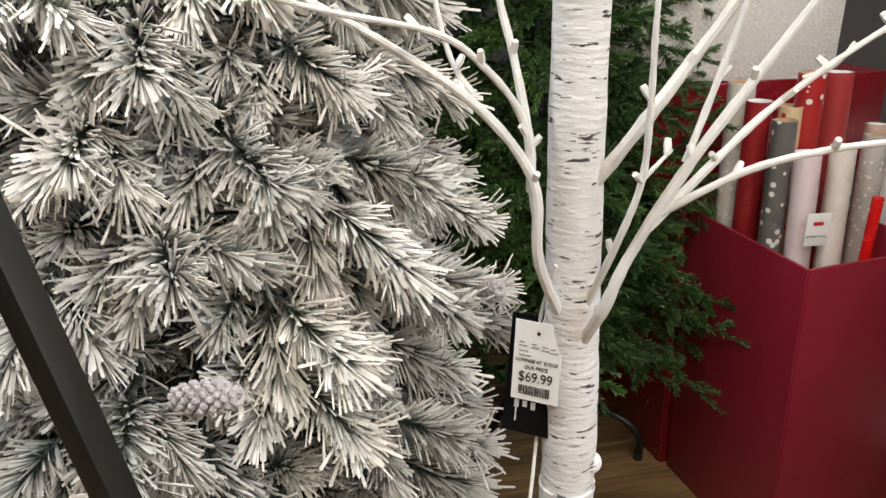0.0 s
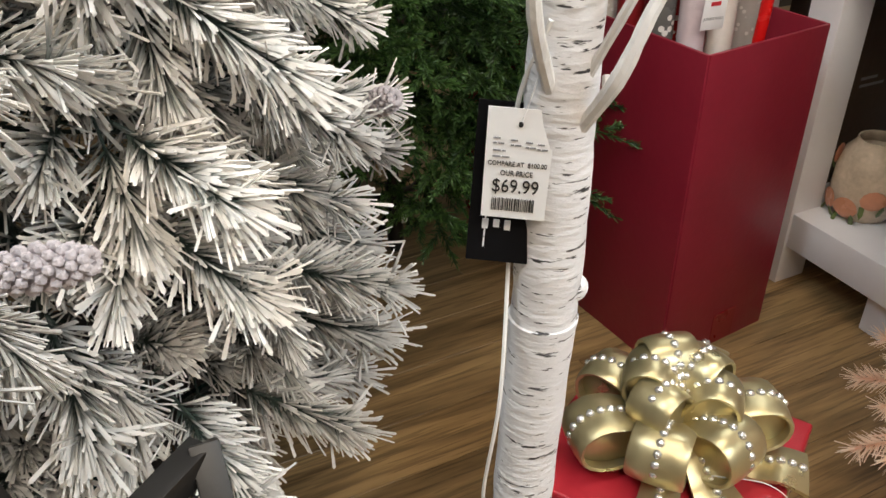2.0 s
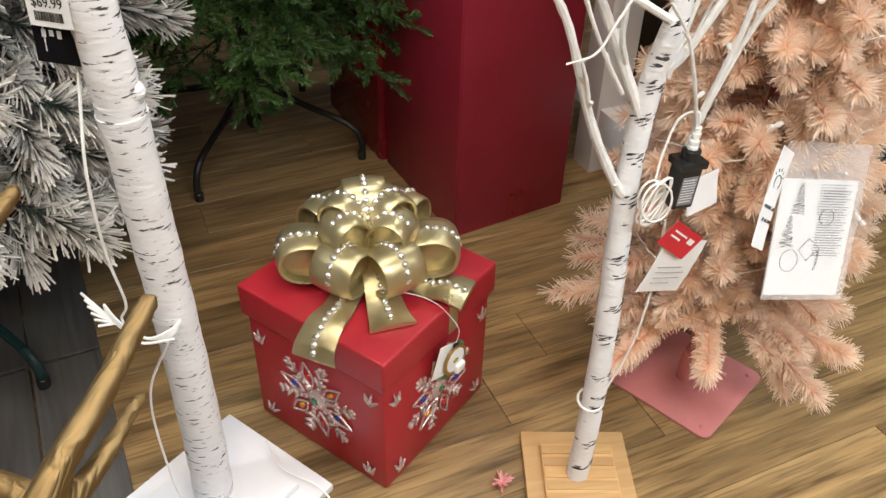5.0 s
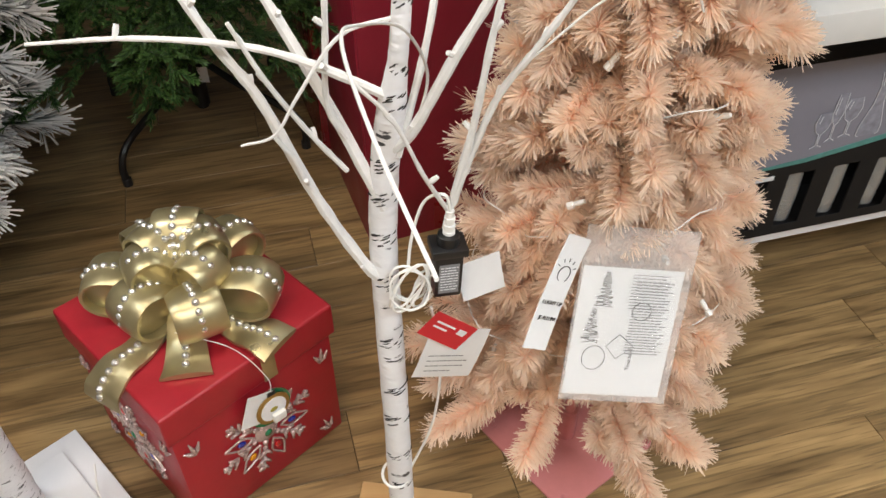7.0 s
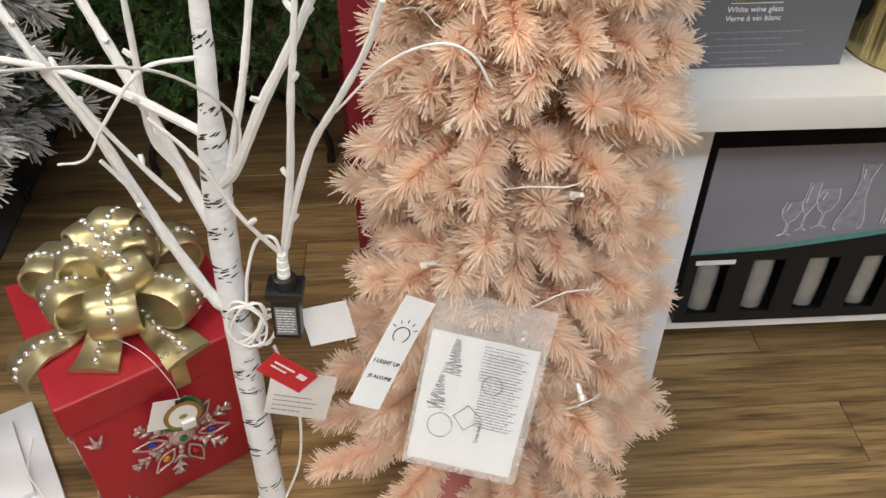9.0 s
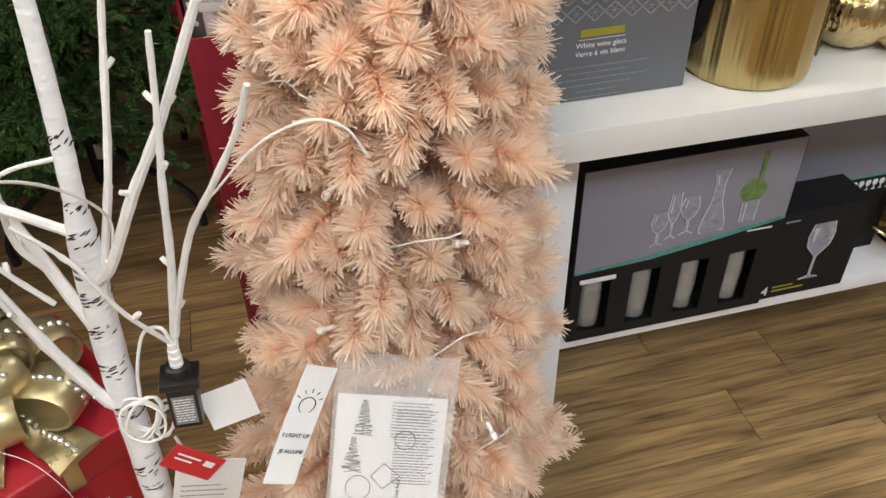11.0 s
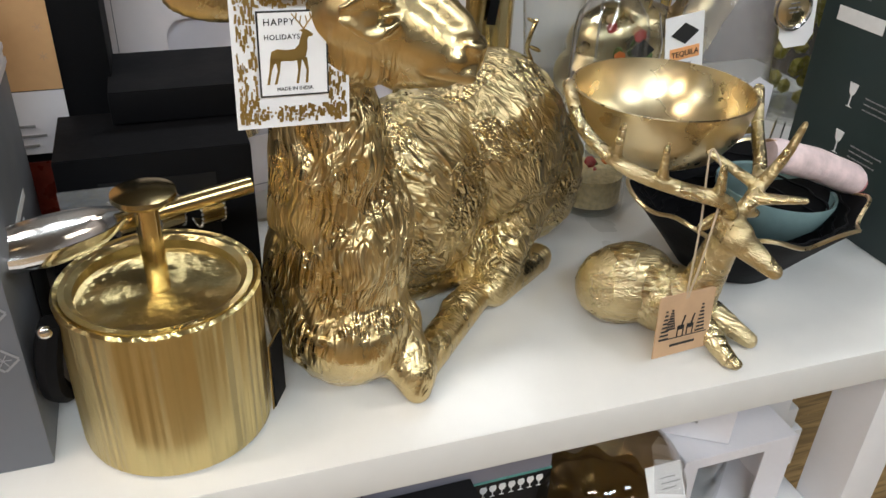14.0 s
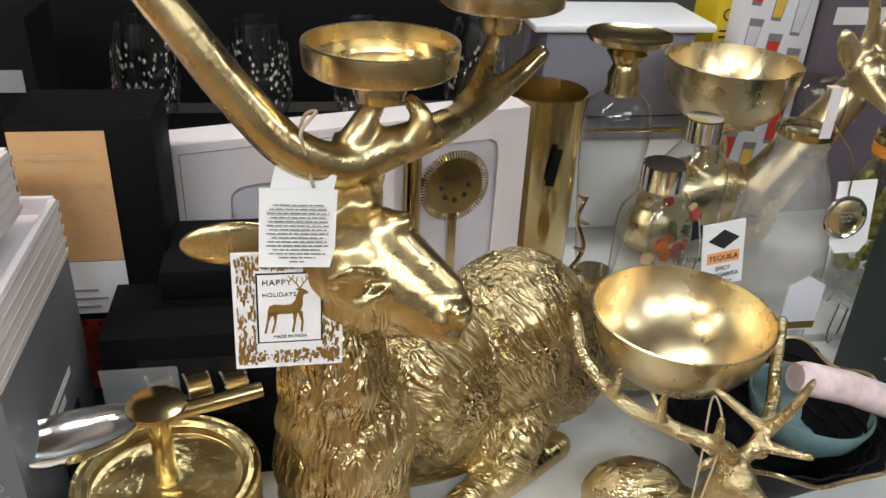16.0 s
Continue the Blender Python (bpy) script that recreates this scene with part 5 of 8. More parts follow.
def bow_tail(m, pts, w):
    """A ribbon that lies along pts in its own x, z."""
    q = curve_pts([(x, 0, z) for x, z in pts], 6)
    bm = bmesh.new()
    rows = []
    for i, p in enumerate(q):
        s = i / (len(q) - 1)
        ww = w * (0.55 + 0.55 * s)
        rows.append([bm.verts.new(m @ Vector((p.x, y * ww / 2, p.z + dz - 0.004 * y * y))) for y, dz in ((-1, 0.003), (-0.5, 0.005), (0, 0.0055), (0.5, 0.005), (1, 0.003), (1, -0.003), (-1, -0.003))])
    for a, b in zip(rows, rows[1:]):
        for k in range(7):
            bm.faces.new((a[k], a[(k + 1) % 7], b[(k + 1) % 7], b[k]))
    bm.faces.new(rows[0][::-1])
    bm.faces.new(rows[-1])
    bmesh.ops.recalc_face_normals(bm, faces=bm.faces)
    tl = part("bow_tail", bm, M_BOW, gift)
    pearls(tl, m, [(p.x, 0, p.z + 0.006) for p in q[4:-1]])


W = -45.5                                        # the bow is set square to the aisle, not to the box
for az, el, ln, h, w in ((-178, 6, 0.168, 0.098, 0.072), (-128, 12, 0.130, 0.098, 0.074), (-62, 12, 0.132, 0.098, 0.074), (-8, 6, 0.168, 0.098, 0.072), (48, 14, 0.158, 0.095, 0.068), (132, 14, 0.158, 0.095, 0.068),
                         (-150, 52, 0.128, 0.085, 0.060), (150, 58, 0.138, 0.088, 0.066), (92, 60, 0.148, 0.088, 0.068), (30, 56, 0.138, 0.088, 0.066), (-30, 48, 0.125, 0.085, 0.060)):
    bow_loop(pose(0, 0, ZB + 0.034, 0, 0, W + az) @ pose(0, 0, 0, 0, -el, 0), ln, h, w * 1.14)
for az, pts in ((-122, [(0.01, 0.02), (0.06, 0.022), (0.12, 0.006), (0.165, 0.010), (0.205, -0.010), (0.215, -0.035)]), (-80, [(0.01, 0.03), (0.06, 0.045), (0.10, 0.018), (0.14, 0.006), (0.165, 0.006)]),
                (-30, [(0.01, 0.02), (0.07, 0.020), (0.12, 0.006), (0.16, 0.016), (0.20, 0.008)])):
    bow_tail(pose(0, 0, ZB, 0, 0, W + az), pts, 0.078)
part("bow_knot", add_ball(bmesh.new(), 0.030, pose(0, 0, ZB + 0.045) @ Matrix.Diagonal((1, 1, 0.9, 1)), 3), M_BOW, gift)
part("ribbon_band", box((0.028, 0.02, 0.074), pose(0.03, -0.1675, 0.318), 0.002), M_BOW, gift)
gtag = thing("bauble_tag", pose(0.640, 0.968, 0.262, 0, 4, 44), "round bauble-shaped paper tag hanging on a gift box", "tag")
part("white_card", add_card(bmesh.new(), 0.052, 0.070, pose(-0.012, 0.002, 0.018, 0, 18, 0)), M_PAPER, gtag)
part("green_card", lathe([(0, -0.001), (0.042, -0.001), (0.042, 0.001), (0, 0.001)], 28, pose(0.004, 0.003, -0.03, 90, 0, 0)), M_GEM["green"], gtag)
part("gold_disc", lathe([(0, -0.0012), (0.034, -0.0012), (0.034, 0.0012), (0, 0.0012)], 28, pose(0.006, -0.003, -0.028, 90, 0, 0)), M_GOLDINK, gtag)
part("white_disc", lathe([(0, -0.0006), (0.026, -0.0006), (0.026, 0.0006), (0, 0.0006)], 28, pose(0.006, -0.005, -0.028, 90, 0, 0)), M_PAPER, gtag)
part("bauble_cap", box((0.016, 0.0016, 0.010), pose(0.006, -0.003, 0.010)), M_INK, gtag, smooth=False)
part("clip", box((0.026, 0.010, 0.020), pose(0.012, -0.012, -0.045), 0.004), M_CORD, gtag, "white plastic clip")
part("yellow_mark", add_ball(bmesh.new(), 0.007, pose(0.006, -0.006, -0.028) @ Matrix.Diagonal((1.2, 0.2, 0.8, 1)), 2), M_YELLOWINK, gtag)
part("thread", tube(curve_pts([(0.006, -0.003, 0.012), (0.0, -0.006, 0.06), (-0.03, 0.04, 0.115), (-0.09, 0.11, 0.14)], 6), 0.0007, 5), M_PAPER, gtag)


# ---- red bins, wrapping paper and the panel behind ----
def open_bin(name, corner, e1, e2, l1, l2, h, wall, mat_, label):
    t = thing(name, I4, label, "bin")
    a, b = Vector((*e1, 0)).normalized(), Vector((*e2, 0)).normalized()
    c = Vector((*corner, 0))
    rot = lambda d: math.degrees(math.atan2(d.y, d.x))
    for p, d, ln in ((c, a, l1), (c + b * l2, a, l1), (c, b, l2), (c + a * l1, b, l2)):
        mid = p + d * ln / 2
        part("side_panel", box((ln, wall, h), pose(mid.x, mid.y, h / 2, 0, 0, rot(d)), 0.002), mat_, t)
    mid = c + a * l1 / 2 + b * l2 / 2
    part("bottom", box((l1 - wall, l2 - wall, 0.01), pose(mid.x, mid.y, 0.006, 0, 0, rot(a))), mat_, t)
    return t


bin_ = open_bin("wrapping_paper_bin", (0.768, 1.655), (0.33, 0.125), (-0.14, 0.40), 0.352, 0.43, 0.775, 0.008, M_BIN, "tall burgundy card bin filled with gift wrap rolls")
part("tape_patch", box((0.075, 0.0015, 0.085), pose(0.96, 1.7225, 0.05, 0, 0, 20.7)), M_BIN2, bin_, "glossy patch of clear tape", smooth=False)
open_bin("red_display_box", (0.605, 2.075), (0.36, 0.13), (-0.14, 0.40), 0.40, 0.40, 0.80, 0.01, M_BIN2, "glossy dark red display box standing behind a bin")


def paper_roll(x, y, z, ln, r, tilt, turn, base, pattern, label):
    t = thing("gift_wrap_roll", pose(x, y, z, tilt, 0, turn), label, "gift wrap", "gift wrap rolls")
    mt = material("roll_paper_" + pattern, base, 0.32, vary=0.10, scale=8, coat=0.4)
    if pattern != "plain":
        nt, b = nodes_of(mt)
        tc = nt.nodes.new("ShaderNodeTexCoord")
        v = nt.nodes.new("ShaderNodeTexVoronoi")
        v.inputs["Scale"].default_value = 62 if pattern == "dots" else 40
        nt.links.new(tc.outputs["Object"], v.inputs["Vector"])
        rp = nt.nodes.new("ShaderNodeValToRGB")
        rp.color_ramp.interpolation = "CONSTANT"
        rp.color_ramp.elements[0].color, rp.color_ramp.elements[1].color = (1, 1, 1, 1), (0, 0, 0, 1)
        rp.color_ramp.elements[1].position = 0.26
        nt.links.new(v.outputs["Distance"], rp.inputs[0])
        old = b.inputs["Base Color"].links[0].from_socket
        mx = nt.nodes.new("ShaderNodeMix")
        mx.data_type = "RGBA"
        nt.links.new(rp.outputs[0], mx.inputs["Factor"])
        nt.links.new(old, mx.inputs["A"])
        mx.inputs["B"].default_value = (0.75, 0.72, 0.68, 1) if pattern != "berries" else (0.45, 0.03, 0.03, 1)
        nt.links.new(mx.outputs["Result"], b.inputs["Base Color"])
    part("paper", lathe([(r, 0), (r, ln), (r - 0.002, ln + 0.0005)], 24), mt, t)
    part("core", lathe([(r - 0.002, 0), (r - 0.002, ln - 0.0005), (r - 0.005, ln - 0.001), (r - 0.005, 0.01), (0, 0.01)], 24), M_KRAFT if pattern != "plain" else M_PAPER, t, "open cardboard core")
    return t


ROLLS = [(0.80, 1.76, 0.985, 0.028, -5, 10, (0.72, 0.60, 0.62), "plain", "pale pink glossy gift wrap roll"), (0.868, 1.785, 0.985, 0.028, -7, -14, (0.74, 0.69, 0.63), "plain", "cream gift wrap roll with open end"),
         (0.745, 1.83, 1.05, 0.026, 0, 5, (0.12, 0.115, 0.11), "flakes", "charcoal gift wrap roll with white snowflakes"), (0.775, 1.895, 1.07, 0.026, 1, 0, (0.62, 0.47, 0.28), "berries", "cream gift wrap roll with red berries"),
         (0.815, 1.91, 1.14, 0.030, 2, -5, (0.38, 0.02, 0.02), "flakes", "red gift wrap roll with white leaves"), (0.89, 1.93, 1.13, 0.034, -3, -12, (0.36, 0.04, 0.04), "plain", "plain red gift wrap roll"),
         (0.95, 1.86, 0.98, 0.028, -10, -30, (0.48, 0.45, 0.42), "dots", "grey gift wrap roll with white dots"), (0.98, 1.93, 0.99, 0.026, -10, -30, (0.55, 0.40, 0.33), "plain", "brown kraft gift wrap roll"),
         (0.725, 1.945, 1.07, 0.030, 0, 0, (0.30, 0.015, 0.02), "plain", "dark red gift wrap roll"), (0.705, 2.02, 1.10, 0.032, 0, 0, (0.60, 0.56, 0.50), "flakes", "cream and black patterned gift wrap roll")]
for x, y, zt, r, tilt, turn, base, pattern, label in ROLLS:
    paper_roll(x, y, 0.02, (zt - 0.02) / math.cos(radians(tilt)), r, tilt * 0.5, turn, base, pattern, label)
bright = material("bright_red_tube", (0.70, 0.01, 0.01), 0.25)
solid("gift_wrap_tube", tube([(0.895, 1.765, 0.02), (0.93, 1.75, 0.90)], 0.012, 12), bright, I4, "thin bright red tube of gift wrap", "gift wrap")
solid("gift_wrap_label", box((0.052, 0.0012, 0.075), pose(0, 0, 0), 0.0005), M_PAPER, pose(0.806, 1.7325, 0.835, 3, 0, 8), "white paper label with a red picture on gift wrap", "label")
lb = scene.collection.objects["gift_wrap_label"]
text("JUMBO ROLL", 0.0078, M_GREYINK, lb, pose(0, -0.001, -0.018), "CENTER")
part("picture", box((0.022, 0.0006, 0.008), pose(0, -0.001, 0.014)), M_REDTAG, lb, "small red picture", smooth=False)
solid("popcorn_panel", box((0.62, 0.05, 0.34), pose(0, 0, 0), 0.006), M_CANVAS, pose(0.70, 2.20, 1.245, 0, 2, 12), "white rough-textured panel standing on boxes", "panel")
solid("dark_red_carton", box((0.70, 0.30, 0.27), pose(0, 0, 0.135), 0.004), M_BIN2, pose(0.80, 2.34, 0.803, 0, 0, 20), "dark red carton stacked on a display box", "carton")

# ---- shelf end: jars under the rear table ----
def floral_jar(m, r, h, base, label):
    t = thing("storage_jar", m, label, "jar", "jars on the low shelf")
    mt = material("jar_glaze", base, 0.2, vary=0.25, scale=16, coat=0.5)
    part("body", lathe([(0, 0), (r * 0.72, 0), (r * 0.9, h * 0.10), (r, h * 0.34), (r * 0.98, h * 0.6), (r * 0.84, h * 0.84), (r * 0.62, h * 0.95), (r * 0.60, h), (r * 0.55, h), (r * 0.56, h * 0.94), (r * 0.78, h * 0.83), (r * 0.7, h * 0.2), (0, h * 0.15)], 36), mt, t)
    for k in range(9):
        a = math.radians(190 + 40 * k)
        z = h * (0.20 + 0.16 * (k % 4))
        fl = add_ball(bmesh.new(), 0.030, pose(r * 0.99 * math.cos(a), r * 0.99 * math.sin(a), z, 0, 0, math.degrees(a)) @ Matrix.Diagonal((0.12, 1.1, 0.9, 1)), 2)
        part("painted_peach", fl, material("peach_print", (0.62, 0.28, 0.16), 0.3), t)
        for s in (-1, 1):
            lf = add_ball(bmesh.new(), 0.022, pose(r * 1.0 * math.cos(a + 0.25 * s), r * 1.0 * math.sin(a + 0.25 * s), z - 0.03, 0, 25 * s, math.degrees(a + 0.25 * s)) @ Matrix.Diagonal((0.1, 0.35, 1.1, 1)), 1)
            part("painted_leaf", lf, material("leaf_print", (0.12, 0.16, 0.05), 0.3), t)


floral_jar(at(1.852, 1.47, 0.2185), 0.088, 0.21, (0.62, 0.50, 0.36), "cream jar painted with peaches and green leaves")
floral_jar(at(2.035, 1.36, 0.2185), 0.060, 0.16, (0.05, 0.022, 0.012), "dark brown jar with gold flecks")
blk = thing("black_gift_carton", at(1.90, 1.275, 0.2185, 12), "black card carton with small white print on a low shelf", "carton")
part("body", box((0.13, 0.11, 0.20), pose(0, 0, 0.101), 0.002), M_BLACK, blk)
bars([0.03, 0.045, 0.03], 0.016, 0.006, M_WHITEINK, blk, pose(-0.05, -0.0558, 0.15))

# made-up box that stands in for the dark interior under the rear table
dk = thing("dark_gift_carton", at(2.02, 1.72, 0.220, 0), "large dark brown box added to fill the dark space behind a low shelf", "carton")
M_BROWN = material("dark_brown_card", (0.060, 0.036, 0.022), 0.5, vary=0.25, scale=14)
part("body", box((0.46, 0.20, 0.48), pose(0.05, 0, 0.241), 0.003), M_BROWN, dk)
part("lid", box((0.466, 0.206, 0.06), pose(0.05, 0, 0.455), 0.003), M_BROWN, dk)
bars([0.06, 0.09], 0.02, 0.008, M_GREYINK, dk, pose(-0.10, -0.1012, 0.30))

# ---- dark deck tiles under the flocked tree ----
D0 = Vector((0.042, 0.86, 0))
da = Vector((-0.30, 0.945, 0)).normalized()
db = Vector((-da.y, da.x, 0))
turn = math.degrees(math.atan2(da.y, da.x))
for i in range(-1, 3):
    for j in range(2):
        c = D0 + da * (0.26 + 0.50 * i - 0.02) + db * (0.30 + 0.605 * j)
        mtile = thing("deck_tile", pose(c.x, c.y, 0, 0, 0, turn), "charcoal interlocking floor tile under a flocked tree", "floor tile", "dark floor tiles")
        for k in range(4):
            part("slat", box((0.492, 0.146, 0.010), pose(0, -0.225 + 0.150 * k, 0.006), 0.0015, 1), M_MAT, mtile)
        for k in range(6):
            part("lock_tab", box((0.016, 0.02, 0.006), pose(0.249, -0.22 + 0.088 * k, 0.004)), M_BLACK_PLASTIC, mtile, smooth=False)

# ---- reindeer statue by the path, and black metal rack ----
def capsule(bm, a, b, ra, rb, sides=16):
    a, b = Vector(a), Vector(b)
    n = 7
    q = [a + (b - a) * i / (n - 1) for i in range(n)]
    add_tube(bm, q, taper(n, ra, rb), sides)
    add_ball(bm, ra, Matrix.Translation(a), 2)
    add_ball(bm, rb, Matrix.Translation(b), 2)


def blob(bm, c, r, rot=(0, 0, 0)):
    add_ball(bm, 1.0, pose(*c, *rot) @ Matrix.Diagonal((*r, 1)), 3)


def fused(bm, voxel, smooth=6):
    """Melts overlapping shapes into one skin."""
    me = bpy.data.meshes.new("melt")
    bm.to_mesh(me)
    bm.free()
    ob = new("melt", me)
    md = ob.modifiers.new("remesh", "REMESH")
    md.mode, md.voxel_size = "VOXEL", voxel
    sm = ob.modifiers.new("smooth", "SMOOTH")
    sm.factor, sm.iterations = 0.5, smooth
    out = bpy.data.meshes.new_from_object(ob.evaluated_get(bpy.context.evaluated_depsgraph_get()))
    bpy.data.objects.remove(ob)
    bm = bmesh.new()
    bm.from_mesh(out)
    return bm


bm = bmesh.new()
HD = Vector((0.330, 0.30, 0.652))
blob(bm, HD, (0.075, 0.085, 0.075))
capsule(bm, HD, (0.39, 0.38, 0.59), 0.06, 0.04)
capsule(bm, HD + Vector((-0.02, -0.02, -0.03)), (0.20, 0.12, 0.40), 0.06, 0.09)
blob(bm, (0.10, 0.0, 0.34), (0.13, 0.20, 0.11), (0, 0, -38))
for x, y in ((0.19, 0.12), (0.24, 0.06), (0.0, -0.10), (0.06, -0.14)):
    capsule(bm, (x, y, 0.32), (x, y, 0.02), 0.035, 0.022)


def antler(bm, line, r0, r1, prongs):
    q = curve_pts(line, 7)
    add_tube(bm, q, taper(len(q), r0, r1), 14)
    add_ball(bm, r1, Matrix.Translation(q[-1]), 2)
    for a, b, c, ra in prongs:
        w = curve_pts([a, b, c], 6)
        add_tube(bm, w, taper(len(w), ra, ra * 0.5), 12)
        add_ball(bm, ra * 0.5, Matrix.Translation(w[-1]), 2)


antler(bm, [(0.29, 0.31, 0.70), (0.17, 0.36, 0.74), (0.08, 0.385, 0.80), (0.095, 0.42, 0.865), (0.135, 0.46, 0.925), (0.177, 0.497, 0.968)], 0.017, 0.0085,
       [((0.095, 0.42, 0.865), (0.088, 0.475, 0.91), (0.09, 0.523, 0.955), 0.0135), ((0.10, 0.375, 0.79), (0.02, 0.41, 0.86), (-0.029, 0.454, 0.925), 0.0135)])
antler(bm, [(0.32, 0.27, 0.70), (0.26, 0.20, 0.76), (0.205, 0.185, 0.83), (0.232, 0.238, 0.893), (0.270, 0.295, 0.932), (0.302, 0.346, 0.968)], 0.017, 0.0085,
       [((0.225, 0.22, 0.87), (0.265, 0.28, 0.888), (0.288, 0.318, 0.905), 0.0115)])
solid("reindeer_statue", fused(bm, 0.0055, 4), M_ANTLER, I4, "antique brass reindeer statue with branching antlers on the floor", "statue")
at_tag = thing("price_tag", pose(0.085, 0.375, 0.80, -35, 8, 8), "white price tag tied to a brass antler", "price tag")
part("card", add_card(bmesh.new(), 0.07, 0.05, pose(0, 0, 0)), M_PAPER, at_tag)
bars([0.04, 0.05], 0.012, 0.005, M_INK, at_tag, pose(-0.022, -0.0014, -0.016))
part("string", add_tube(bmesh.new(), [(0.02 * math.cos(a), 0.004 * math.sin(2 * a), 0.018 + 0.02 * math.sin(a)) for a in [math.tau * i / 16 for i in range(17)]], 0.0018, 5, False), M_STRING, at_tag)


rack = thing("metal_rack", I4, "black square-tube metal rack frame beside a flocked tree", "rack")


def bar(a, b, w, name="rail"):
    a, b = Vector(a), Vector(b)
    d = b - a
    m = Matrix.Translation((a + b) / 2) @ d.to_track_quat("Z", "Y").to_matrix().to_4x4()
    return part(name, box((w, w, d.length), m, 0.0015), M_BLACK_METAL, rack)


P0, P1 = Vector((-0.076, 0.592, 0.992)), Vector((-0.066, 0.552, 0.945))
bar(P0, (-0.235, 0.40, 0.972), 0.016)
bar(P0 + Vector((0, 0, 0.006)), P1, 0.016, "end_post")
bar(P1, (-0.12, 0.555, 0.94), 0.014)
bar((-0.12, 0.555, 0.94), (-0.25, 0.40, 0.93), 0.014)
bar((-0.225, 0.541, 1.29), (-0.070, 0.480, 0.815), 0.022, "upright")
bar((-0.205, 0.435, 0.972), (-0.26, 0.42, 0.0), 0.018, "upright")
bar((-0.120, 0.55, 0.94), (-0.17, 0.56, 0.0), 0.014, "upright")

# ---- small litter on the floor ----
bm = bmesh.new()
rnd = random.Random(9)
for k in range(26):
    a = rnd.uniform(0, math.tau)
    add_tube(bm, [(0, 0, 0.006), (rnd.uniform(0.01, 0.03) * math.cos(a), rnd.uniform(0.01, 0.03) * math.sin(a), rnd.uniform(0.004, 0.018))], [0.004, 0.0015], 5)
solid("fallen_tuft", bm, M_PINKBASE, pose(0.726, 0.845, 0.001), "small fallen pink tuft lying on the floor", "tuft")
plug = thing("plug_end", pose(0.46, 0.775, 0.010, 0, 0, -35), "black plug socket on a white cable lying on the floor", "plug")
part("body", box((0.05, 0.022, 0.018), pose(0, 0, 0), 0.004), M_BLACK_PLASTIC, plug)
part("ring", lathe([(0.013, -0.006), (0.014, 0), (0.013, 0.006)], 14, pose(-0.028, 0, 0, 0, 90, 0)), M_BLACK_PLASTIC, plug)
part("white_end", lathe([(0.008, 0), (0.008, 0.025), (0.004, 0.03), (0, 0.03)], 12, pose(-0.033, 0, 0, 0, -90, 0)), M_CORD, plug)
part("cable", tube(curve_pts([(-0.06, 0, 0), (-0.12, 0.02, 0.03), (-0.20, 0.02, 0.035), (-0.27, 0.06, 0.038)], 6), 0.0021, 6), M_CORD, plug)


# ---- things on the table ----
def carton(name, u, n, z, w, d, h, mat_, label, rz=0, bevel=0.0018, category="box"):
    """A closed carton whose front left bottom corner stands at u, n, z in the aisle frame."""
    t = thing(name, at(u, n, z, rz), label, category)
    part("body", box((w, d, h), pose(w / 2, d / 2, h / 2 + 0.0005), bevel), mat_, t)
    part("lid_flap", box((w - 0.002, d - 0.002, 0.0012), pose(w / 2, d / 2, h + 0.001)), mat_, t, smooth=False)
    return t


# grey wine glass carton
nb = carton("wine_glass_carton", 1.600, 0.784, TOP, 0.268, 0.25, 0.300, M_GREYBOX, "slate grey wine glass carton with a diamond lattice print")
F = pose(0.134, -0.0012, 0)
lat = material("lattice_ink", (0.30, 0.31, 0.33), 0.4, metal=0.3)
bm = bmesh.new()
for r in range(4):
    for c in range(10):
        cx, cz = -0.118 + 0.0262 * c + (0.0131 if r % 2 else 0), 0.128 + 0.024 * r
        if abs(cx) > 0.126:
            continue
        for k in range(4):
            a = math.tau * k / 4
            b = a + math.tau / 4
            add_box(bm, (0.0166, 0.0004, 0.0022), F @ pose(cx + 0.0065 * (math.cos(a) + math.cos(b)), 0, cz + 0.006 * (math.sin(a) + math.sin(b)), 0, 42 * (1 if k in (1, 3) else -1) * -1, 0))
        for k in range(3):
            add_box(bm, (0.014, 0.0004, 0.0008), F @ pose(cx, 0, cz, 0, 60 * k, 0))
part("lattice_print", bm, lat, nb, "pale diamond lattice print", smooth=False)
part("window_square", box((0.034, 0.0008, 0.034), F @ pose(0, -0.0006, 0.166)), M_PALEBOX, nb, "pale square emblem", smooth=False)
bars([0.012, 0.02], 0.014, 0.004, M_GREYINK, nb, F @ pose(0, -0.0014, 0.172), align="CENTER")
bars([0.072, 0.052], 0.013, 0.008, M_GREYINK, nb, F @ pose(0, 0, 0.266), align="CENTER", name="brand_mark")
bars([0.062], 0.01, 0.0105, M_YELLOWINK, nb, F @ pose(0, 0, 0.1), align="CENTER", name="product_mark")
part("rule", box((0.066, 0.0005, 0.0008), F @ pose(0, 0, 0.091)), M_WHITEINK, nb, smooth=False)
text("White wine glass", 0.0105, M_WHITEINK, nb, F @ pose(0, 0, 0.0795), "CENTER")
text("Verre à vin blanc", 0.0105, M_WHITEINK, nb, F @ pose(0, 0, 0.0675), "CENTER")
bars([0.14, 0.085, 0.15, 0.10, 0.06, 0.085], 0.0092, 0.0021, M_GREYINK, nb, F @ pose(0, 0, 0.052), align="CENTER")
side = pose(0.2692, 0.125, 0, 0, 0, 90)
bars([0.10, 0.07], 0.016, 0.009, M_WHITEINK, nb, side @ pose(-0.05, 0, 0.20), name="side_mark")
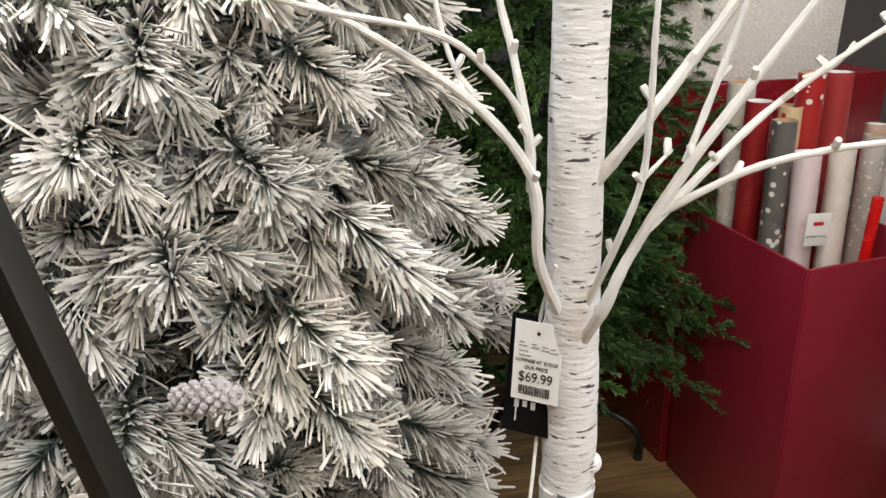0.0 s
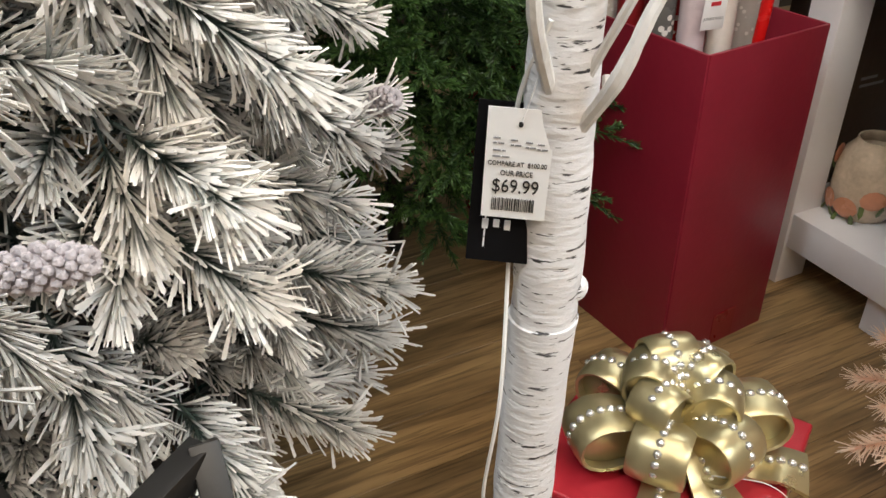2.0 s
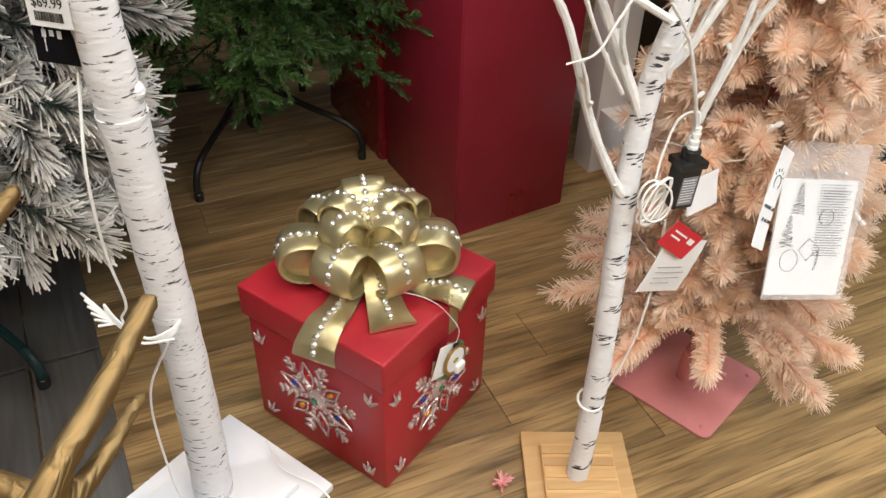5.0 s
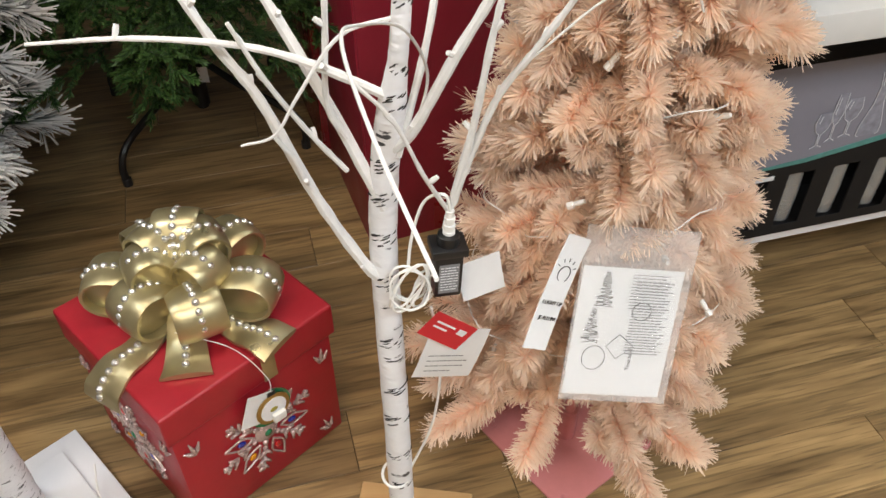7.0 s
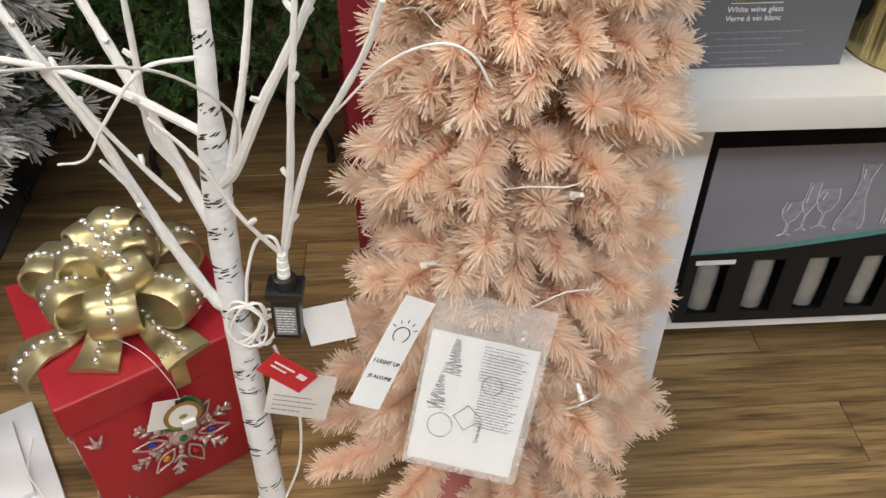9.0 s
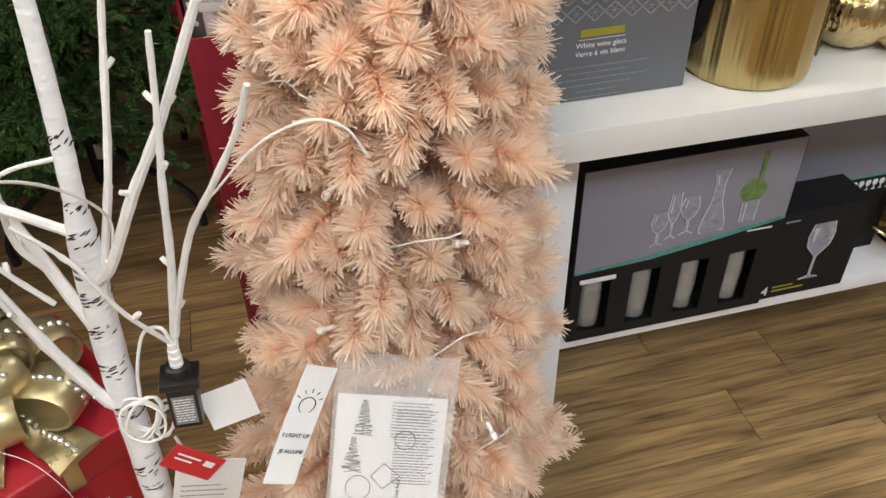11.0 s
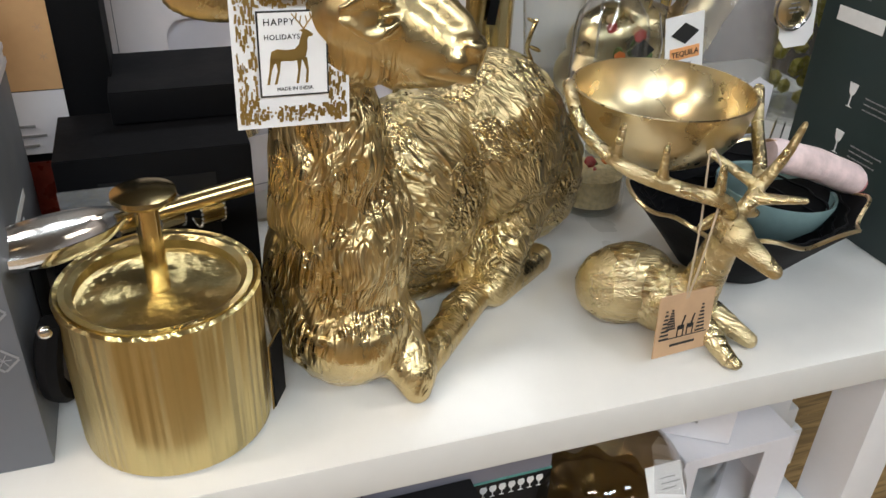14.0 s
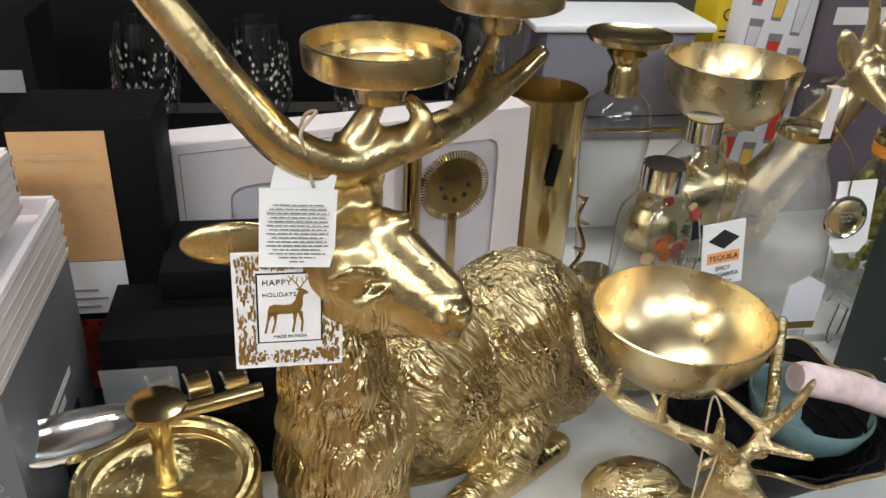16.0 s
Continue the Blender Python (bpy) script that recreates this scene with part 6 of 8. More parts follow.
gp = part("side_glass_print", box((0.075, 0.0008, 0.11), side @ pose(0.02, 0, 0.10)), M_CHARCOAL, nb, "dark picture of a glass", smooth=False)


# white ribbed boxes stacked above
def ribbed_box(u, n, z, w, d, h, rz, label):
    t = thing("ribbed_box", at(u, n, z, rz), label, "box", "ribbed white boxes")
    wall = 0.008
    for cx, cy, sx, sy in ((w / 2, 0, w, wall), (w / 2, d, w, wall), (0, d / 2, wall, d - wall), (w, d / 2, wall, d - wall)):
        part("wall", box((sx, sy, h), pose(cx, cy, h / 2 + 0.001), 0.002), M_PALEBOX, t)
    part("tray", box((w - wall, d - wall, 0.004), pose(w / 2, d / 2, h * 0.72)), M_PALEBOX, t)
    for k in range(5):
        part("rib", box((w + 0.003, 0.0016, h / 11), pose(w / 2, -wall / 2 + 0.0003, h * (0.1 + 0.2 * k)), 0.0006, 1), M_RIB, t)
        part("rib", box((0.0016, d + 0.003, h / 11), pose(w + wall / 2 - 0.0003, d / 2, h * (0.1 + 0.2 * k)), 0.0006, 1), M_RIB, t)


M_RIB = material("ribbed_white_card", (0.66, 0.60, 0.60), 0.6, vary=0.03)
ribbed_box(1.592, 0.778, TOP + 0.305, 0.275, 0.25, 0.072, 0, "white ribbed card box standing on a grey carton")
ribbed_box(1.585, 0.80, TOP + 0.381, 0.25, 0.20, 0.068, -3, "open white ribbed card box with a pale tray")

# ice bucket with lid and scoop
bucket = thing("ice_bucket", at(1.985, 0.822, TOP), "brushed gold ice bucket with a flat lid and knob", "ice bucket")
part("body", lathe([(0, 0.0005), (0.086, 0.0005), (0.0905, 0.004), (0.0915, 0.01), (0.0915, 0.158), (0.0925, 0.162), (0.090, 0.165), (0.086, 0.162), (0.086, 0.12), (0, 0.12)], 72), M_GOLD, bucket)
part("lid", lathe([(0.0855, 0.158), (0.0855, 0.1645), (0.080, 0.165), (0.0745, 0.161), (0.0745, 0.1515), (0.072, 0.150), (0.010, 0.154), (0, 0.154)], 72), M_GOLD_TURNED, bucket, "recessed gold lid")
kn = part("knob", lathe([(0.0105, 0.152), (0.0105, 0.243), (0.026, 0.247), (0.028, 0.250), (0.0275, 0.254), (0.018, 0.2565), (0, 0.257)], 40), M_GOLD_LID, bucket, "gold knob with a round top")
part("strap", add_tube(bmesh.new(), curve_pts([(-0.090, -0.030, 0.155), (-0.100, -0.028, 0.12), (-0.104, -0.022, 0.08), (-0.097, -0.006, 0.055)], 5), [0.010, 0.011, 0.0115, 0.012, 0.012, 0.012, 0.012, 0.012, 0.012, 0.012, 0.012, 0.012, 0.012, 0.011, 0.010, 0.009], 8), M_BLACK, bucket, "black leather strap handle")
part("rivet", add_ball(bmesh.new(), 0.007, pose(-0.096, -0.038, 0.15) @ Matrix.Diagonal((1, 0.6, 1, 1)), 2), M_STEEL, bucket, "steel rivet")
btag = thing("bucket_tag", at(2.083, 0.795, TOP + 0.094, 62, 0, 0), "black and gold swing tag beside an ice bucket", "swing tag")
part("card", add_card(bmesh.new(), 0.03, 0.075, pose(0, 0, 0)), M_BLACK, btag)
part("gold_edge", add_card(bmesh.new(), 0.033, 0.078, pose(0, 0.0016, 0.001)), M_GOLDINK, btag)

# scoop: a bent steel shovel with a gold tube handle, laid across the lid
sc = thing("ice_scoop", at(1.985, 0.822, TOP + 0.203, 14), "steel ice scoop with gold handle lying on a bucket lid", "ice scoop")
bm = bmesh.new()
rows = []
for i in range(11):
    s = i / 10
    x = -0.115 + 0.10 * s
    w = 0.034 * (0.55 + 0.45 * math.sin(math.pi * min(1, 0.25 + s * 0.75))) * (1 if s < 0.85 else 1 - (s - 0.85) * 2.6)
    rows.append([bm.verts.new((x, 0.024 + w * math.cos(a), 0.018 + 0.018 * s * 0.3 - w * 0.8 * math.sin(a))) for a in [math.pi * (k / 10) for k in range(11)]])
for a, b in zip(rows, rows[1:]):
    for k in range(10):
        bm.faces.new((a[k], a[k + 1], b[k + 1], b[k]))
bmesh.ops.recalc_face_normals(bm, faces=bm.faces)
bmesh.ops.solidify(bm, geom=list(bm.faces), thickness=0.0012)
part("shovel", bm, M_STEEL, sc, "shiny open steel scoop")
part("handle", tube([(-0.022, 0.024, 0.014), (0.105, 0.026, 0.020)], 0.0085, 20), M_GOLD_LID, sc, "brushed gold tube handle")


# large deer with candle cups
def deer_big():
    bm = bmesh.new()
    blob(bm, (2.165, 0.87, 1.02), (0.078, 0.085, 0.135), (10, 8, 0))
    blob(bm, (2.165, 0.85, 0.955), (0.072, 0.085, 0.07))
    blob(bm, (2.27, 0.965, 1.03), (0.10, 0.085, 0.125), (0, 0, 20))
    blob(bm, (2.385, 1.02, 1.055), (0.115, 0.095, 0.12), (0, 0, 20))
    blob(bm, (2.45, 1.06, 1.00), (0.085, 0.095, 0.11), (0, 0, 20))
    blob(bm, (2.30, 1.01, 0.93), (0.17, 0.09, 0.05), (0, 0, 22))
    capsule(bm, (2.160, 0.86, 1.08), (2.145, 0.85, 1.24), 0.068, 0.046)
    blob(bm, (2.165, 0.815, 1.16), (0.036, 0.028, 0.06))
    blob(bm, (2.155, 0.832, 1.292), (0.052, 0.050, 0.052))
    capsule(bm, (2.172, 0.818, 1.297), (2.243, 0.785, 1.257), 0.049, 0.028)
    capsule(bm, (2.198, 0.808, 1.326), (2.254, 0.782, 1.279), 0.022, 0.015)
    blob(bm, (2.254, 0.778, 1.259), (0.022, 0.022, 0.025))
    blob(bm, (2.263, 0.772, 1.268), (0.013, 0.016, 0.009))
    capsule(bm, (2.160, 0.825, 1.262), (2.238, 0.787, 1.246), 0.042, 0.020)
    capsule(bm, (2.20, 0.84, 0.955), (2.222, 0.785, 0.915), 0.042, 0.026)
    capsule(bm, (2.222, 0.785, 0.915), (2.222, 0.772, 0.902), 0.025, 0.016)
    capsule(bm, (2.222, 0.79, 0.905), (2.33, 0.90, 0.912), 0.020, 0.022)
    capsule(bm, (2.13, 0.88, 0.93), (2.12, 0.98, 0.91), 0.045, 0.03)
    capsule(bm, (2.42, 1.00, 0.99), (2.36, 0.905, 0.915), 0.055, 0.022)
    capsule(bm, (2.36, 0.905, 0.912), (2.45, 0.97, 0.908), 0.020, 0.020)
    capsule(bm, (2.300, 0.875, 0.915), (2.36, 0.93, 0.908), 0.020, 0.018)
    blob(bm, (2.515, 1.10, 1.0), (0.03, 0.03, 0.045))
    # ears
    blob(bm, (2.075, 0.842, 1.300), (0.055, 0.010, 0.026), (14, 4, 6))
    blob(bm, (2.19, 0.895, 1.325), (0.045, 0.009, 0.022), (0, -10, 60))
    # eye rims
    # pedicles and antlers
    capsule(bm, (2.148, 0.83, 1.33), (2.150, 0.83, 1.375), 0.024, 0.021)
    capsule(bm, (2.178, 0.84, 1.33), (2.180, 0.84, 1.375), 0.024, 0.021)
    antler(bm, [(2.205, 0.84, 1.392), (2.165, 0.82, 1.383), (2.125, 0.80, 1.405), (2.088, 0.80, 1.446), (2.052, 0.80, 1.498), (2.02, 0.80, 1.55), (2.01, 0.80, 1.62)], 0.021, 0.014,
           [((2.165, 0.825, 1.385), (2.18, 0.83, 1.41), (2.199, 0.845, 1.438), 0.017)])
    antler(bm, [(2.160, 0.835, 1.385), (2.205, 0.84, 1.390), (2.245, 0.86, 1.395), (2.298, 0.93, 1.392), (2.35, 0.985, 1.405), (2.385, 1.01, 1.425)], 0.021, 0.010,
           [((2.215, 0.845, 1.39), (2.235, 0.84, 1.412), (2.225, 0.845, 1.43), 0.014), ((2.29, 0.93, 1.395), (2.32, 0.985, 1.42), (2.335, 1.01, 1.45), 0.015)])
    # eye between two lids, brow knob, nostril and lip
    blob(bm, (2.171, 0.764, 1.299), (0.011, 0.008, 0.009))
    for p in (((2.151, 0.766, 1.304), (2.170, 0.758, 1.316), (2.192, 0.764, 1.306)), ((2.151, 0.766, 1.296), (2.174, 0.759, 1.282), (2.194, 0.764, 1.291))):
        capsule(bm, p[0], p[1], 0.004, 0.0055)
        capsule(bm, p[1], p[2], 0.0055, 0.004)
    blob(bm, (2.212, 0.800, 1.338), (0.012, 0.012, 0.010))
    blob(bm, (2.258, 0.757, 1.270), (0.010, 0.005, 0.005), (0, 30, 0))
    blob(bm, (2.246, 0.759, 1.258), (0.006, 0.005, 0.008))
    capsule(bm, (2.222, 0.768, 1.249), (2.256, 0.760, 1.244), 0.006, 0.008)
    out = fused(bm, 0.0036, 2)
    fur = out.verts.layers.float.new("fur")
    flank = out.verts.layers.float.new("flank")
    lie = Vector((0.60, -0.25, -0.62)).normalized()
    # combed relief of the coat below the head
    for v in out.verts:
        x, y, z = v.co
        body = min(1.0, max(0.0, (1.285 - z) / 0.05 if x < 2.20 else (1.235 - z) / 0.03)) * (0.35 if z < 0.93 or (y < 0.80 and z < 0.98) else 1.0)
        v[fur] = max(0.08, body)
        if z < 1.24 and z > 0.90:
            side = min(1.0, max(0.0, (x + 0.5 * (y - 0.9) - 2.215) / 0.03))
            v[flank] = side
            p = v.co + Vector((noise.noise(v.co * 14), noise.noise(v.co * 14 + Vector((3, 1, 7))), noise.noise(v.co * 14 + Vector((9, 4, 2))))) * 0.02
            f = lie if side > 0.5 else Vector((0.1, -0.1, 1.0)).normalized()
            w = abs(noise.noise((p - f * (p.dot(f) * 0.75)) * 42)) * 2 - 0.6
            v.co += v.normal * ((0.0030 if side > 0.5 else 0.0058) if body > 0.5 else 0.001) * w
    for cu, cn, cz in ((2.199, 0.845, 1.432), (2.340, 1.015, 1.448)):
        add_lathe(out, [(0, 0), (0.021, 0), (0.0225, 0.008), (0.021, 0.016), (0.023, 0.018), (0.023, 0.024), (0.060, 0.026), (0.0645, 0.029), (0.066, 0.048), (0.0655, 0.050), (0.0615, 0.050), (0.060, 0.036), (0.040, 0.034), (0.038, 0.030), (0, 0.029)], 48, pose(cu, cn, cz))
    bmesh.ops.recalc_face_normals(out, faces=out.faces)
    return out


solid("deer_statue", deer_big(), M_GOLD_FUR, AISLE, "large cast gold reclining deer statue with candle cups on antlers", "statue")
# round glass eye of the statue is left as part of its one shape

card = thing("holiday_card", at(2.116, 0.792, 1.318, 2, -4, 1.5), "white and gold holiday card with a deer hanging from a statue", "card")
part("card", add_card(bmesh.new(), 0.093, 0.113, pose(0, 0, 0)), M_PAPER, card)
CF = pose(0, -0.0014, 0)
bm = bmesh.new()
rnd = random.Random(21)
for side_ in range(4):
    for k in range(150):
        if side_ < 2:
            x, z = (-1 if side_ else 1) * rnd.uniform(0.028, 0.044), rnd.uniform(-0.110, -0.004)
            s_ = (rnd.uniform(0.0005, 0.0022), 0.0004, rnd.uniform(0.001, 0.008))
        else:
            x, z = rnd.uniform(-0.044, 0.044), (-0.100 if side_ == 2 else -0.008) + rnd.uniform(-0.008, 0.004)
            s_ = (rnd.uniform(0.0008, 0.003), 0.0004, rnd.uniform(0.001, 0.005))
        add_box(bm, s_, CF @ pose(max(-0.043, min(0.043, x)), 0.0003 * rnd.random(), max(-0.108, z), 0, rnd.uniform(-8, 8), 0))
part("gold_fleck_print", bm, M_GOLDINK, card, "flecked gold foil border", smooth=False)
part("frame_print", box((0.056, 0.0006, 0.068), CF @ pose(0.001, -0.0006, -0.053)), M_INK, card, smooth=False)
part("panel_print", box((0.053, 0.0006, 0.065), CF @ pose(0.001, -0.0012, -0.053)), M_PAPER, card, smooth=False)
CT = pose(0, -0.0032, 0)
text("HAPPY", 0.0075, M_INK, card, CT @ pose(-0.022, 0, -0.030), spacing=1.15)
text("HOLIDAYS", 0.0056, M_INK, card, CT @ pose(-0.022, 0, -0.041), spacing=1.1)
text("MADE IN INDIA", 0.0042, M_INK, card, CT @ pose(0.001, 0, -0.082), "CENTER")
bm = bmesh.new()                                  # plain deer shape: body, neck, head, legs, antlers
add_prism(bm, [(-0.0175, -0.0545), (-0.0165, -0.0505), (-0.012, -0.0485), (-0.004, -0.0495), (0.002, -0.0490), (0.0055, -0.0455), (0.0072, -0.0395), (0.0088, -0.0360), (0.0062, -0.0345), (0.0088, -0.0335), (0.0112, -0.0335), (0.0140, -0.0350), (0.0172, -0.0375), (0.0165, -0.0392), (0.0135, -0.0395), (0.0122, -0.0425), (0.0122, -0.0490), (0.0105, -0.0550), (0.0075, -0.0575), (0.0, -0.0582), (-0.008, -0.0580), (-0.0125, -0.0595), (-0.0165, -0.0605), (-0.0180, -0.0575)], 0.0006, CT)
for top_, knee, foot in ((-0.0155, -0.0180, -0.0205), (-0.0115, -0.0115, -0.0145), (0.0055, 0.0050, 0.0030), (0.0095, 0.0118, 0.0105)):
    add_prism(bm, [(top_ - 0.0022, -0.0560), (top_ + 0.0022, -0.0560), (knee + 0.0009, -0.0660), (foot + 0.0012, -0.0765), (foot - 0.0008, -0.0765), (knee - 0.0009, -0.0660)], 0.0006, CT)
for sgn in (-1, 1):                              # two branching antlers
    beam = [(0.0098, -0.0336), (0.0098 + 0.0030 * sgn, -0.0290), (0.0098 + 0.0060 * sgn, -0.0255), (0.0098 + 0.0052 * sgn, -0.0210)]
    add_tube(bm, [(a, -0.0032, b) for a, b in beam], 0.0006, 5)
    for (a, b), (da_, db_) in zip(beam[1:3], ((-0.0012, 0.0058), (0.0034, 0.0040))):
        add_tube(bm, [(a, -0.0032, b), (a + da_ * sgn, -0.0032, b + db_)], 0.0005, 5)
part("deer_print", bm, M_GOLDINK, card, "gold foil deer picture", smooth=False)
slip = thing("care_slip", at(2.128, 0.786, 1.378, 2, -3, 4), "white printed care slip hanging above a holiday card", "slip")
part("paper", add_card(bmesh.new(), 0.062, 0.068, pose(0, 0, 0), bend=-0.004), M_PAPER, slip)
bars([0.040, 0.046, 0.050, 0.044, 0.048, 0.050, 0.046, 0.05, 0.042, 0.048, 0.05, 0.04, 0.046, 0.03, 0.012], 0.0036, 0.0013, M_GREYINK, slip, pose(0, -0.0055, -0.012), align="CENTER")
part("folded_back", add_card(bmesh.new(), 0.05, 0.06, pose(0.006, 0.006, 0.014, 0, 10, 0)), M_PAPER, slip)
part("twine", tube(curve_pts([(0.012, 0.004, 0.0), (0.004, -0.002, 0.03), (0.0, -0.008, 0.05), (0.012, 0.006, 0.062), (0.004, 0.026, 0.052), (-0.004, 0.0, 0.034)], 6), 0.0016, 6), M_STRING, slip, "knotted jute twine")


# small deer that carries a bowl on its antlers
def deer_small():
    bm = bmesh.new()
    blob(bm, (2.500, 0.835, 0.945), (0.062, 0.042, 0.052), (0, 0, -12))
    blob(bm, (2.540, 0.805, 0.935), (0.048, 0.036, 0.044), (0, 0, -20))
    capsule(bm, (2.560, 0.785, 0.945), (2.566, 0.765, 1.035), 0.026, 0.018)
    blob(bm, (2.568, 0.755, 1.045), (0.020, 0.024, 0.020))
    capsule(bm, (2.570, 0.748, 1.042), (2.597, 0.715, 1.018), 0.016, 0.009)
    capsule(bm, (2.562, 0.775, 0.925), (2.575, 0.725, 0.900), 0.017, 0.010)
    capsule(bm, (2.590, 0.79, 0.92), (2.620, 0.745, 0.900), 0.016, 0.010)
    capsule(bm, (2.575, 0.725, 0.899), (2.58, 0.715, 0.897), 0.010, 0.008)
    blob(bm, (2.540, 0.765, 1.060), (0.018, 0.005, 0.008), (0, -20, 10))
    blob(bm, (2.595, 0.775, 1.060), (0.018, 0.005, 0.008), (0, 20, -10))
    # one antler sweeps out under the bowl, with upright tines; the other rises behind
    antler(bm, [(2.566, 0.765, 1.060), (2.545, 0.755, 1.088), (2.50, 0.775, 1.100), (2.45, 0.80, 1.118), (2.415, 0.835, 1.150), (2.405, 0.86, 1.190)], 0.0095, 0.0068,
           [((2.535, 0.758, 1.092), (2.533, 0.752, 1.11), (2.530, 0.750, 1.132), 0.008), ((2.485, 0.782, 1.104), (2.480, 0.778, 1.12), (2.478, 0.776, 1.148), 0.0078), ((2.440, 0.808, 1.124), (2.438, 0.802, 1.145), (2.440, 0.80, 1.165), 0.0075)])
    antler(bm, [(2.572, 0.765, 1.060), (2.590, 0.765, 1.086), (2.620, 0.80, 1.10), (2.640, 0.84, 1.125), (2.655, 0.87, 1.16)], 0.0095, 0.0068,
           [((2.585, 0.765, 1.082), (2.605, 0.745, 1.088), (2.625, 0.728, 1.092), 0.0078), ((2.600, 0.772, 1.090), (2.615, 0.762, 1.13), (2.625, 0.758, 1.165), 0.0078), ((2.60, 0.775, 1.09), (2.57, 0.80, 1.11), (2.555, 0.81, 1.12), 0.007)])
    out = fused(bm, 0.0026, 3)
    for v in out.verts:
        x, y, z = v.co
        if z < 1.0:
            v.co += v.normal * 0.0010 * noise.noise(Vector((x * 60, y * 60, z * 200)))
    return out


solid("small_deer_statue", deer_small(), M_GOLD_SMALL, AISLE, "small gold reclining deer statue with spreading antlers", "statue")
solid("gold_bowl", lathe([(0, 0), (0.040, 0.002), (0.075, 0.022), (0.097, 0.055), (0.104, 0.088), (0.1045, 0.090), (0.1015, 0.0905), (0.094, 0.056), (0.072, 0.026), (0.040, 0.007), (0, 0.005)], 72), M_GOLD_SATIN, at(2.553, 0.905, 1.068), "round satin gold bowl held on a deer's antlers", "bowl")
ktag = thing("kraft_tag", at(2.524, 0.752, 0.982, 6, -6, 2) @ Matrix.Scale(1.32, 4), "brown kraft tag with a forest drawing tied to a small deer", "tag")
part("card", add_card(bmesh.new(), 0.058, 0.058, pose(0, 0, 0)), M_KRAFT, ktag)
bm = bmesh.new()
for x, hgt in ((-0.021, 0.030), (-0.015, 0.02), (0.017, 0.028)):
    for k in range(8):
        add_box(bm, (0.002 + 0.0011 * k, 0.0004, 0.0016), pose(x, -0.0014, -0.014 - hgt * k / 8))
add_box(bm, (0.05, 0.0004, 0.0008), pose(0, -0.0014, -0.041))
for x in (-0.004, 0.006):
    add_box(bm, (0.007, 0.0004, 0.004), pose(x, -0.0014, -0.032))
    for dx in (-0.003, 0.003):
        add_box(bm, (0.0009, 0.0004, 0.008), pose(x + dx, -0.0014, -0.037))
    add_box(bm, (0.0014, 0.0004, 0.010), pose(x + 0.002, -0.0014, -0.026, 0, 14, 0))
add_box(bm, (0.026, 0.0004, 0.0022), pose(0, -0.0014, -0.048))
part("forest_print", bm, M_INK, ktag, "black forest and deer print", smooth=False)
part("twine", tube(curve_pts([(0.0, 0, -0.006), (0.006, -0.004, 0.04), (0.010, -0.006, 0.095), (0.004, 0.006, 0.12), (0.0, 0.0, 0.06), (-0.002, 0, -0.006)], 6), 0.0009, 5), M_STRING, ktag)

# wavy black bowl with a teal bowl and a wrapped spreader in it
def ripple(a, i):
    k = (0.0, 0.0, 0.1, 0.35, 0.7, 1.0, 1.0, 0.7, 0.3, 0.0)[min(i, 9)]
    return 0.007 * k * math.sin(9 * a), 0.009 * k * math.sin(9 * a + 0.6)


wavy = thing("wavy_bowl", at(2.715, 0.925, TOP) @ Matrix.Scale(0.82, 4), "black ribbed bowl with a wavy gold rim holding other bowls", "bowl")
part("body", lathe([(0, 0.001), (0.075, 0.001), (0.085, 0.006), (0.125, 0.060), (0.160, 0.105), (0.185, 0.135), (0.180, 0.135), (0.150, 0.100), (0.075, 0.02), (0, 0.016)], 108, I4, ripple), M_BLACK, wavy)
bm = bmesh.new()
add_tube(bm, [((0.1835 + 0.007 * math.sin(9 * a)) * math.cos(a), (0.1835 + 0.007 * math.sin(9 * a)) * math.sin(a), 0.136 + 0.009 * math.sin(9 * a + 0.6)) for a in [math.tau * i / 144 for i in range(145)]], 0.0034, 6, False)
part("rim", bm, M_GOLD_SATIN, wavy, "shiny gold rim")
bm = bmesh.new()
for k in range(5):
    r, z = 0.105 + 0.014 * k, 0.048 + 0.0185 * k
    add_tube(bm, [((r + 0.003 * math.sin(18 * a)) * math.cos(a), (r + 0.003 * math.sin(18 * a)) * math.sin(a), z + 0.003) for a in [math.tau * i / 120 for i in range(121)]], 0.0022, 5, False)
part("inner_ribs", bm, M_BLACK, wavy, "wavy raised ribs inside")
solid("teal_bowl", lathe([(0, 0), (0.055, 0), (0.060, 0.006), (0.100, 0.05), (0.112, 0.092), (0.110, 0.097), (0.105, 0.094), (0.094, 0.055), (0.05, 0.012), (0, 0.010)], 56), M_TEAL, at(2.772, 0.930, TOP + 0.034, 0, 0, 4) @ Matrix.Scale(0.72, 4), "glazed teal bowl nested in a black bowl", "bowl")
spr = thing("wrapped_spreader", at(2.785, 0.885, TOP + 0.150, 0, 0, 20), "small pink and white tissue-wrapped utensil lying on a bowl", "wrapped utensil")
tissue = material("pink_tissue", (0.78, 0.62, 0.62), 0.55, vary=0.22, scale=40, bump=0.003, bump_scale=40)
part("wrap", tube([(-0.085, 0, 0), (-0.075, 0, 0.001), (0, 0.002, 0.004), (0.07, 0, 0), (0.082, 0, -0.002)], [0.017, 0.0205, 0.021, 0.021, 0.018], 16), tissue, spr)
part("pink_end", tube([(0.080, 0, -0.002), (0.092, 0, -0.003)], [0.017, 0.013], 14), material("pink_ceramic", (0.75, 0.30, 0.32), 0.2), spr)
part("yellow_spot", add_ball(bmesh.new(), 0.006, pose(0.091, 0, 0.006), 1), M_YELLOWINK, spr)
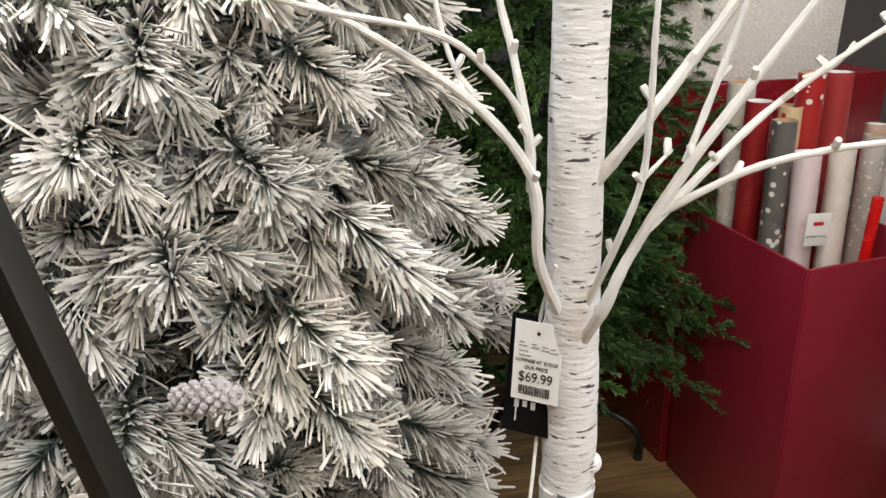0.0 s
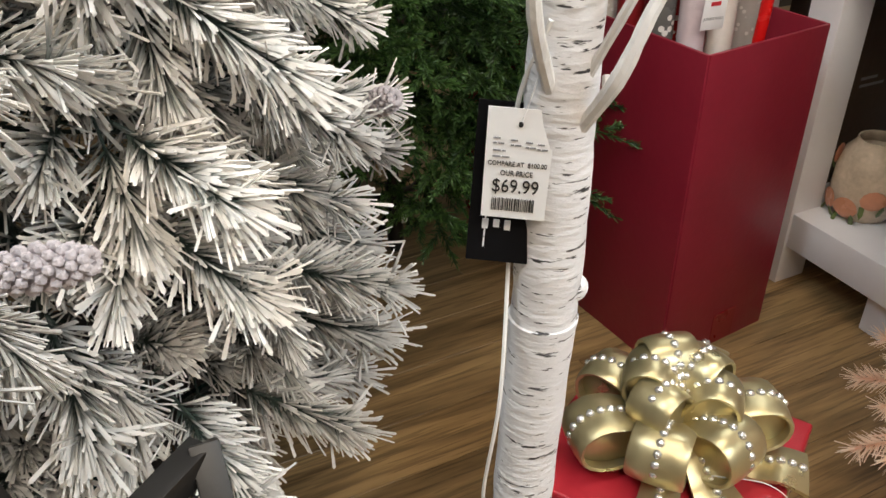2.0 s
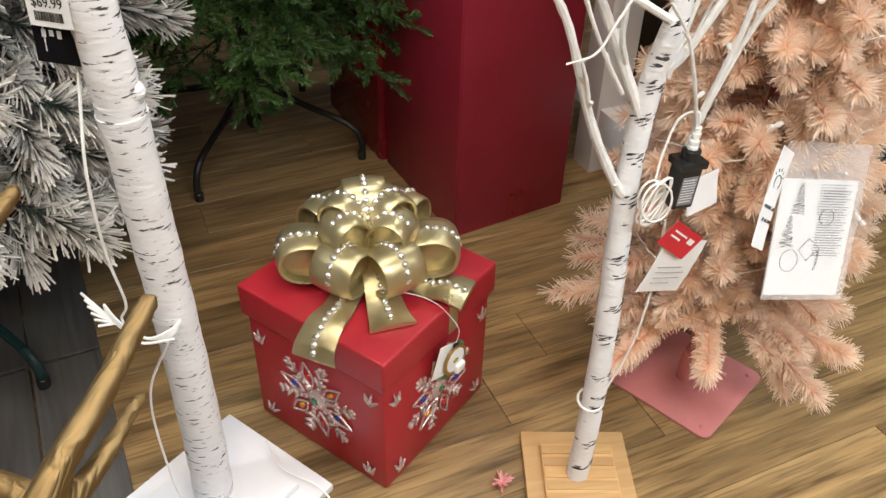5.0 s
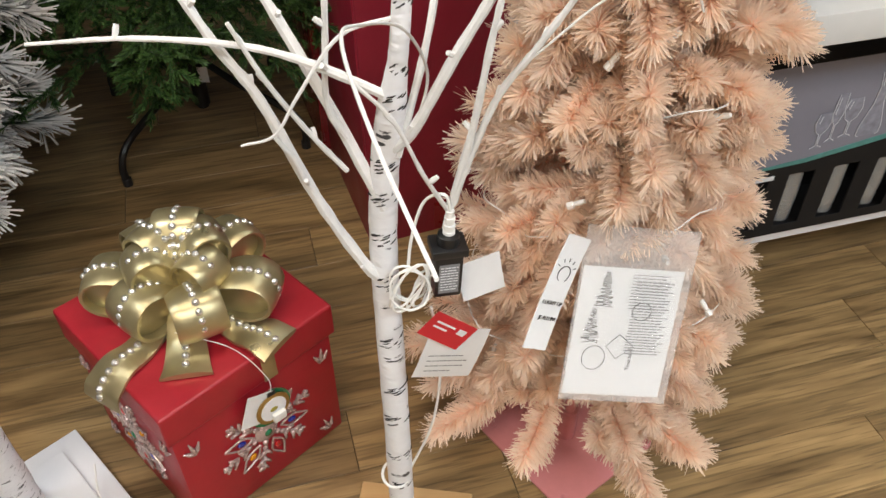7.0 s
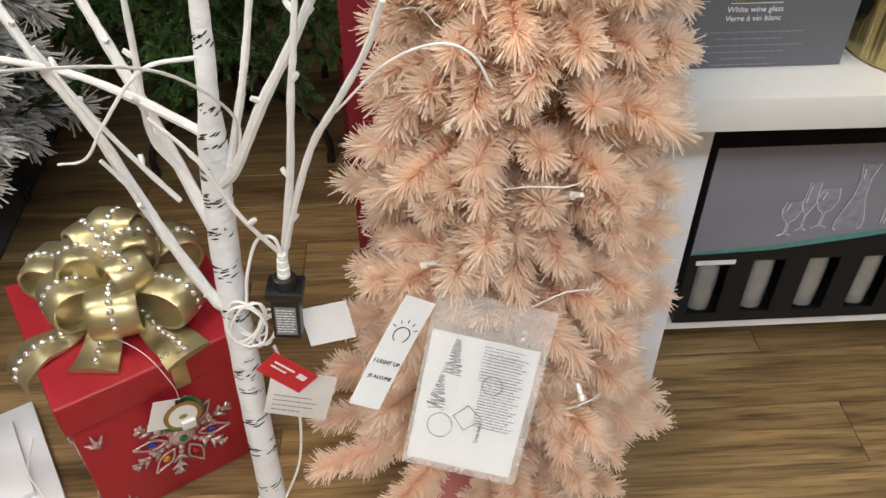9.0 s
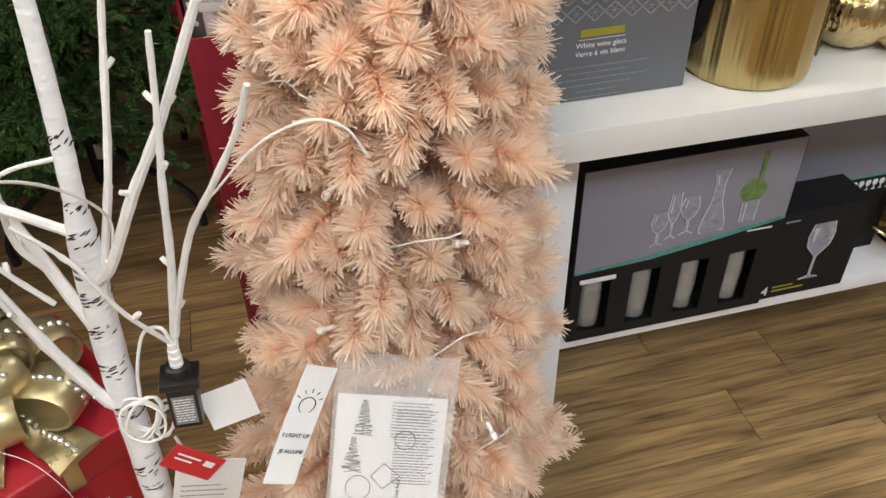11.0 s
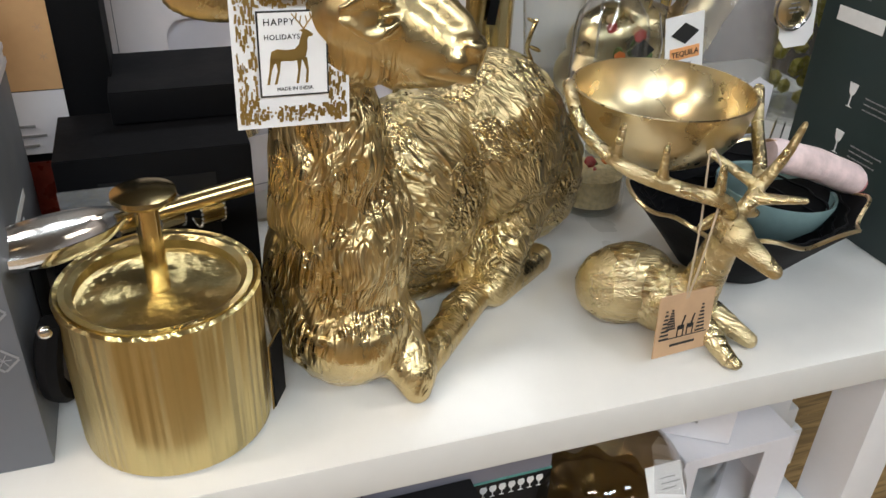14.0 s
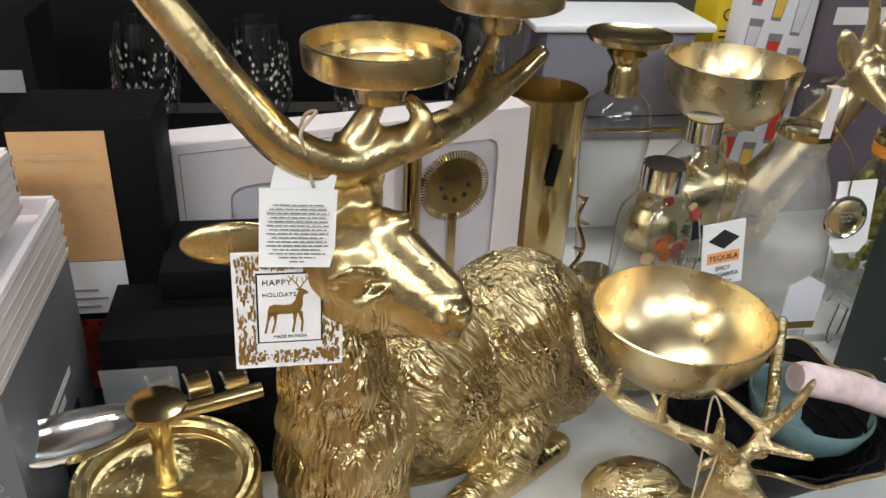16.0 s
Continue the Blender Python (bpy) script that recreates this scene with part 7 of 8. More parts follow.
part("kraft_label", add_card(bmesh.new(), 0.04, 0.03, pose(-0.075, -0.002, 0.018, 60, 0, 0)), M_KRAFT, spr)

# black cartons behind the bucket
kc = carton("napkin_ring_carton", 1.895, 0.985, TOP, 0.20, 0.125, 0.215, M_BLACK, "black napkin ring carton with a clear window")
part("window", box((0.12, 0.001, 0.085), pose(0.10, -0.001, 0.145)), M_CHARCOAL, kc, smooth=False)
for k in range(3):
    ring = part("napkin_ring", lathe([(0.016, -0.013), (0.019, -0.013), (0.019, 0.013), (0.016, 0.013)], 28, pose(0.062 + 0.042 * k, -0.008, 0.150, 0, 90, 20)), M_GOLD_LID, kc, "gold napkin ring with beaded edges")
    bm = bmesh.new()
    for e in (-0.013, 0.013):
        for j in range(22):
            a = math.tau * j / 22
            add_ball(bm, 0.0021, pose(0.062 + 0.042 * k, -0.008, 0.150, 0, 90, 20) @ pose(0.0185 * math.cos(a), 0.0185 * math.sin(a), e), 1)
    tagged(part("bead_row", bm, M_PEARL, ring), kind="stuff")
part("window_film", box((0.085, 0.0004, 0.06), pose(0.045, -0.022, 0.165, 6, 0, 0)), M_FILM, kc, "lifted clear film", smooth=False)
carton("flat_black_carton", 1.955, 1.065, TOP + 0.218, 0.17, 0.14, 0.036, M_BLACK, "flat black carton lying on another black carton", 0)
tc_ = carton("sleeved_carton", 1.800, 1.120, TOP, 0.160, 0.115, 0.428, M_BLACK, "tall black gift carton with an orange paper sleeve")
part("sleeve", box((0.106, 0.0014, 0.17), pose(0.054, -0.0012, 0.332)), material("orange_kraft_print", (0.60, 0.36, 0.17), 0.6, vary=0.08), tc_, "orange paper sleeve with gold line drawings", smooth=False)
bars([0.075], 0.01, 0.006, M_KRAFT, tc_, pose(0.015, -0.0026, 0.385), name="brand_mark")
bm = bmesh.new()
for k in range(9):
    x, z = 0.014 + 0.04 * (k % 3), 0.285 + 0.032 * (k // 3)
    for j in range(3):
        add_box(bm, (0.010, 0.0004, 0.0009), pose(x, -0.0024, z, 0, 60 * j + 15 * k, 0))
tagged(part("line_drawing", bm, M_KRAFT, tc_, smooth=False), kind="stuff")
part("white_band", box((0.106, 0.0014, 0.075), pose(0.054, -0.0012, 0.208)), M_WHITEBOX, tc_, smooth=False)
bars([0.05, 0.06, 0.05], 0.012, 0.003, M_GREYINK, tc_, pose(0.02, -0.0026, 0.205))
part("red_print", box((0.10, 0.0012, 0.11), pose(0.054, -0.001, 0.105)), material("dark_amber_print", (0.10, 0.012, 0.006), 0.3, vary=0.5, scale=50), tc_, smooth=False)

# bar set carton with two windows
bs = thing("bar_set_carton", at(1.955, 1.245, TOP, 15), "pale carton of gold bar tools with two cut-out windows", "box")
W_, H_, D_ = 0.555, 0.345, 0.062
bm = bmesh.new()


def frame_with_holes(bm, w, h, holes, y, th):
    """A panel in x, z from which the given rectangles are left out."""
    xs = sorted({0, w, *[v for a in holes for v in (a[0], a[2])]})
    zs = sorted({0, h, *[v for a in holes for v in (a[1], a[3])]})
    for xa, xb in zip(xs, xs[1:]):
        for za, zb in zip(zs, zs[1:]):
            cx, cz = (xa + xb) / 2, (za + zb) / 2
            if not any(a[0] < cx < a[2] and a[1] < cz < a[3] for a in holes):
                add_box(bm, (xb - xa, th, zb - za), pose(cx, y, cz))
    bmesh.ops.remove_doubles(bm, verts=bm.verts, dist=1e-5)


HOLES = [(0.075, 0.09, 0.235, 0.275), (0.325, 0.03, 0.505, 0.300)]
frame_with_holes(bm, W_, H_, HOLES, 0.001, 0.003)
part("front", bm, M_PALEBOX, bs, smooth=False)
for xa, za, xb, zb in HOLES:
    for cx, cz, rot_ in ((xa, za, 0), (xb, za, 90), (xb, zb, 180), (xa, zb, 270)):
        o = [(0, 0)] + [(0.022 - 0.022 * math.cos(a), 0.022 - 0.022 * math.sin(a)) for a in [math.pi / 2 * (1 - k / 6) for k in range(7)]]
        part("corner_fillet", add_prism(bmesh.new(), [(0, 0), *[(0.022 * (1 - math.sin(a)), 0.022 * (1 - math.cos(a))) for a in [math.pi / 2 * k / 6 for k in range(7)]]], 0.003, pose(cx, 0.001, cz, 0, -rot_, 0)), M_PALEBOX, bs)
lav = material("lavender_insert", (0.62, 0.59, 0.64), 0.6, vary=0.04)
part("insert", box((W_ - 0.01, 0.004, H_ - 0.01), pose(W_ / 2, 0.012, H_ / 2)), lav, bs, "lavender inner tray", smooth=False)
for nm, s_, c_ in (("top", (W_, D_, 0.003), (W_ / 2, D_ / 2, H_)), ("bottom", (W_, D_, 0.003), (W_ / 2, D_ / 2, 0.003)), ("side", (0.003, D_, H_), (0, D_ / 2, H_ / 2)), ("side", (0.003, D_, H_), (W_, D_ / 2, H_ / 2)), ("back", (W_, 0.003, H_), (W_ / 2, D_, H_ / 2))):
    part(nm, box(s_, pose(*c_)), M_PALEBOX, bs, smooth=False)
bm = bmesh.new()
for za, zb, xa, xb in ((0.012, 0.333, 0.012, 0.300),):
    for a, b in (((xa, za), (xb, za)), ((xb, za), (xb, zb)), ((xb, zb), (xa, zb)), ((xa, zb), (xa, za))):
        add_tube(bm, [(a[0], -0.001, a[1]), (b[0], -0.001, b[1])], 0.0007, 4)
part("printed_line", bm, M_GREYINK, bs)
mud = part("muddler", lathe([(0, -0.12), (0.013, -0.118), (0.0145, -0.10), (0.0145, 0.10), (0.013, 0.114), (0, 0.118)], 24, pose(0.355, 0.0, 0.175)), M_GOLD_LID, bs, "gold muddler")
st = part("strainer", lathe([(0.046, 0), (0.049, 0.002), (0.049, 0.004), (0.0, 0.0045)], 40, pose(0.430, 0.004, 0.225, 90, 0, 0)), M_GOLD_LID, bs, "gold cocktail strainer")
bm = bmesh.new()
for k in range(70):
    a = math.tau * k / 70
    add_tube(bm, [(0.430 + (0.054 + 0.007 * math.cos(b)) * math.cos(a), 0.002 + 0.006 * math.sin(b), 0.225 + (0.054 + 0.007 * math.cos(b)) * math.sin(a)) for b in [math.tau * j / 6 for j in range(7)]], 0.0009, 4, False)
part("spring", bm, M_GOLD_LID, st, "coiled gold spring")
part("strainer_handle", box((0.016, 0.004, 0.13), pose(0.430, 0.004, 0.115), 0.002), M_GOLD_LID, st)
part("strainer_ear", box((0.024, 0.004, 0.013), pose(0.366, 0.004, 0.24, 0, 10, 0), 0.002), M_GOLD_LID, st)
bm = bmesh.new()
for k in range(8):
    a = math.tau * k / 8
    add_tube(bm, [(0.430 + 0.024 * math.cos(a), -0.0015, 0.225 + 0.024 * math.sin(a)), (0.430 + 0.024 * math.cos(a), -0.0005, 0.225 + 0.024 * math.sin(a))], 0.0045, 8)
part("holes", bm, M_INK, st)
part("jigger", lathe([(0.028, 0.05), (0.010, 0.0), (0.030, -0.06), (0.028, -0.06), (0.007, 0.0), (0.026, 0.05)], 28, pose(0.155, -0.012, 0.17)), M_STEEL, bs, "steel jigger")


# stemless glasses on a black display carton
def stemless(u, n, z, label, flecks):
    g = solid("stemless_glass", lathe([(0, 0.001), (0.024, 0.0), (0.030, 0.004), (0.042, 0.035), (0.0465, 0.065), (0.043, 0.105), (0.034, 0.155), (0.0328, 0.1555), (0.034, 0.150)], 48), M_GLASS, at(u, n, z) @ Matrix.Scale(1.12, 4), label, "glass", "stemless glasses")
    if flecks:
        bm = bmesh.new()
        rr_ = random.Random(flecks)
        for k in range(120):
            a, zz = rr_.uniform(0, math.tau), rr_.uniform(0.03, 0.12)
            r = float(np.interp(zz, (0.004, 0.035, 0.065, 0.105, 0.155), (0.030, 0.042, 0.0465, 0.043, 0.034))) + 0.0003
            add_ball(bm, rr_.uniform(0.0012, 0.0030), pose(r * math.cos(a), r * math.sin(a), zz, 0, 0, math.degrees(a)) @ Matrix.Diagonal((0.3, 1, 1.6, 1)), 1)
        tagged(part("gold_fleck", bm, M_PEARL, g, "small pale gold flecks"), kind="stuff")


gc = carton("glass_display_carton", 1.700, 1.462, TOP, 0.745, 0.10, 0.280, M_BLACK, "black display carton with glasses standing on its ledge")
part("back_board", box((0.745, 0.05, 0.27), pose(0.3725, 0.135, 0.43), 0.002), M_BLACK, gc)
part("grey_top", box((0.50, 0.10, 0.004), pose(0.48, 0.125, 0.567)), M_LILACBOX, gc, smooth=False)
bars([0.05], 0.01, 0.006, M_WHITEINK, gc, pose(0.33, 0.064, 0.572), name="brand_mark")
bars([0.05], 0.01, 0.006, M_WHITEINK, gc, pose(0.22, 0.1075, 0.545), name="brand_mark")
for k, (u, fl) in enumerate(((1.893, 7), (2.068, 8), (2.235, 9), (2.42, 10))):
    stemless(u, 1.492, TOP + 0.2825, "clear stemless wine glass with small gold flecks", fl)
tall = carton("tall_black_carton", 1.640, 1.30, TOP, 0.15, 0.12, 0.50, M_BLACK, "tall black carton with a pale printed band")
part("band_print", box((0.07, 0.0012, 0.03), pose(0.10, -0.001, 0.42)), M_GREYINK, tall, smooth=False)

# gold cocktail bucket behind
gb = thing("gold_wine_cooler", at(2.540, 1.47, TOP) @ Matrix.Scale(0.9, 4), "tall polished gold wine cooler with a dark tag", "wine cooler")
part("body", lathe([(0, 0.001), (0.070, 0.001), (0.073, 0.006), (0.076, 0.33), (0.081, 0.385), (0.079, 0.387), (0.072, 0.33), (0.068, 0.02), (0, 0.018)], 48), M_GOLD_LID, gb)
part("tag", add_card(bmesh.new(), 0.018, 0.075, pose(0.01, -0.085, 0.30, 0, 8, 0)), M_BLACK, gb, "narrow black tag")

# tall glass hurricane candle holder
cs = thing("candle_holder", at(2.597, 1.285, TOP), "tall clear glass candle holder with gold foot and plate", "candle holder")
part("foot", lathe([(0, 0.0), (0.055, 0.0), (0.058, 0.006), (0.040, 0.020), (0.020, 0.045), (0.016, 0.075), (0.024, 0.095), (0.03, 0.10), (0, 0.10)], 36), M_GOLD_LID, cs, "turned gold foot")
part("glass_body", lathe([(0.0, 0.10), (0.030, 0.10), (0.036, 0.14), (0.048, 0.27), (0.053, 0.35), (0.048, 0.385), (0.028, 0.405)], 40), M_GLASS, cs, "clear glass body")
part("neck", lathe([(0.0, 0.402), (0.026, 0.402), (0.022, 0.415), (0.024, 0.43), (0.018, 0.445), (0.026, 0.458), (0.030, 0.462), (0.020, 0.475), (0.0, 0.476)], 32), M_GOLD_LID, cs, "turned gold neck")
part("plate", lathe([(0, 0.474), (0.045, 0.474), (0.058, 0.480), (0.062, 0.488), (0.060, 0.490), (0.050, 0.484), (0, 0.483)], 44), M_GOLD_LID, cs, "round gold candle plate")
vine = [(-0.045 + 0.008 * math.sin(i * 1.3), -0.03 + 0.004 * math.cos(i * 1.7), 0.03 + i * 0.022) for i in range(11)]
vn = part("vine", tube(curve_pts(vine, 5), 0.0036, 7), M_GOLD_LID, cs, "gold vine climbing the glass")
for i, p in enumerate(vine[2::2]):
    part("leaf", add_ball(bmesh.new(), 0.011, pose(p[0] + (0.01 if i % 2 else -0.01), p[1] - 0.006, p[2], 20 * i, 30, 0) @ Matrix.Diagonal((1, 0.25, 0.6, 1)), 2), M_GOLD_LID, vn)


# cocktail infusion bottles with steel caps
def infusion(u, n, hbody, seed, label):
    t = thing("infusion_bottle", at(u, n, TOP), label, "bottle", "infusion bottles")
    h = hbody
    part("bottle", lathe([(0, 0.001), (0.048, 0.0), (0.052, 0.005), (0.052, h - 0.09), (0.048, h - 0.07), (0.030, h - 0.045), (0.026, h - 0.03), (0.026, h - 0.012)], 44), M_GLASS, t, "clear glass bottle")
    part("cap", lathe([(0.029, h - 0.035), (0.0292, h - 0.002), (0.027, h), (0.018, h - 0.0006), (0, h - 0.001)], 48), M_STEEL, t, "brushed steel screw cap")
    rr_ = random.Random(seed)
    cols = [material("dried_fruit_" + c, v, 0.5, vary=0.3, scale=40) for c, v in (("orange", (0.55, 0.14, 0.02)), ("red", (0.36, 0.02, 0.02)), ("green", (0.08, 0.13, 0.03)), ("tan", (0.45, 0.30, 0.15)))]
    for k in range(26):
        a, r, z = rr_.uniform(0, math.tau), rr_.uniform(0, 0.036), 0.02 + rr_.random() * (h - 0.15)
        part("dried_fruit", add_ball(bmesh.new(), rr_.uniform(0.009, 0.014), pose(r * math.cos(a), r * math.sin(a), z, rr_.uniform(0, 180), rr_.uniform(0, 180), 0) @ Matrix.Diagonal((1, 0.9, 0.35, 1)), 1), cols[k % 4], t)
    part("infusion_sugar", lathe([(0, 0.012), (0.047, 0.012), (0.047, 0.055), (0, 0.058)], 28), material("sugar_mix", (0.62, 0.52, 0.30), 0.8, vary=0.3, scale=150), t)
    fl = pose(-0.022, -0.0535, h * 0.42)
    dm = part("diamond_mark", add_prism(bmesh.new(), [(-0.022, 0), (0, 0.018), (0.022, 0), (0, -0.018)], 0.0012, pose(-0.008, -0.0525, h * 0.55)), M_INK, t, "dark diamond emblem")
    text("TEQUILA", 0.012, M_INK, t, pose(-0.034, -0.0535, h * 0.40), name="print")
    return t


infusion(2.607, 1.125, 0.358, 1, "clear infusion bottle of dried fruit with a steel cap")
infusion(2.730, 1.270, 0.368, 2, "clear cocktail infusion bottle with a steel cap behind another")
ttag = thing("bottle_tag", at(2.664, 1.045, 1.196, 4, -4, -7), "white tag for a tequila infusion on a bottle", "tag")
part("card", add_card(bmesh.new(), 0.060, 0.092, pose(0, 0, 0)), M_PAPER, ttag)
part("emblem", add_prism(bmesh.new(), [(-0.022, 0), (0, 0.014), (0.022, 0), (0, -0.014)], 0.0008, pose(0, -0.0016, -0.024)), M_INK, ttag, "black diamond emblem", smooth=False)
part("orange_band", box((0.046, 0.0008, 0.016), pose(0, -0.0016, -0.050)), material("orange_print", (0.85, 0.40, 0.16), 0.6), ttag, smooth=False)
text("TEQUILA", 0.0105, M_INK, ttag, pose(0, -0.0026, -0.0535), "CENTER")
text("SPICY", 0.0085, M_INK, ttag, pose(0, -0.0022, -0.069), "CENTER")
text("MARGARITA", 0.0085, M_INK, ttag, pose(0, -0.0022, -0.079), "CENTER")
bars([0.034], 0.004, 0.0016, M_GREYINK, ttag, pose(0, -0.0022, -0.086), align="CENTER")
tt2 = thing("strainer_charm", at(2.635, 1.050, 1.095, 0, 6), "small round mesh strainer charm hanging on a bottle", "strainer")
bm = bmesh.new()
add_tube(bm, [(0.024 * math.cos(a), 0, 0.024 * math.sin(a)) for a in [math.tau * i / 28 for i in range(29)]], 0.003, 8, False)
part("ring", bm, M_STEEL, tt2)
part("mesh", lathe([(0, -0.008), (0.015, -0.005), (0.023, 0)], 24, pose(0, 0, 0, 90, 0, 0)), M_FROST, tt2)
part("chain", tube(curve_pts([(0, 0, 0.026), (0.004, 0.005, 0.06), (0.0, 0.02, 0.10)], 5), 0.0012, 5), M_STEEL, tt2)

fb = thing("frosted_decanter", at(2.818, 1.150, TOP), "frosted glass decanter with a clear stopper and gold collar", "decanter")
part("body", lathe([(0, 0.001), (0.066, 0.0), (0.072, 0.008), (0.074, 0.20), (0.068, 0.27), (0.048, 0.325), (0.036, 0.355), (0.036, 0.385)], 48), M_FROST, fb)
part("collar", lathe([(0.037, 0.384), (0.040, 0.386), (0.040, 0.396), (0.030, 0.398)], 36), M_GOLD_LID, fb, "thin gold collar")
part("stopper", lathe([(0, 0.397), (0.032, 0.397), (0.038, 0.402), (0.041, 0.425), (0.040, 0.455), (0.036, 0.462), (0, 0.463)], 36), M_GLASS, fb, "thick clear glass stopper")
part("seal", box((0.016, 0.012, 0.0012), pose(0.0, -0.034, 0.463, 0, 0, 0)), material("peach_seal", (0.75, 0.50, 0.40), 0.5), fb, smooth=False)
part("seal_strip", box((0.016, 0.0012, 0.07), pose(0.0, -0.0425, 0.430)), M_PALEBOX, fb, "pale paper seal", smooth=False)
part("label", add_prism(bmesh.new(), [(-0.028, -0.045), (0.028, -0.045), (0.028, 0.03), (0.0, 0.045), (-0.028, 0.03)], 0.0014, pose(0.015, -0.0755, 0.155)), M_WHITEBOX, fb, "pale blue-grey label")
part("gold_band", box((0.056, 0.0018, 0.012), pose(0.015, -0.0755, 0.118)), M_GOLDINK, fb, smooth=False)
md_ = thing("medal_tag", at(2.838, 1.058, 1.222, -6, -3, -6), "white hexagonal tag with a round silver charm on a decanter", "tag")
part("card", add_prism(bmesh.new(), [(-0.026, -0.09), (-0.016, -0.105), (0.016, -0.105), (0.026, -0.09), (0.026, 0), (-0.026, 0)], 0.0016, pose(0.012, 0, 0.02)), M_PAPER, md_)
part("charm_ring", add_tube(bmesh.new(), [(0.026 * math.cos(a), -0.004, -0.03 + 0.028 * math.sin(a)) for a in [math.tau * i / 28 for i in range(29)]], 0.0036, 8, False), M_STEEL, md_, "silver ring")
part("charm_face", lathe([(0, 0.001), (0.022, 0), (0.025, -0.002)], 28, pose(0, -0.005, -0.03, 90, 0, 0)), M_GOLD_SATIN, md_)
bars([0.014, 0.018, 0.014], 0.006, 0.002, M_GREYINK, md_, pose(0, -0.0075, -0.022), align="CENTER")
part("chain", tube(curve_pts([(0, -0.004, -0.001), (0.0, 0.0, 0.05), (-0.01, 0.04, 0.09)], 5), 0.0012, 5), M_GOLD_LID, md_)

# olive jar on a wire stand
oj = thing("olive_jar", at(3.045, 1.215, TOP), "glass jar of green olives with an orange lid", "jar")
part("jar", lathe([(0, 0.081), (0.058, 0.08), (0.062, 0.086), (0.062, 0.27), (0.048, 0.30), (0.045, 0.305), (0.045, 0.32), (0.042, 0.32), (0.045, 0.30), (0.058, 0.268), (0.058, 0.09), (0, 0.088)], 40), M_GLASS, oj)
part("lid", lathe([(0.049, 0.315), (0.050, 0.352), (0.047, 0.355), (0, 0.355)], 36), M_GOLD_LID, oj, "gold lid with orange band")
part("band", lathe([(0.0505, 0.322), (0.0507, 0.34)], 36), material("orange_band", (0.70, 0.25, 0.03), 0.4), oj)
rr_ = random.Random(8)
olive = material("green_olive", (0.30, 0.27, 0.05), 0.3, vary=0.2, scale=60)
for k in range(44):
    a, r = rr_.uniform(0, math.tau), rr_.choice((0.02, 0.044, 0.044))
    part("olive", add_ball(bmesh.new(), 0.0125, pose(r * math.cos(a), r * math.sin(a), 0.103 + 0.0039 * k, rr_.uniform(0, 90), 0, 0) @ Matrix.Diagonal((1, 1, 1.2, 1)), 1), olive, oj)
part("tray", lathe([(0, 0.072), (0.075, 0.072), (0.08, 0.076), (0.08, 0.080), (0, 0.079)], 36), M_GLASS, oj, "clear glass tray")
for k in range(3):
    a = math.tau * k / 3 - 0.6
    part("wire_leg", tube(curve_pts([(0.06 * math.cos(a), 0.06 * math.sin(a), 0.071), (0.07 * math.cos(a), 0.07 * math.sin(a), 0.02), (0.075 * math.cos(a + 0.1), 0.075 * math.sin(a + 0.1), 0.003), (0.07 * math.cos(a + 0.2), 0.07 * math.sin(a + 0.2), 0.02), (0.06 * math.cos(a + 0.25), 0.06 * math.sin(a + 0.25), 0.071)], 5), 0.002, 6), M_STEEL, oj)

# dark green glassware carton
zw = carton("glassware_carton", 2.925, 0.785, TOP, 0.16, 0.30, 0.36, M_DKGREEN, "dark green glassware carton with white print", 0)
LF = pose(-0.0012, 0.15, 0, 0, 0, -90)
bars([0.05], 0.01, 0.006, M_GREYINK, zw, LF @ pose(-0.12, 0, 0.325), name="brand_mark")
bars([0.085], 0.01, 0.020, M_WHITEINK, zw, LF @ pose(-0.12, 0, 0.295), name="brand_mark")
for z in (0.20, 0.13, 0.06):
    bars([0.06, 0.045, 0.05], 0.008, 0.0022, M_GREYINK, zw, LF @ pose(-0.03, 0, z))
    part("glass_icon", add_prism(bmesh.new(), [(-0.008, 0.018), (0.008, 0.018), (0.005, 0.004), (0.001, 0.0), (0.001, -0.014), (0.006, -0.016), (-0.006, -0.016), (-0.001, -0.014), (-0.001, 0.0), (-0.005, 0.004)], 0.0006, LF @ pose(-0.055, 0, z - 0.005)), M_WHITEINK, zw, smooth=False)
part("top_print", box((0.10, 0.0006, 0.02), pose(0.08, 0.05, 0.3625, 90, 0, 0)), M_GREYINK, zw, smooth=False)

# second deer with a bowl at the back
bm = bmesh.new()
blob(bm, (2.88, 1.52, 1.01), (0.13, 0.07, 0.075), (0, 0, 5))
blob(bm, (2.80, 1.51, 0.95), (0.07, 0.06, 0.06))
blob(bm, (2.98, 1.51, 0.97), (0.07, 0.06, 0.08))
capsule(bm, (3.00, 1.50, 1.02), (3.12, 1.48, 1.22), 0.055, 0.034)
blob(bm, (3.13, 1.465, 1.26), (0.034, 0.040, 0.042))
capsule(bm, (3.13, 1.45, 1.255), (3.14, 1.40, 1.225), 0.030, 0.017)
blob(bm, (3.085, 1.47, 1.30), (0.022, 0.010, 0.045), (0, -28, 0))
blob(bm, (3.175, 1.47, 1.30), (0.022, 0.010, 0.045), (0, 28, 0))
antler(bm, [(3.115, 1.475, 1.295), (3.115, 1.47, 1.36), (3.09, 1.47, 1.42), (3.05, 1.47, 1.46)], 0.012, 0.008, [])
antler(bm, [(3.145, 1.475, 1.295), (3.15, 1.47, 1.36), (3.18, 1.47, 1.42), (3.22, 1.47, 1.46)], 0.012, 0.008, [])
blob(bm, (2.88, 1.50, 1.10), (0.03, 0.03, 0.06))
bm = fused(bm, 0.005, 3)
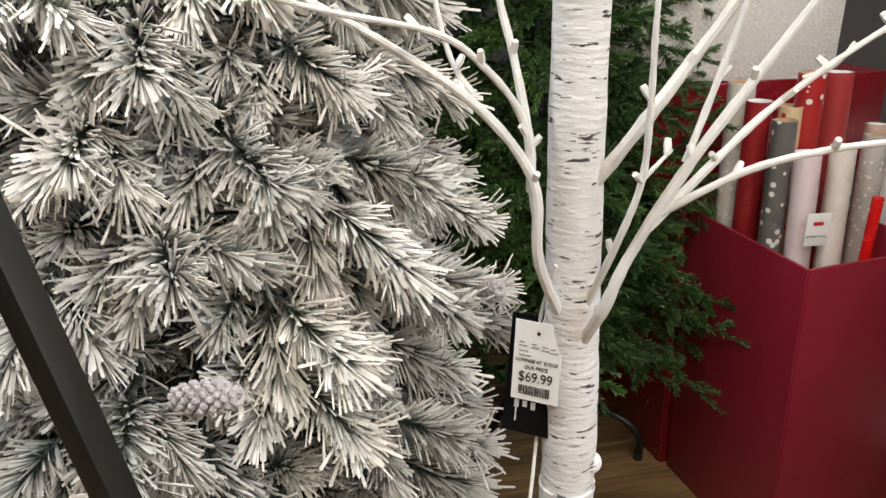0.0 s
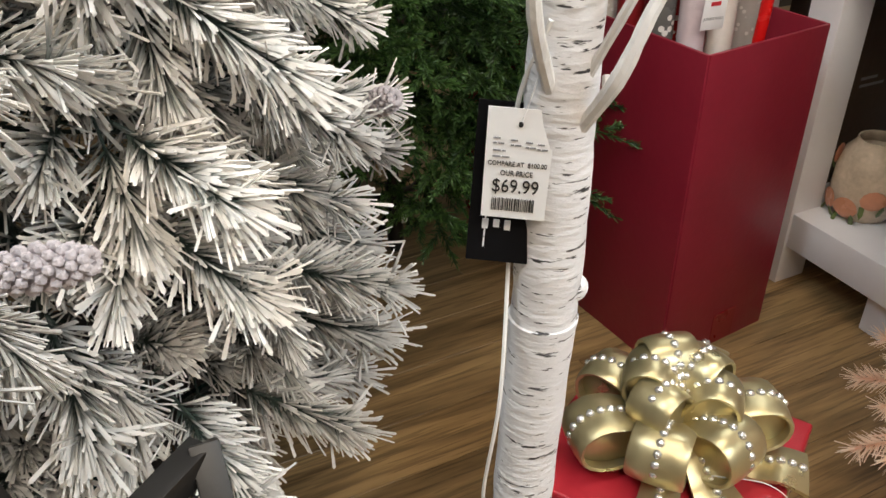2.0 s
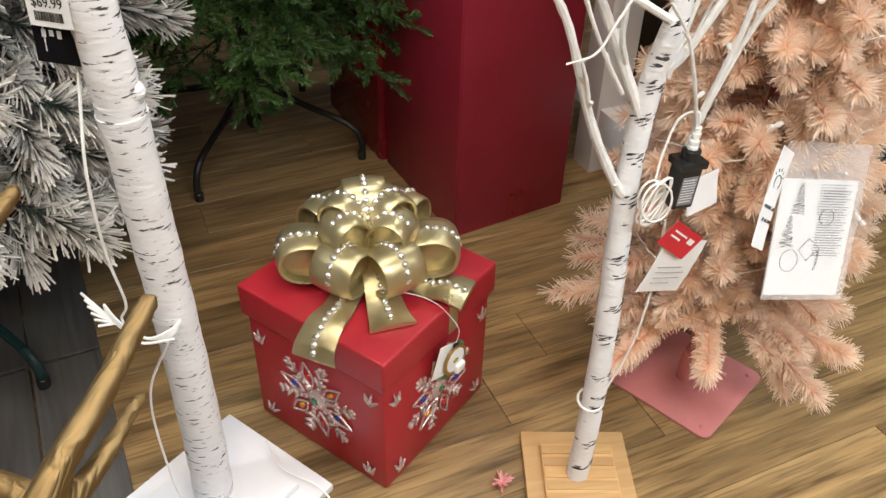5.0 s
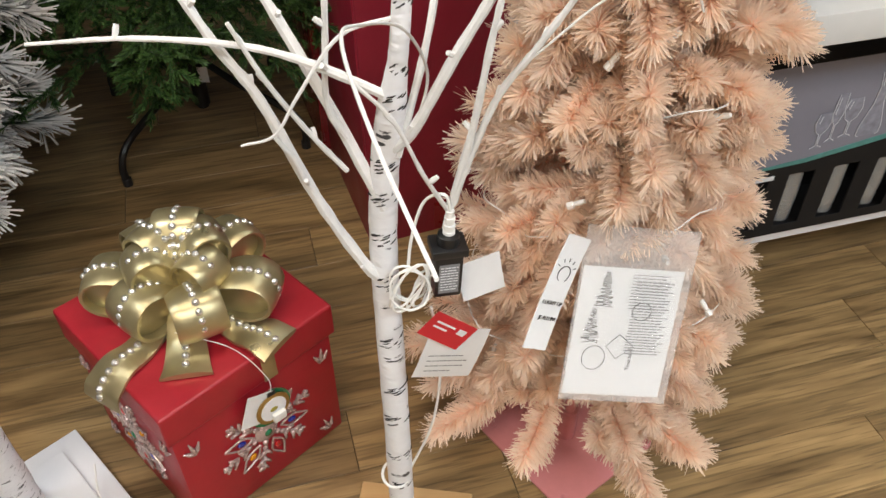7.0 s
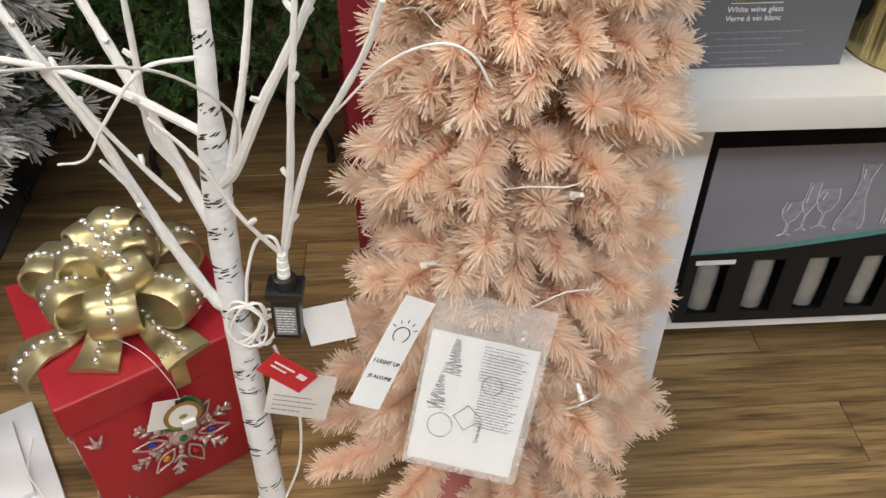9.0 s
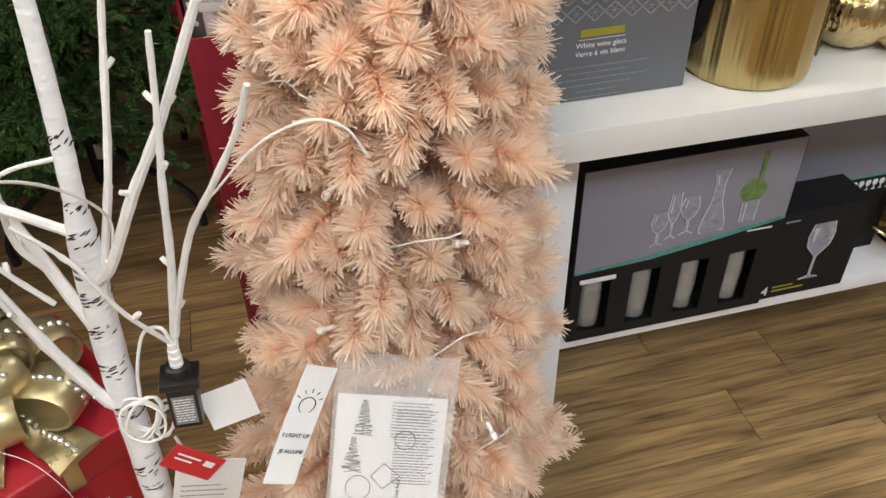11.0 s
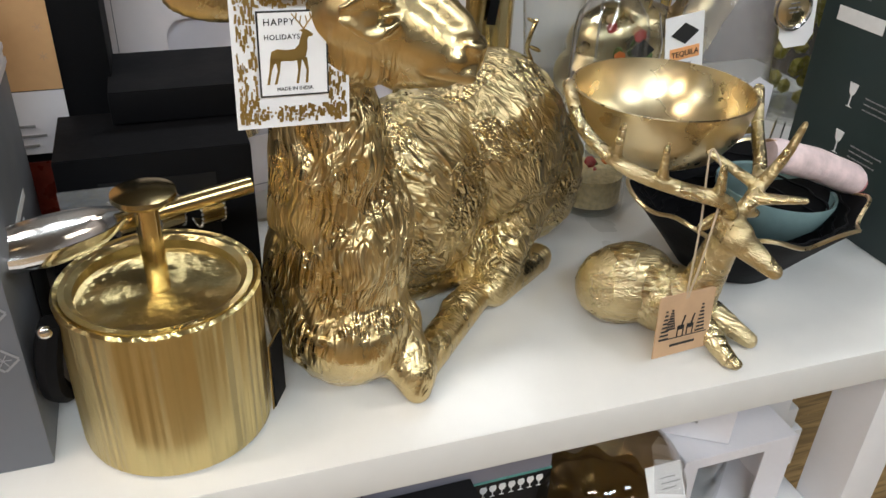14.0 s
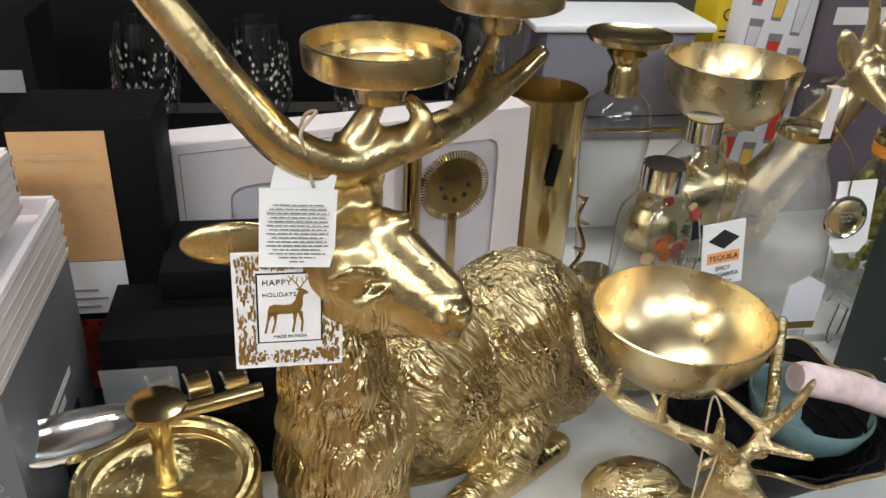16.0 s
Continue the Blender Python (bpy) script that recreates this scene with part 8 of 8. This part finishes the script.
solid("deer_dish_statue", bm, M_GOLD_SATIN, AISLE, "polished gold deer statue with a serving bowl on its back", "statue")
solid("gold_serving_bowl", lathe([(0, 0), (0.04, 0.002), (0.085, 0.032), (0.112, 0.080), (0.120, 0.125), (0.117, 0.126), (0.108, 0.082), (0.08, 0.036), (0.04, 0.008), (0, 0.006)], 56), M_GOLD_SATIN, at(2.888, 1.50, 1.152), "deep gold bowl resting on a deer statue", "bowl")
# back row of cartons and trays
tr = thing("serving_tray", at(2.50, 1.60, TOP), "grey and gold serving tray leaning flat on a white stand", "tray")
part("stand", box((0.40, 0.24, 0.20), pose(0.22, 0.14, 0.101), 0.004), M_WHITE, tr)
part("tray", box((0.44, 0.26, 0.018), pose(0.22, 0.13, 0.212), 0.005), M_LILACBOX, tr)
part("rim", box((0.446, 0.266, 0.006), pose(0.22, 0.13, 0.222), 0.002), M_GOLD_LID, tr, "thin gold edge")
part("tray_top", box((0.425, 0.245, 0.004), pose(0.22, 0.13, 0.2245), 0.001), M_GREYBOX, tr)
wp = thing("white_platter", at(2.60, 1.66, TOP + 0.2275), "white rectangular platter stacked on a serving tray", "platter")
part("foot", box((0.30, 0.16, 0.17), pose(0.14, 0.08, 0.086), 0.006), M_LILACBOX, wp)
part("platter", box((0.36, 0.20, 0.016), pose(0.14, 0.08, 0.180), 0.006, 3), M_WHITE, wp)
yb = carton("yellow_carton", 2.955, 1.72, TOP, 0.09, 0.10, 0.52, material("yellow_print", (0.62, 0.44, 0.01), 0.5, vary=0.05), "yellow carton with black print at the back of a table")
text("Oliv", 0.036, M_INK, yb, pose(0.012, -0.0012, 0.405))
bars([0.05, 0.06, 0.045], 0.012, 0.004, M_INK, yb, pose(0.012, -0.0012, 0.385))
wb = carton("tumbler_carton", 2.985, 1.675, TOP, 0.165, 0.12, 0.56, M_WHITEBOX, "white tumbler carton with pictures of tall glasses", 4)
fills = [material("print_" + nm, c, 0.5) for nm, c in (("red", (0.55, 0.04, 0.03)), ("yellow", (0.75, 0.50, 0.08)), ("clear", (0.62, 0.62, 0.66)))]
for r in range(4):
    for c in range(3):
        x, z = 0.03 + 0.05 * c, 0.49 - 0.115 * r - 0.03 * c
        part("glass_outline", add_prism(bmesh.new(), [(-0.016, 0.045), (0.016, 0.045), (0.011, -0.045), (-0.011, -0.045)], 0.0006, pose(x, -0.001, z, 0, 6, 0)), M_GREYINK, wb, smooth=False)
        part("glass_fill", add_prism(bmesh.new(), [(-0.0135, 0.030), (0.0135, 0.030), (0.0095, -0.038), (-0.0095, -0.038)], 0.0008, pose(x, -0.0014, z, 0, 6, 0)), fills[(2 * r + c) % 3], wb, smooth=False)
pb = carton("lilac_drinkware_carton", 3.158, 1.66, TOP, 0.22, 0.12, 0.56, material("plum_grey_card", (0.115, 0.095, 0.12), 0.5, vary=0.05), "plum grey drinkware carton with white print", 2)
bars([0.12], 0.02, 0.034, M_WHITEINK, pb, pose(0.015, -0.0012, 0.43), name="brand_mark")
text("dishwasher safe", 0.018, M_WHITEINK, pb, pose(0.012, -0.0012, 0.27))
bars([0.06, 0.10], 0.03, 0.010, M_GREYINK, pb, pose(0.03, -0.0012, 0.24))

# ---- on the lower shelf ----
cx = thing("tumbler_gift_carton", at(1.772, 0.862, SHELF), "lilac and black carton with four tall glasses behind cut-outs", "box")
w, h, d = 0.408, 0.388, 0.12
bm = bmesh.new()
HO = [(0.018 + 0.098 * k, 0.022, 0.075 + 0.098 * k, 0.150) for k in range(4)]
frame_with_holes(bm, w, 0.165, HO, 0.001, 0.003)
part("window_front", bm, M_CHARCOAL, cx, "black front with glass-shaped cut-outs", smooth=False)
part("front", box((w, 0.003, h - 0.165), pose(w / 2, 0.001, 0.165 + (h - 0.165) / 2)), M_LILACBOX, cx, "grey-lilac printed front", smooth=False)
bm = bmesh.new()
add_prism(bm, [(0, 0), (w, 0), (w, 0.050), (w * 0.7, 0.030), (w * 0.35, 0.010), (0, 0.004)], 0.0012, pose(0, -0.0010, 0.165))
part("black_swoosh", bm, M_CHARCOAL, cx, smooth=False)
teal = material("teal_print", (0.08, 0.24, 0.22), 0.45, vary=0.3, scale=20)
part("teal_swoosh", add_prism(bmesh.new(), [(0, 0.004), (w * 0.35, 0.010), (w * 0.7, 0.030), (w, 0.050), (w, 0.056), (w * 0.7, 0.042), (w * 0.35, 0.020), (0, 0.008)], 0.0012, pose(0, -0.0012, 0.165)), teal, cx, smooth=False)
for nm, s_, c_ in (("top", (w, d, 0.003), (w / 2, d / 2, h)), ("bottom", (w, d, 0.003), (w / 2, d / 2, 0.003)), ("side", (0.003, d, h), (0, d / 2, h / 2)), ("side", (0.003, d, h), (w, d / 2, h / 2)), ("back", (w, 0.003, h), (w / 2, d, h / 2))):
    part(nm, box(s_, pose(*c_)), M_CHARCOAL, cx, smooth=False)
bars([0.07], 0.01, 0.010, M_WHITEINK, cx, pose(0.012, -0.002, 0.150), name="brand_mark")
bars([0.05], 0.01, 0.003, M_WHITEINK, cx, pose(0.335, -0.0022, 0.200))
pale = material("printed_glass", (0.52, 0.53, 0.58), 0.4, vary=0.25, scale=60)


def printed_shape(parent, x, z, outline, mat_, name="glass_picture"):
    full = [(r, zz) for r, zz in outline] + [(-r, zz) for r, zz in outline[::-1]]
    shape = part(name, add_prism(bmesh.new(), full, 0.0008, pose(x, -0.0018, z)), pale_fill if mat_ is pale else mat_, parent, smooth=False)
    if mat_ is pale:                             # the picture is see-through, with light edges and glints
        for side_ in (-1, 1):
            part("light_edge", tube([(x + side_ * r * 0.93, -0.0024, z + zz) for r, zz in outline], 0.0008, 4), pale_edge, shape)
        r, zz = outline[0]
        part("glint", tube([(x - r * 0.45, -0.0024, z + zz * 0.93), (x - outline[1][0] * 0.5, -0.0024, z + outline[1][1])], 0.0011, 4), pale_edge, shape)
    return shape


pale_fill = material("printed_glass_fill", (0.25, 0.25, 0.30), 0.45, vary=0.35, scale=70)
pale_edge = material("printed_glass_edge", (0.62, 0.63, 0.68), 0.45, vary=0.2, scale=60)
FLUTE = [(0.010, 0.085), (0.012, 0.05), (0.006, 0.036), (0.0015, 0.030), (0.0015, 0.006), (0.010, 0.002), (0.010, 0)]
WINE = [(0.013, 0.075), (0.018, 0.055), (0.012, 0.038), (0.002, 0.030), (0.002, 0.006), (0.012, 0.002), (0.012, 0)]
CARAFE = [(0.016, 0.135), (0.009, 0.105), (0.011, 0.07), (0.026, 0.02), (0.026, 0.003), (0.02, 0)]
TUMB = [(0.018, 0.045), (0.016, 0)]
printed_shape(cx, 0.150, 0.205, WINE, pale)
printed_shape(cx, 0.175, 0.215, [(r, z * 1.2) for r, z in FLUTE], pale)
printed_shape(cx, 0.205, 0.220, [(r * 1.1, z * 1.1) for r, z in WINE], pale)
printed_shape(cx, 0.255, 0.215, CARAFE, pale)
printed_shape(cx, 0.325, 0.225, TUMB, pale)
arti = material("artichoke_print", (0.13, 0.20, 0.06), 0.5, vary=0.5, scale=60)
printed_shape(cx, 0.325, 0.272, [(0.010, 0.045), (0.024, 0.03), (0.026, 0.016), (0.014, 0)], arti, "artichoke_picture")
printed_shape(cx, 0.333, 0.312, [(0.005, 0.06), (0.004, 0)], arti, "stem_picture")
for k in range(4):
    g = part("tumbler", lathe([(0, 0.002), (0.020, 0.002), (0.0235, 0.006), (0.0255, 0.06), (0.0235, 0.135), (0.022, 0.135), (0.0235, 0.06), (0.0205, 0.022), (0, 0.020)], 28, pose(0.0465 + 0.098 * k, 0.030, 0.018)), M_FROST, cx, "clear bubbled glass tumbler")
    bm = bmesh.new()
    rr_ = random.Random(60 + k)
    for j in range(45):
        a, r, z = rr_.uniform(0, math.tau), rr_.uniform(0, 0.02), 0.024 + 0.06 * rr_.random() ** 1.6
        add_ball(bm, rr_.uniform(0.0008, 0.0018), pose(0.0465 + 0.098 * k + r * math.cos(a), 0.030 + r * math.sin(a), z), 1)
    part("gold_bubbles", bm, M_GOLD_LID, g)
wg = carton("white_wine_carton", 2.178, 0.868, SHELF, 0.195, 0.09, 0.212, M_CHARCOAL, "black wine glass carton with a large glass picture")
printed_shape(wg, 0.105, 0.038, [(0.024, 0.140), (0.030, 0.11), (0.026, 0.085), (0.010, 0.066), (0.0022, 0.058), (0.0022, 0.008), (0.022, 0.003), (0.022, 0)], pale)
printed_shape(wg, 0.092, 0.133, [(0.006, 0.035), (0.005, 0)], M_WHITEINK, "glint")
printed_shape(wg, 0.125, 0.133, [(0.005, 0.030), (0.006, 0)], M_WHITEINK, "glint")
text("4", 0.032, M_WHITEINK, wg, pose(0.006, -0.0014, 0.012))
bars([0.045, 0.07], 0.010, 0.004, M_YELLOWINK, wg, pose(0.03, -0.0014, 0.030))
bars([0.03], 0.010, 0.004, M_GREYINK, wg, pose(0.015, -0.0014, 0.195))
lg = carton("stemware_carton", 2.182, 0.962, SHELF, 0.33, 0.12, 0.43, M_LILACBOX, "grey-lilac stemware carton with a row of glass icons")
part("black_band", box((0.332, 0.0012, 0.190), pose(0.165, -0.0008, 0.095)), M_CHARCOAL, lg, smooth=False)
part("teal_line", box((0.332, 0.0014, 0.004), pose(0.165, -0.001, 0.192)), teal, lg, smooth=False)
for k in range(7):
    printed_shape(lg, 0.215 + 0.016 * k, 0.158, [(r * 0.35, z * 0.32) for r, z in WINE], M_WHITEINK, "glass_icon")
# cake dome
dome = thing("cake_dome", at(2.622, 0.965, SHELF), "smoked glass cake dome on a gold fluted stand", "cake dome")
part("stand", lathe([(0, 0.001), (0.075, 0.001), (0.080, 0.006), (0.072, 0.014), (0.050, 0.020), (0.050, 0.030), (0.090, 0.038), (0.128, 0.052), (0.136, 0.060), (0.132, 0.063), (0.08, 0.046), (0, 0.044)], 96, I4, lambda a, i: ((0.006 * math.sin(12 * a), 0.005 * math.sin(12 * a)) if i in (8, 7, 9) else (0, 0))), M_GOLD_LID, dome, "gold stand with a wavy edge")
part("glass_dome", lathe([(0.112, 0.056), (0.126, 0.085), (0.132, 0.118), (0.128, 0.152), (0.112, 0.186), (0.085, 0.212), (0.050, 0.228), (0.022, 0.236), (0.016, 0.246), (0, 0.247)], 64), M_SMOKE, dome, "smoked amber glass dome")
part("knob", lathe([(0, 0.245), (0.012, 0.246), (0.010, 0.252), (0.017, 0.260), (0.018, 0.268), (0.011, 0.276), (0.019, 0.286), (0.021, 0.297), (0.016, 0.308), (0, 0.313)], 28), M_GOLD_LID, dome, "gold double ball knob")
for k, a in enumerate((-2.1, -1.75, -1.4, -1.05)):
    r = 0.1330
    shp = [(0, 0.05), (0.012, 0.03), (0.008, 0.03), (0.018, 0.008), (0.003, 0.008), (0.003, 0)] if k % 2 else [(0.004, 0.045), (0.003, 0.03), (0.016, 0.026), (0.014, 0.012), (0.012, 0.0)]
    full = [(x_, z_) for x_, z_ in shp] + [(-x_, z_) for x_, z_ in shp[::-1]]
    part("etched_picture", add_prism(bmesh.new(), full, 0.0008, pose(r * math.cos(a), r * math.sin(a), 0.082, 0, 0, math.degrees(a) + 90)), M_ETCH, dome, "frosted etched winter picture")
dt = thing("dome_tag", at(2.650, 0.872, SHELF + 0.245, 10, -38, 12), "white folded price tag on a cake dome", "price tag")
part("card", add_card(bmesh.new(), 0.075, 0.06, pose(0, 0, 0)), M_PAPER, dt)
part("sleeve", add_card(bmesh.new(), 0.06, 0.05, pose(0.012, -0.003, 0.004, 0, 12, 0)), M_FILM, dt)
bars([0.03, 0.04, 0.03], 0.008, 0.002, M_GREYINK, dt, pose(-0.01, -0.0016, -0.02))


def candle_carton(u, n, z, w, d, h, rz, label):
    t = thing("candle_carton", at(u, n, z, rz), label, "box", "white candle cartons")
    bm = bmesh.new()
    frame_with_holes(bm, w, h, [(w * 0.12, h * 0.16, w * 0.72, h * 0.88)], 0.001, 0.003)
    part("front", bm, M_WHITEBOX, t, smooth=False)
    for nm, s_, c_ in (("top", (w, d, 0.003), (w / 2, d / 2, h)), ("bottom", (w, d, 0.003), (w / 2, d / 2, 0.003)), ("side", (0.003, d, h), (0, d / 2, h / 2)), ("side", (0.003, d, h), (w, d / 2, h / 2)), ("back", (w, 0.003, h), (w / 2, d, h / 2))):
        part(nm, box(s_, pose(*c_)), M_WHITEBOX, t, smooth=False)
    part("jar", lathe([(0, 0.004), (w * 0.2, 0.004), (w * 0.22, 0.01), (w * 0.22, h * 0.72), (w * 0.2, h * 0.74), (w * 0.205, 0.012), (0, 0.01)], 28, pose(w * 0.42, d * 0.45, 0)), M_GLASS, t, "clear glass jar")
    part("cork", lathe([(0, h * 0.72), (w * 0.2, h * 0.72), (w * 0.205, h * 0.80), (0, h * 0.80)], 28, pose(w * 0.42, d * 0.45, 0)), M_PINE, t, "pale cork lid")
    sd = pose(w + 0.0016, d / 2, 0, 0, 0, 90)
    part("side_panel_print", box((d * 0.62, 0.0008, h * 0.6), sd @ pose(0, 0, h * 0.52)), M_PAPER, t, smooth=False)
    bars([d * 0.4, d * 0.3, d * 0.45, d * 0.45, d * 0.3], h * 0.085, 0.0026, M_GREYINK, t, sd @ pose(-d * 0.2, -0.0008, h * 0.72))
    return t


candle_carton(2.745, 0.925, SHELF, 0.225, 0.17, 0.165, 0, "white candle carton with a window and pale side print")
candle_carton(2.665, 1.045, SHELF + 0.170, 0.20, 0.16, 0.205, -32, "white candle carton stacked askew on another carton")


# ---- floor boards ----
rnd = random.Random(77)
plank_meshes = []
for length in (1.2, 0.8, 0.4):
    bm = box((length - 0.0015, 0.1502, 0.006), I4, 0.0008, 1)
    me = bpy.data.meshes.new("floor_plank")
    bm.to_mesh(me)
    bm.free()
    me.materials.append(M_FLOOR)
    plank_meshes.append((length, me))


def inside(u, n):
    p = AISLE @ Vector((u, n, 0))
    return x0 + 0.65 < p.x < x1 - 0.65 and y0 + 0.2 < p.y < y1 - 0.2


far = bmesh.new()
for row in range(-26, 40):
    n = 0.073 + row * 0.1515
    u = -3.6 + rnd.uniform(0, 1.2)
    while u < 6.4:
        length, me = plank_meshes[0]
        c = u + length / 2
        if inside(c, n):
            if -1.1 < c < 4.2 and -0.9 < n < 3.4:
                ob = new("floor_plank", me)
                ob.parent = floor
                ob.matrix_basis = at(c, n, -0.003)
            else:
                add_box(far, (length - 0.0015, 0.1502, 0.006), at(c, n, -0.003))
        u += length
tagged(part("far_floor_planks", far, M_FLOOR, floor, smooth=False), kind="stuff")

# ---- lettering becomes mesh ----
dg = bpy.context.evaluated_depsgraph_get()
for ob in FONTS:
    me = bpy.data.meshes.new_from_object(ob.evaluated_get(dg))
    twin = new(ob.name.split(".")[0], me)
    twin.parent = ob.parent
    twin.matrix_basis = ob.matrix_basis
for ob in FONTS:
    bpy.data.objects.remove(ob)
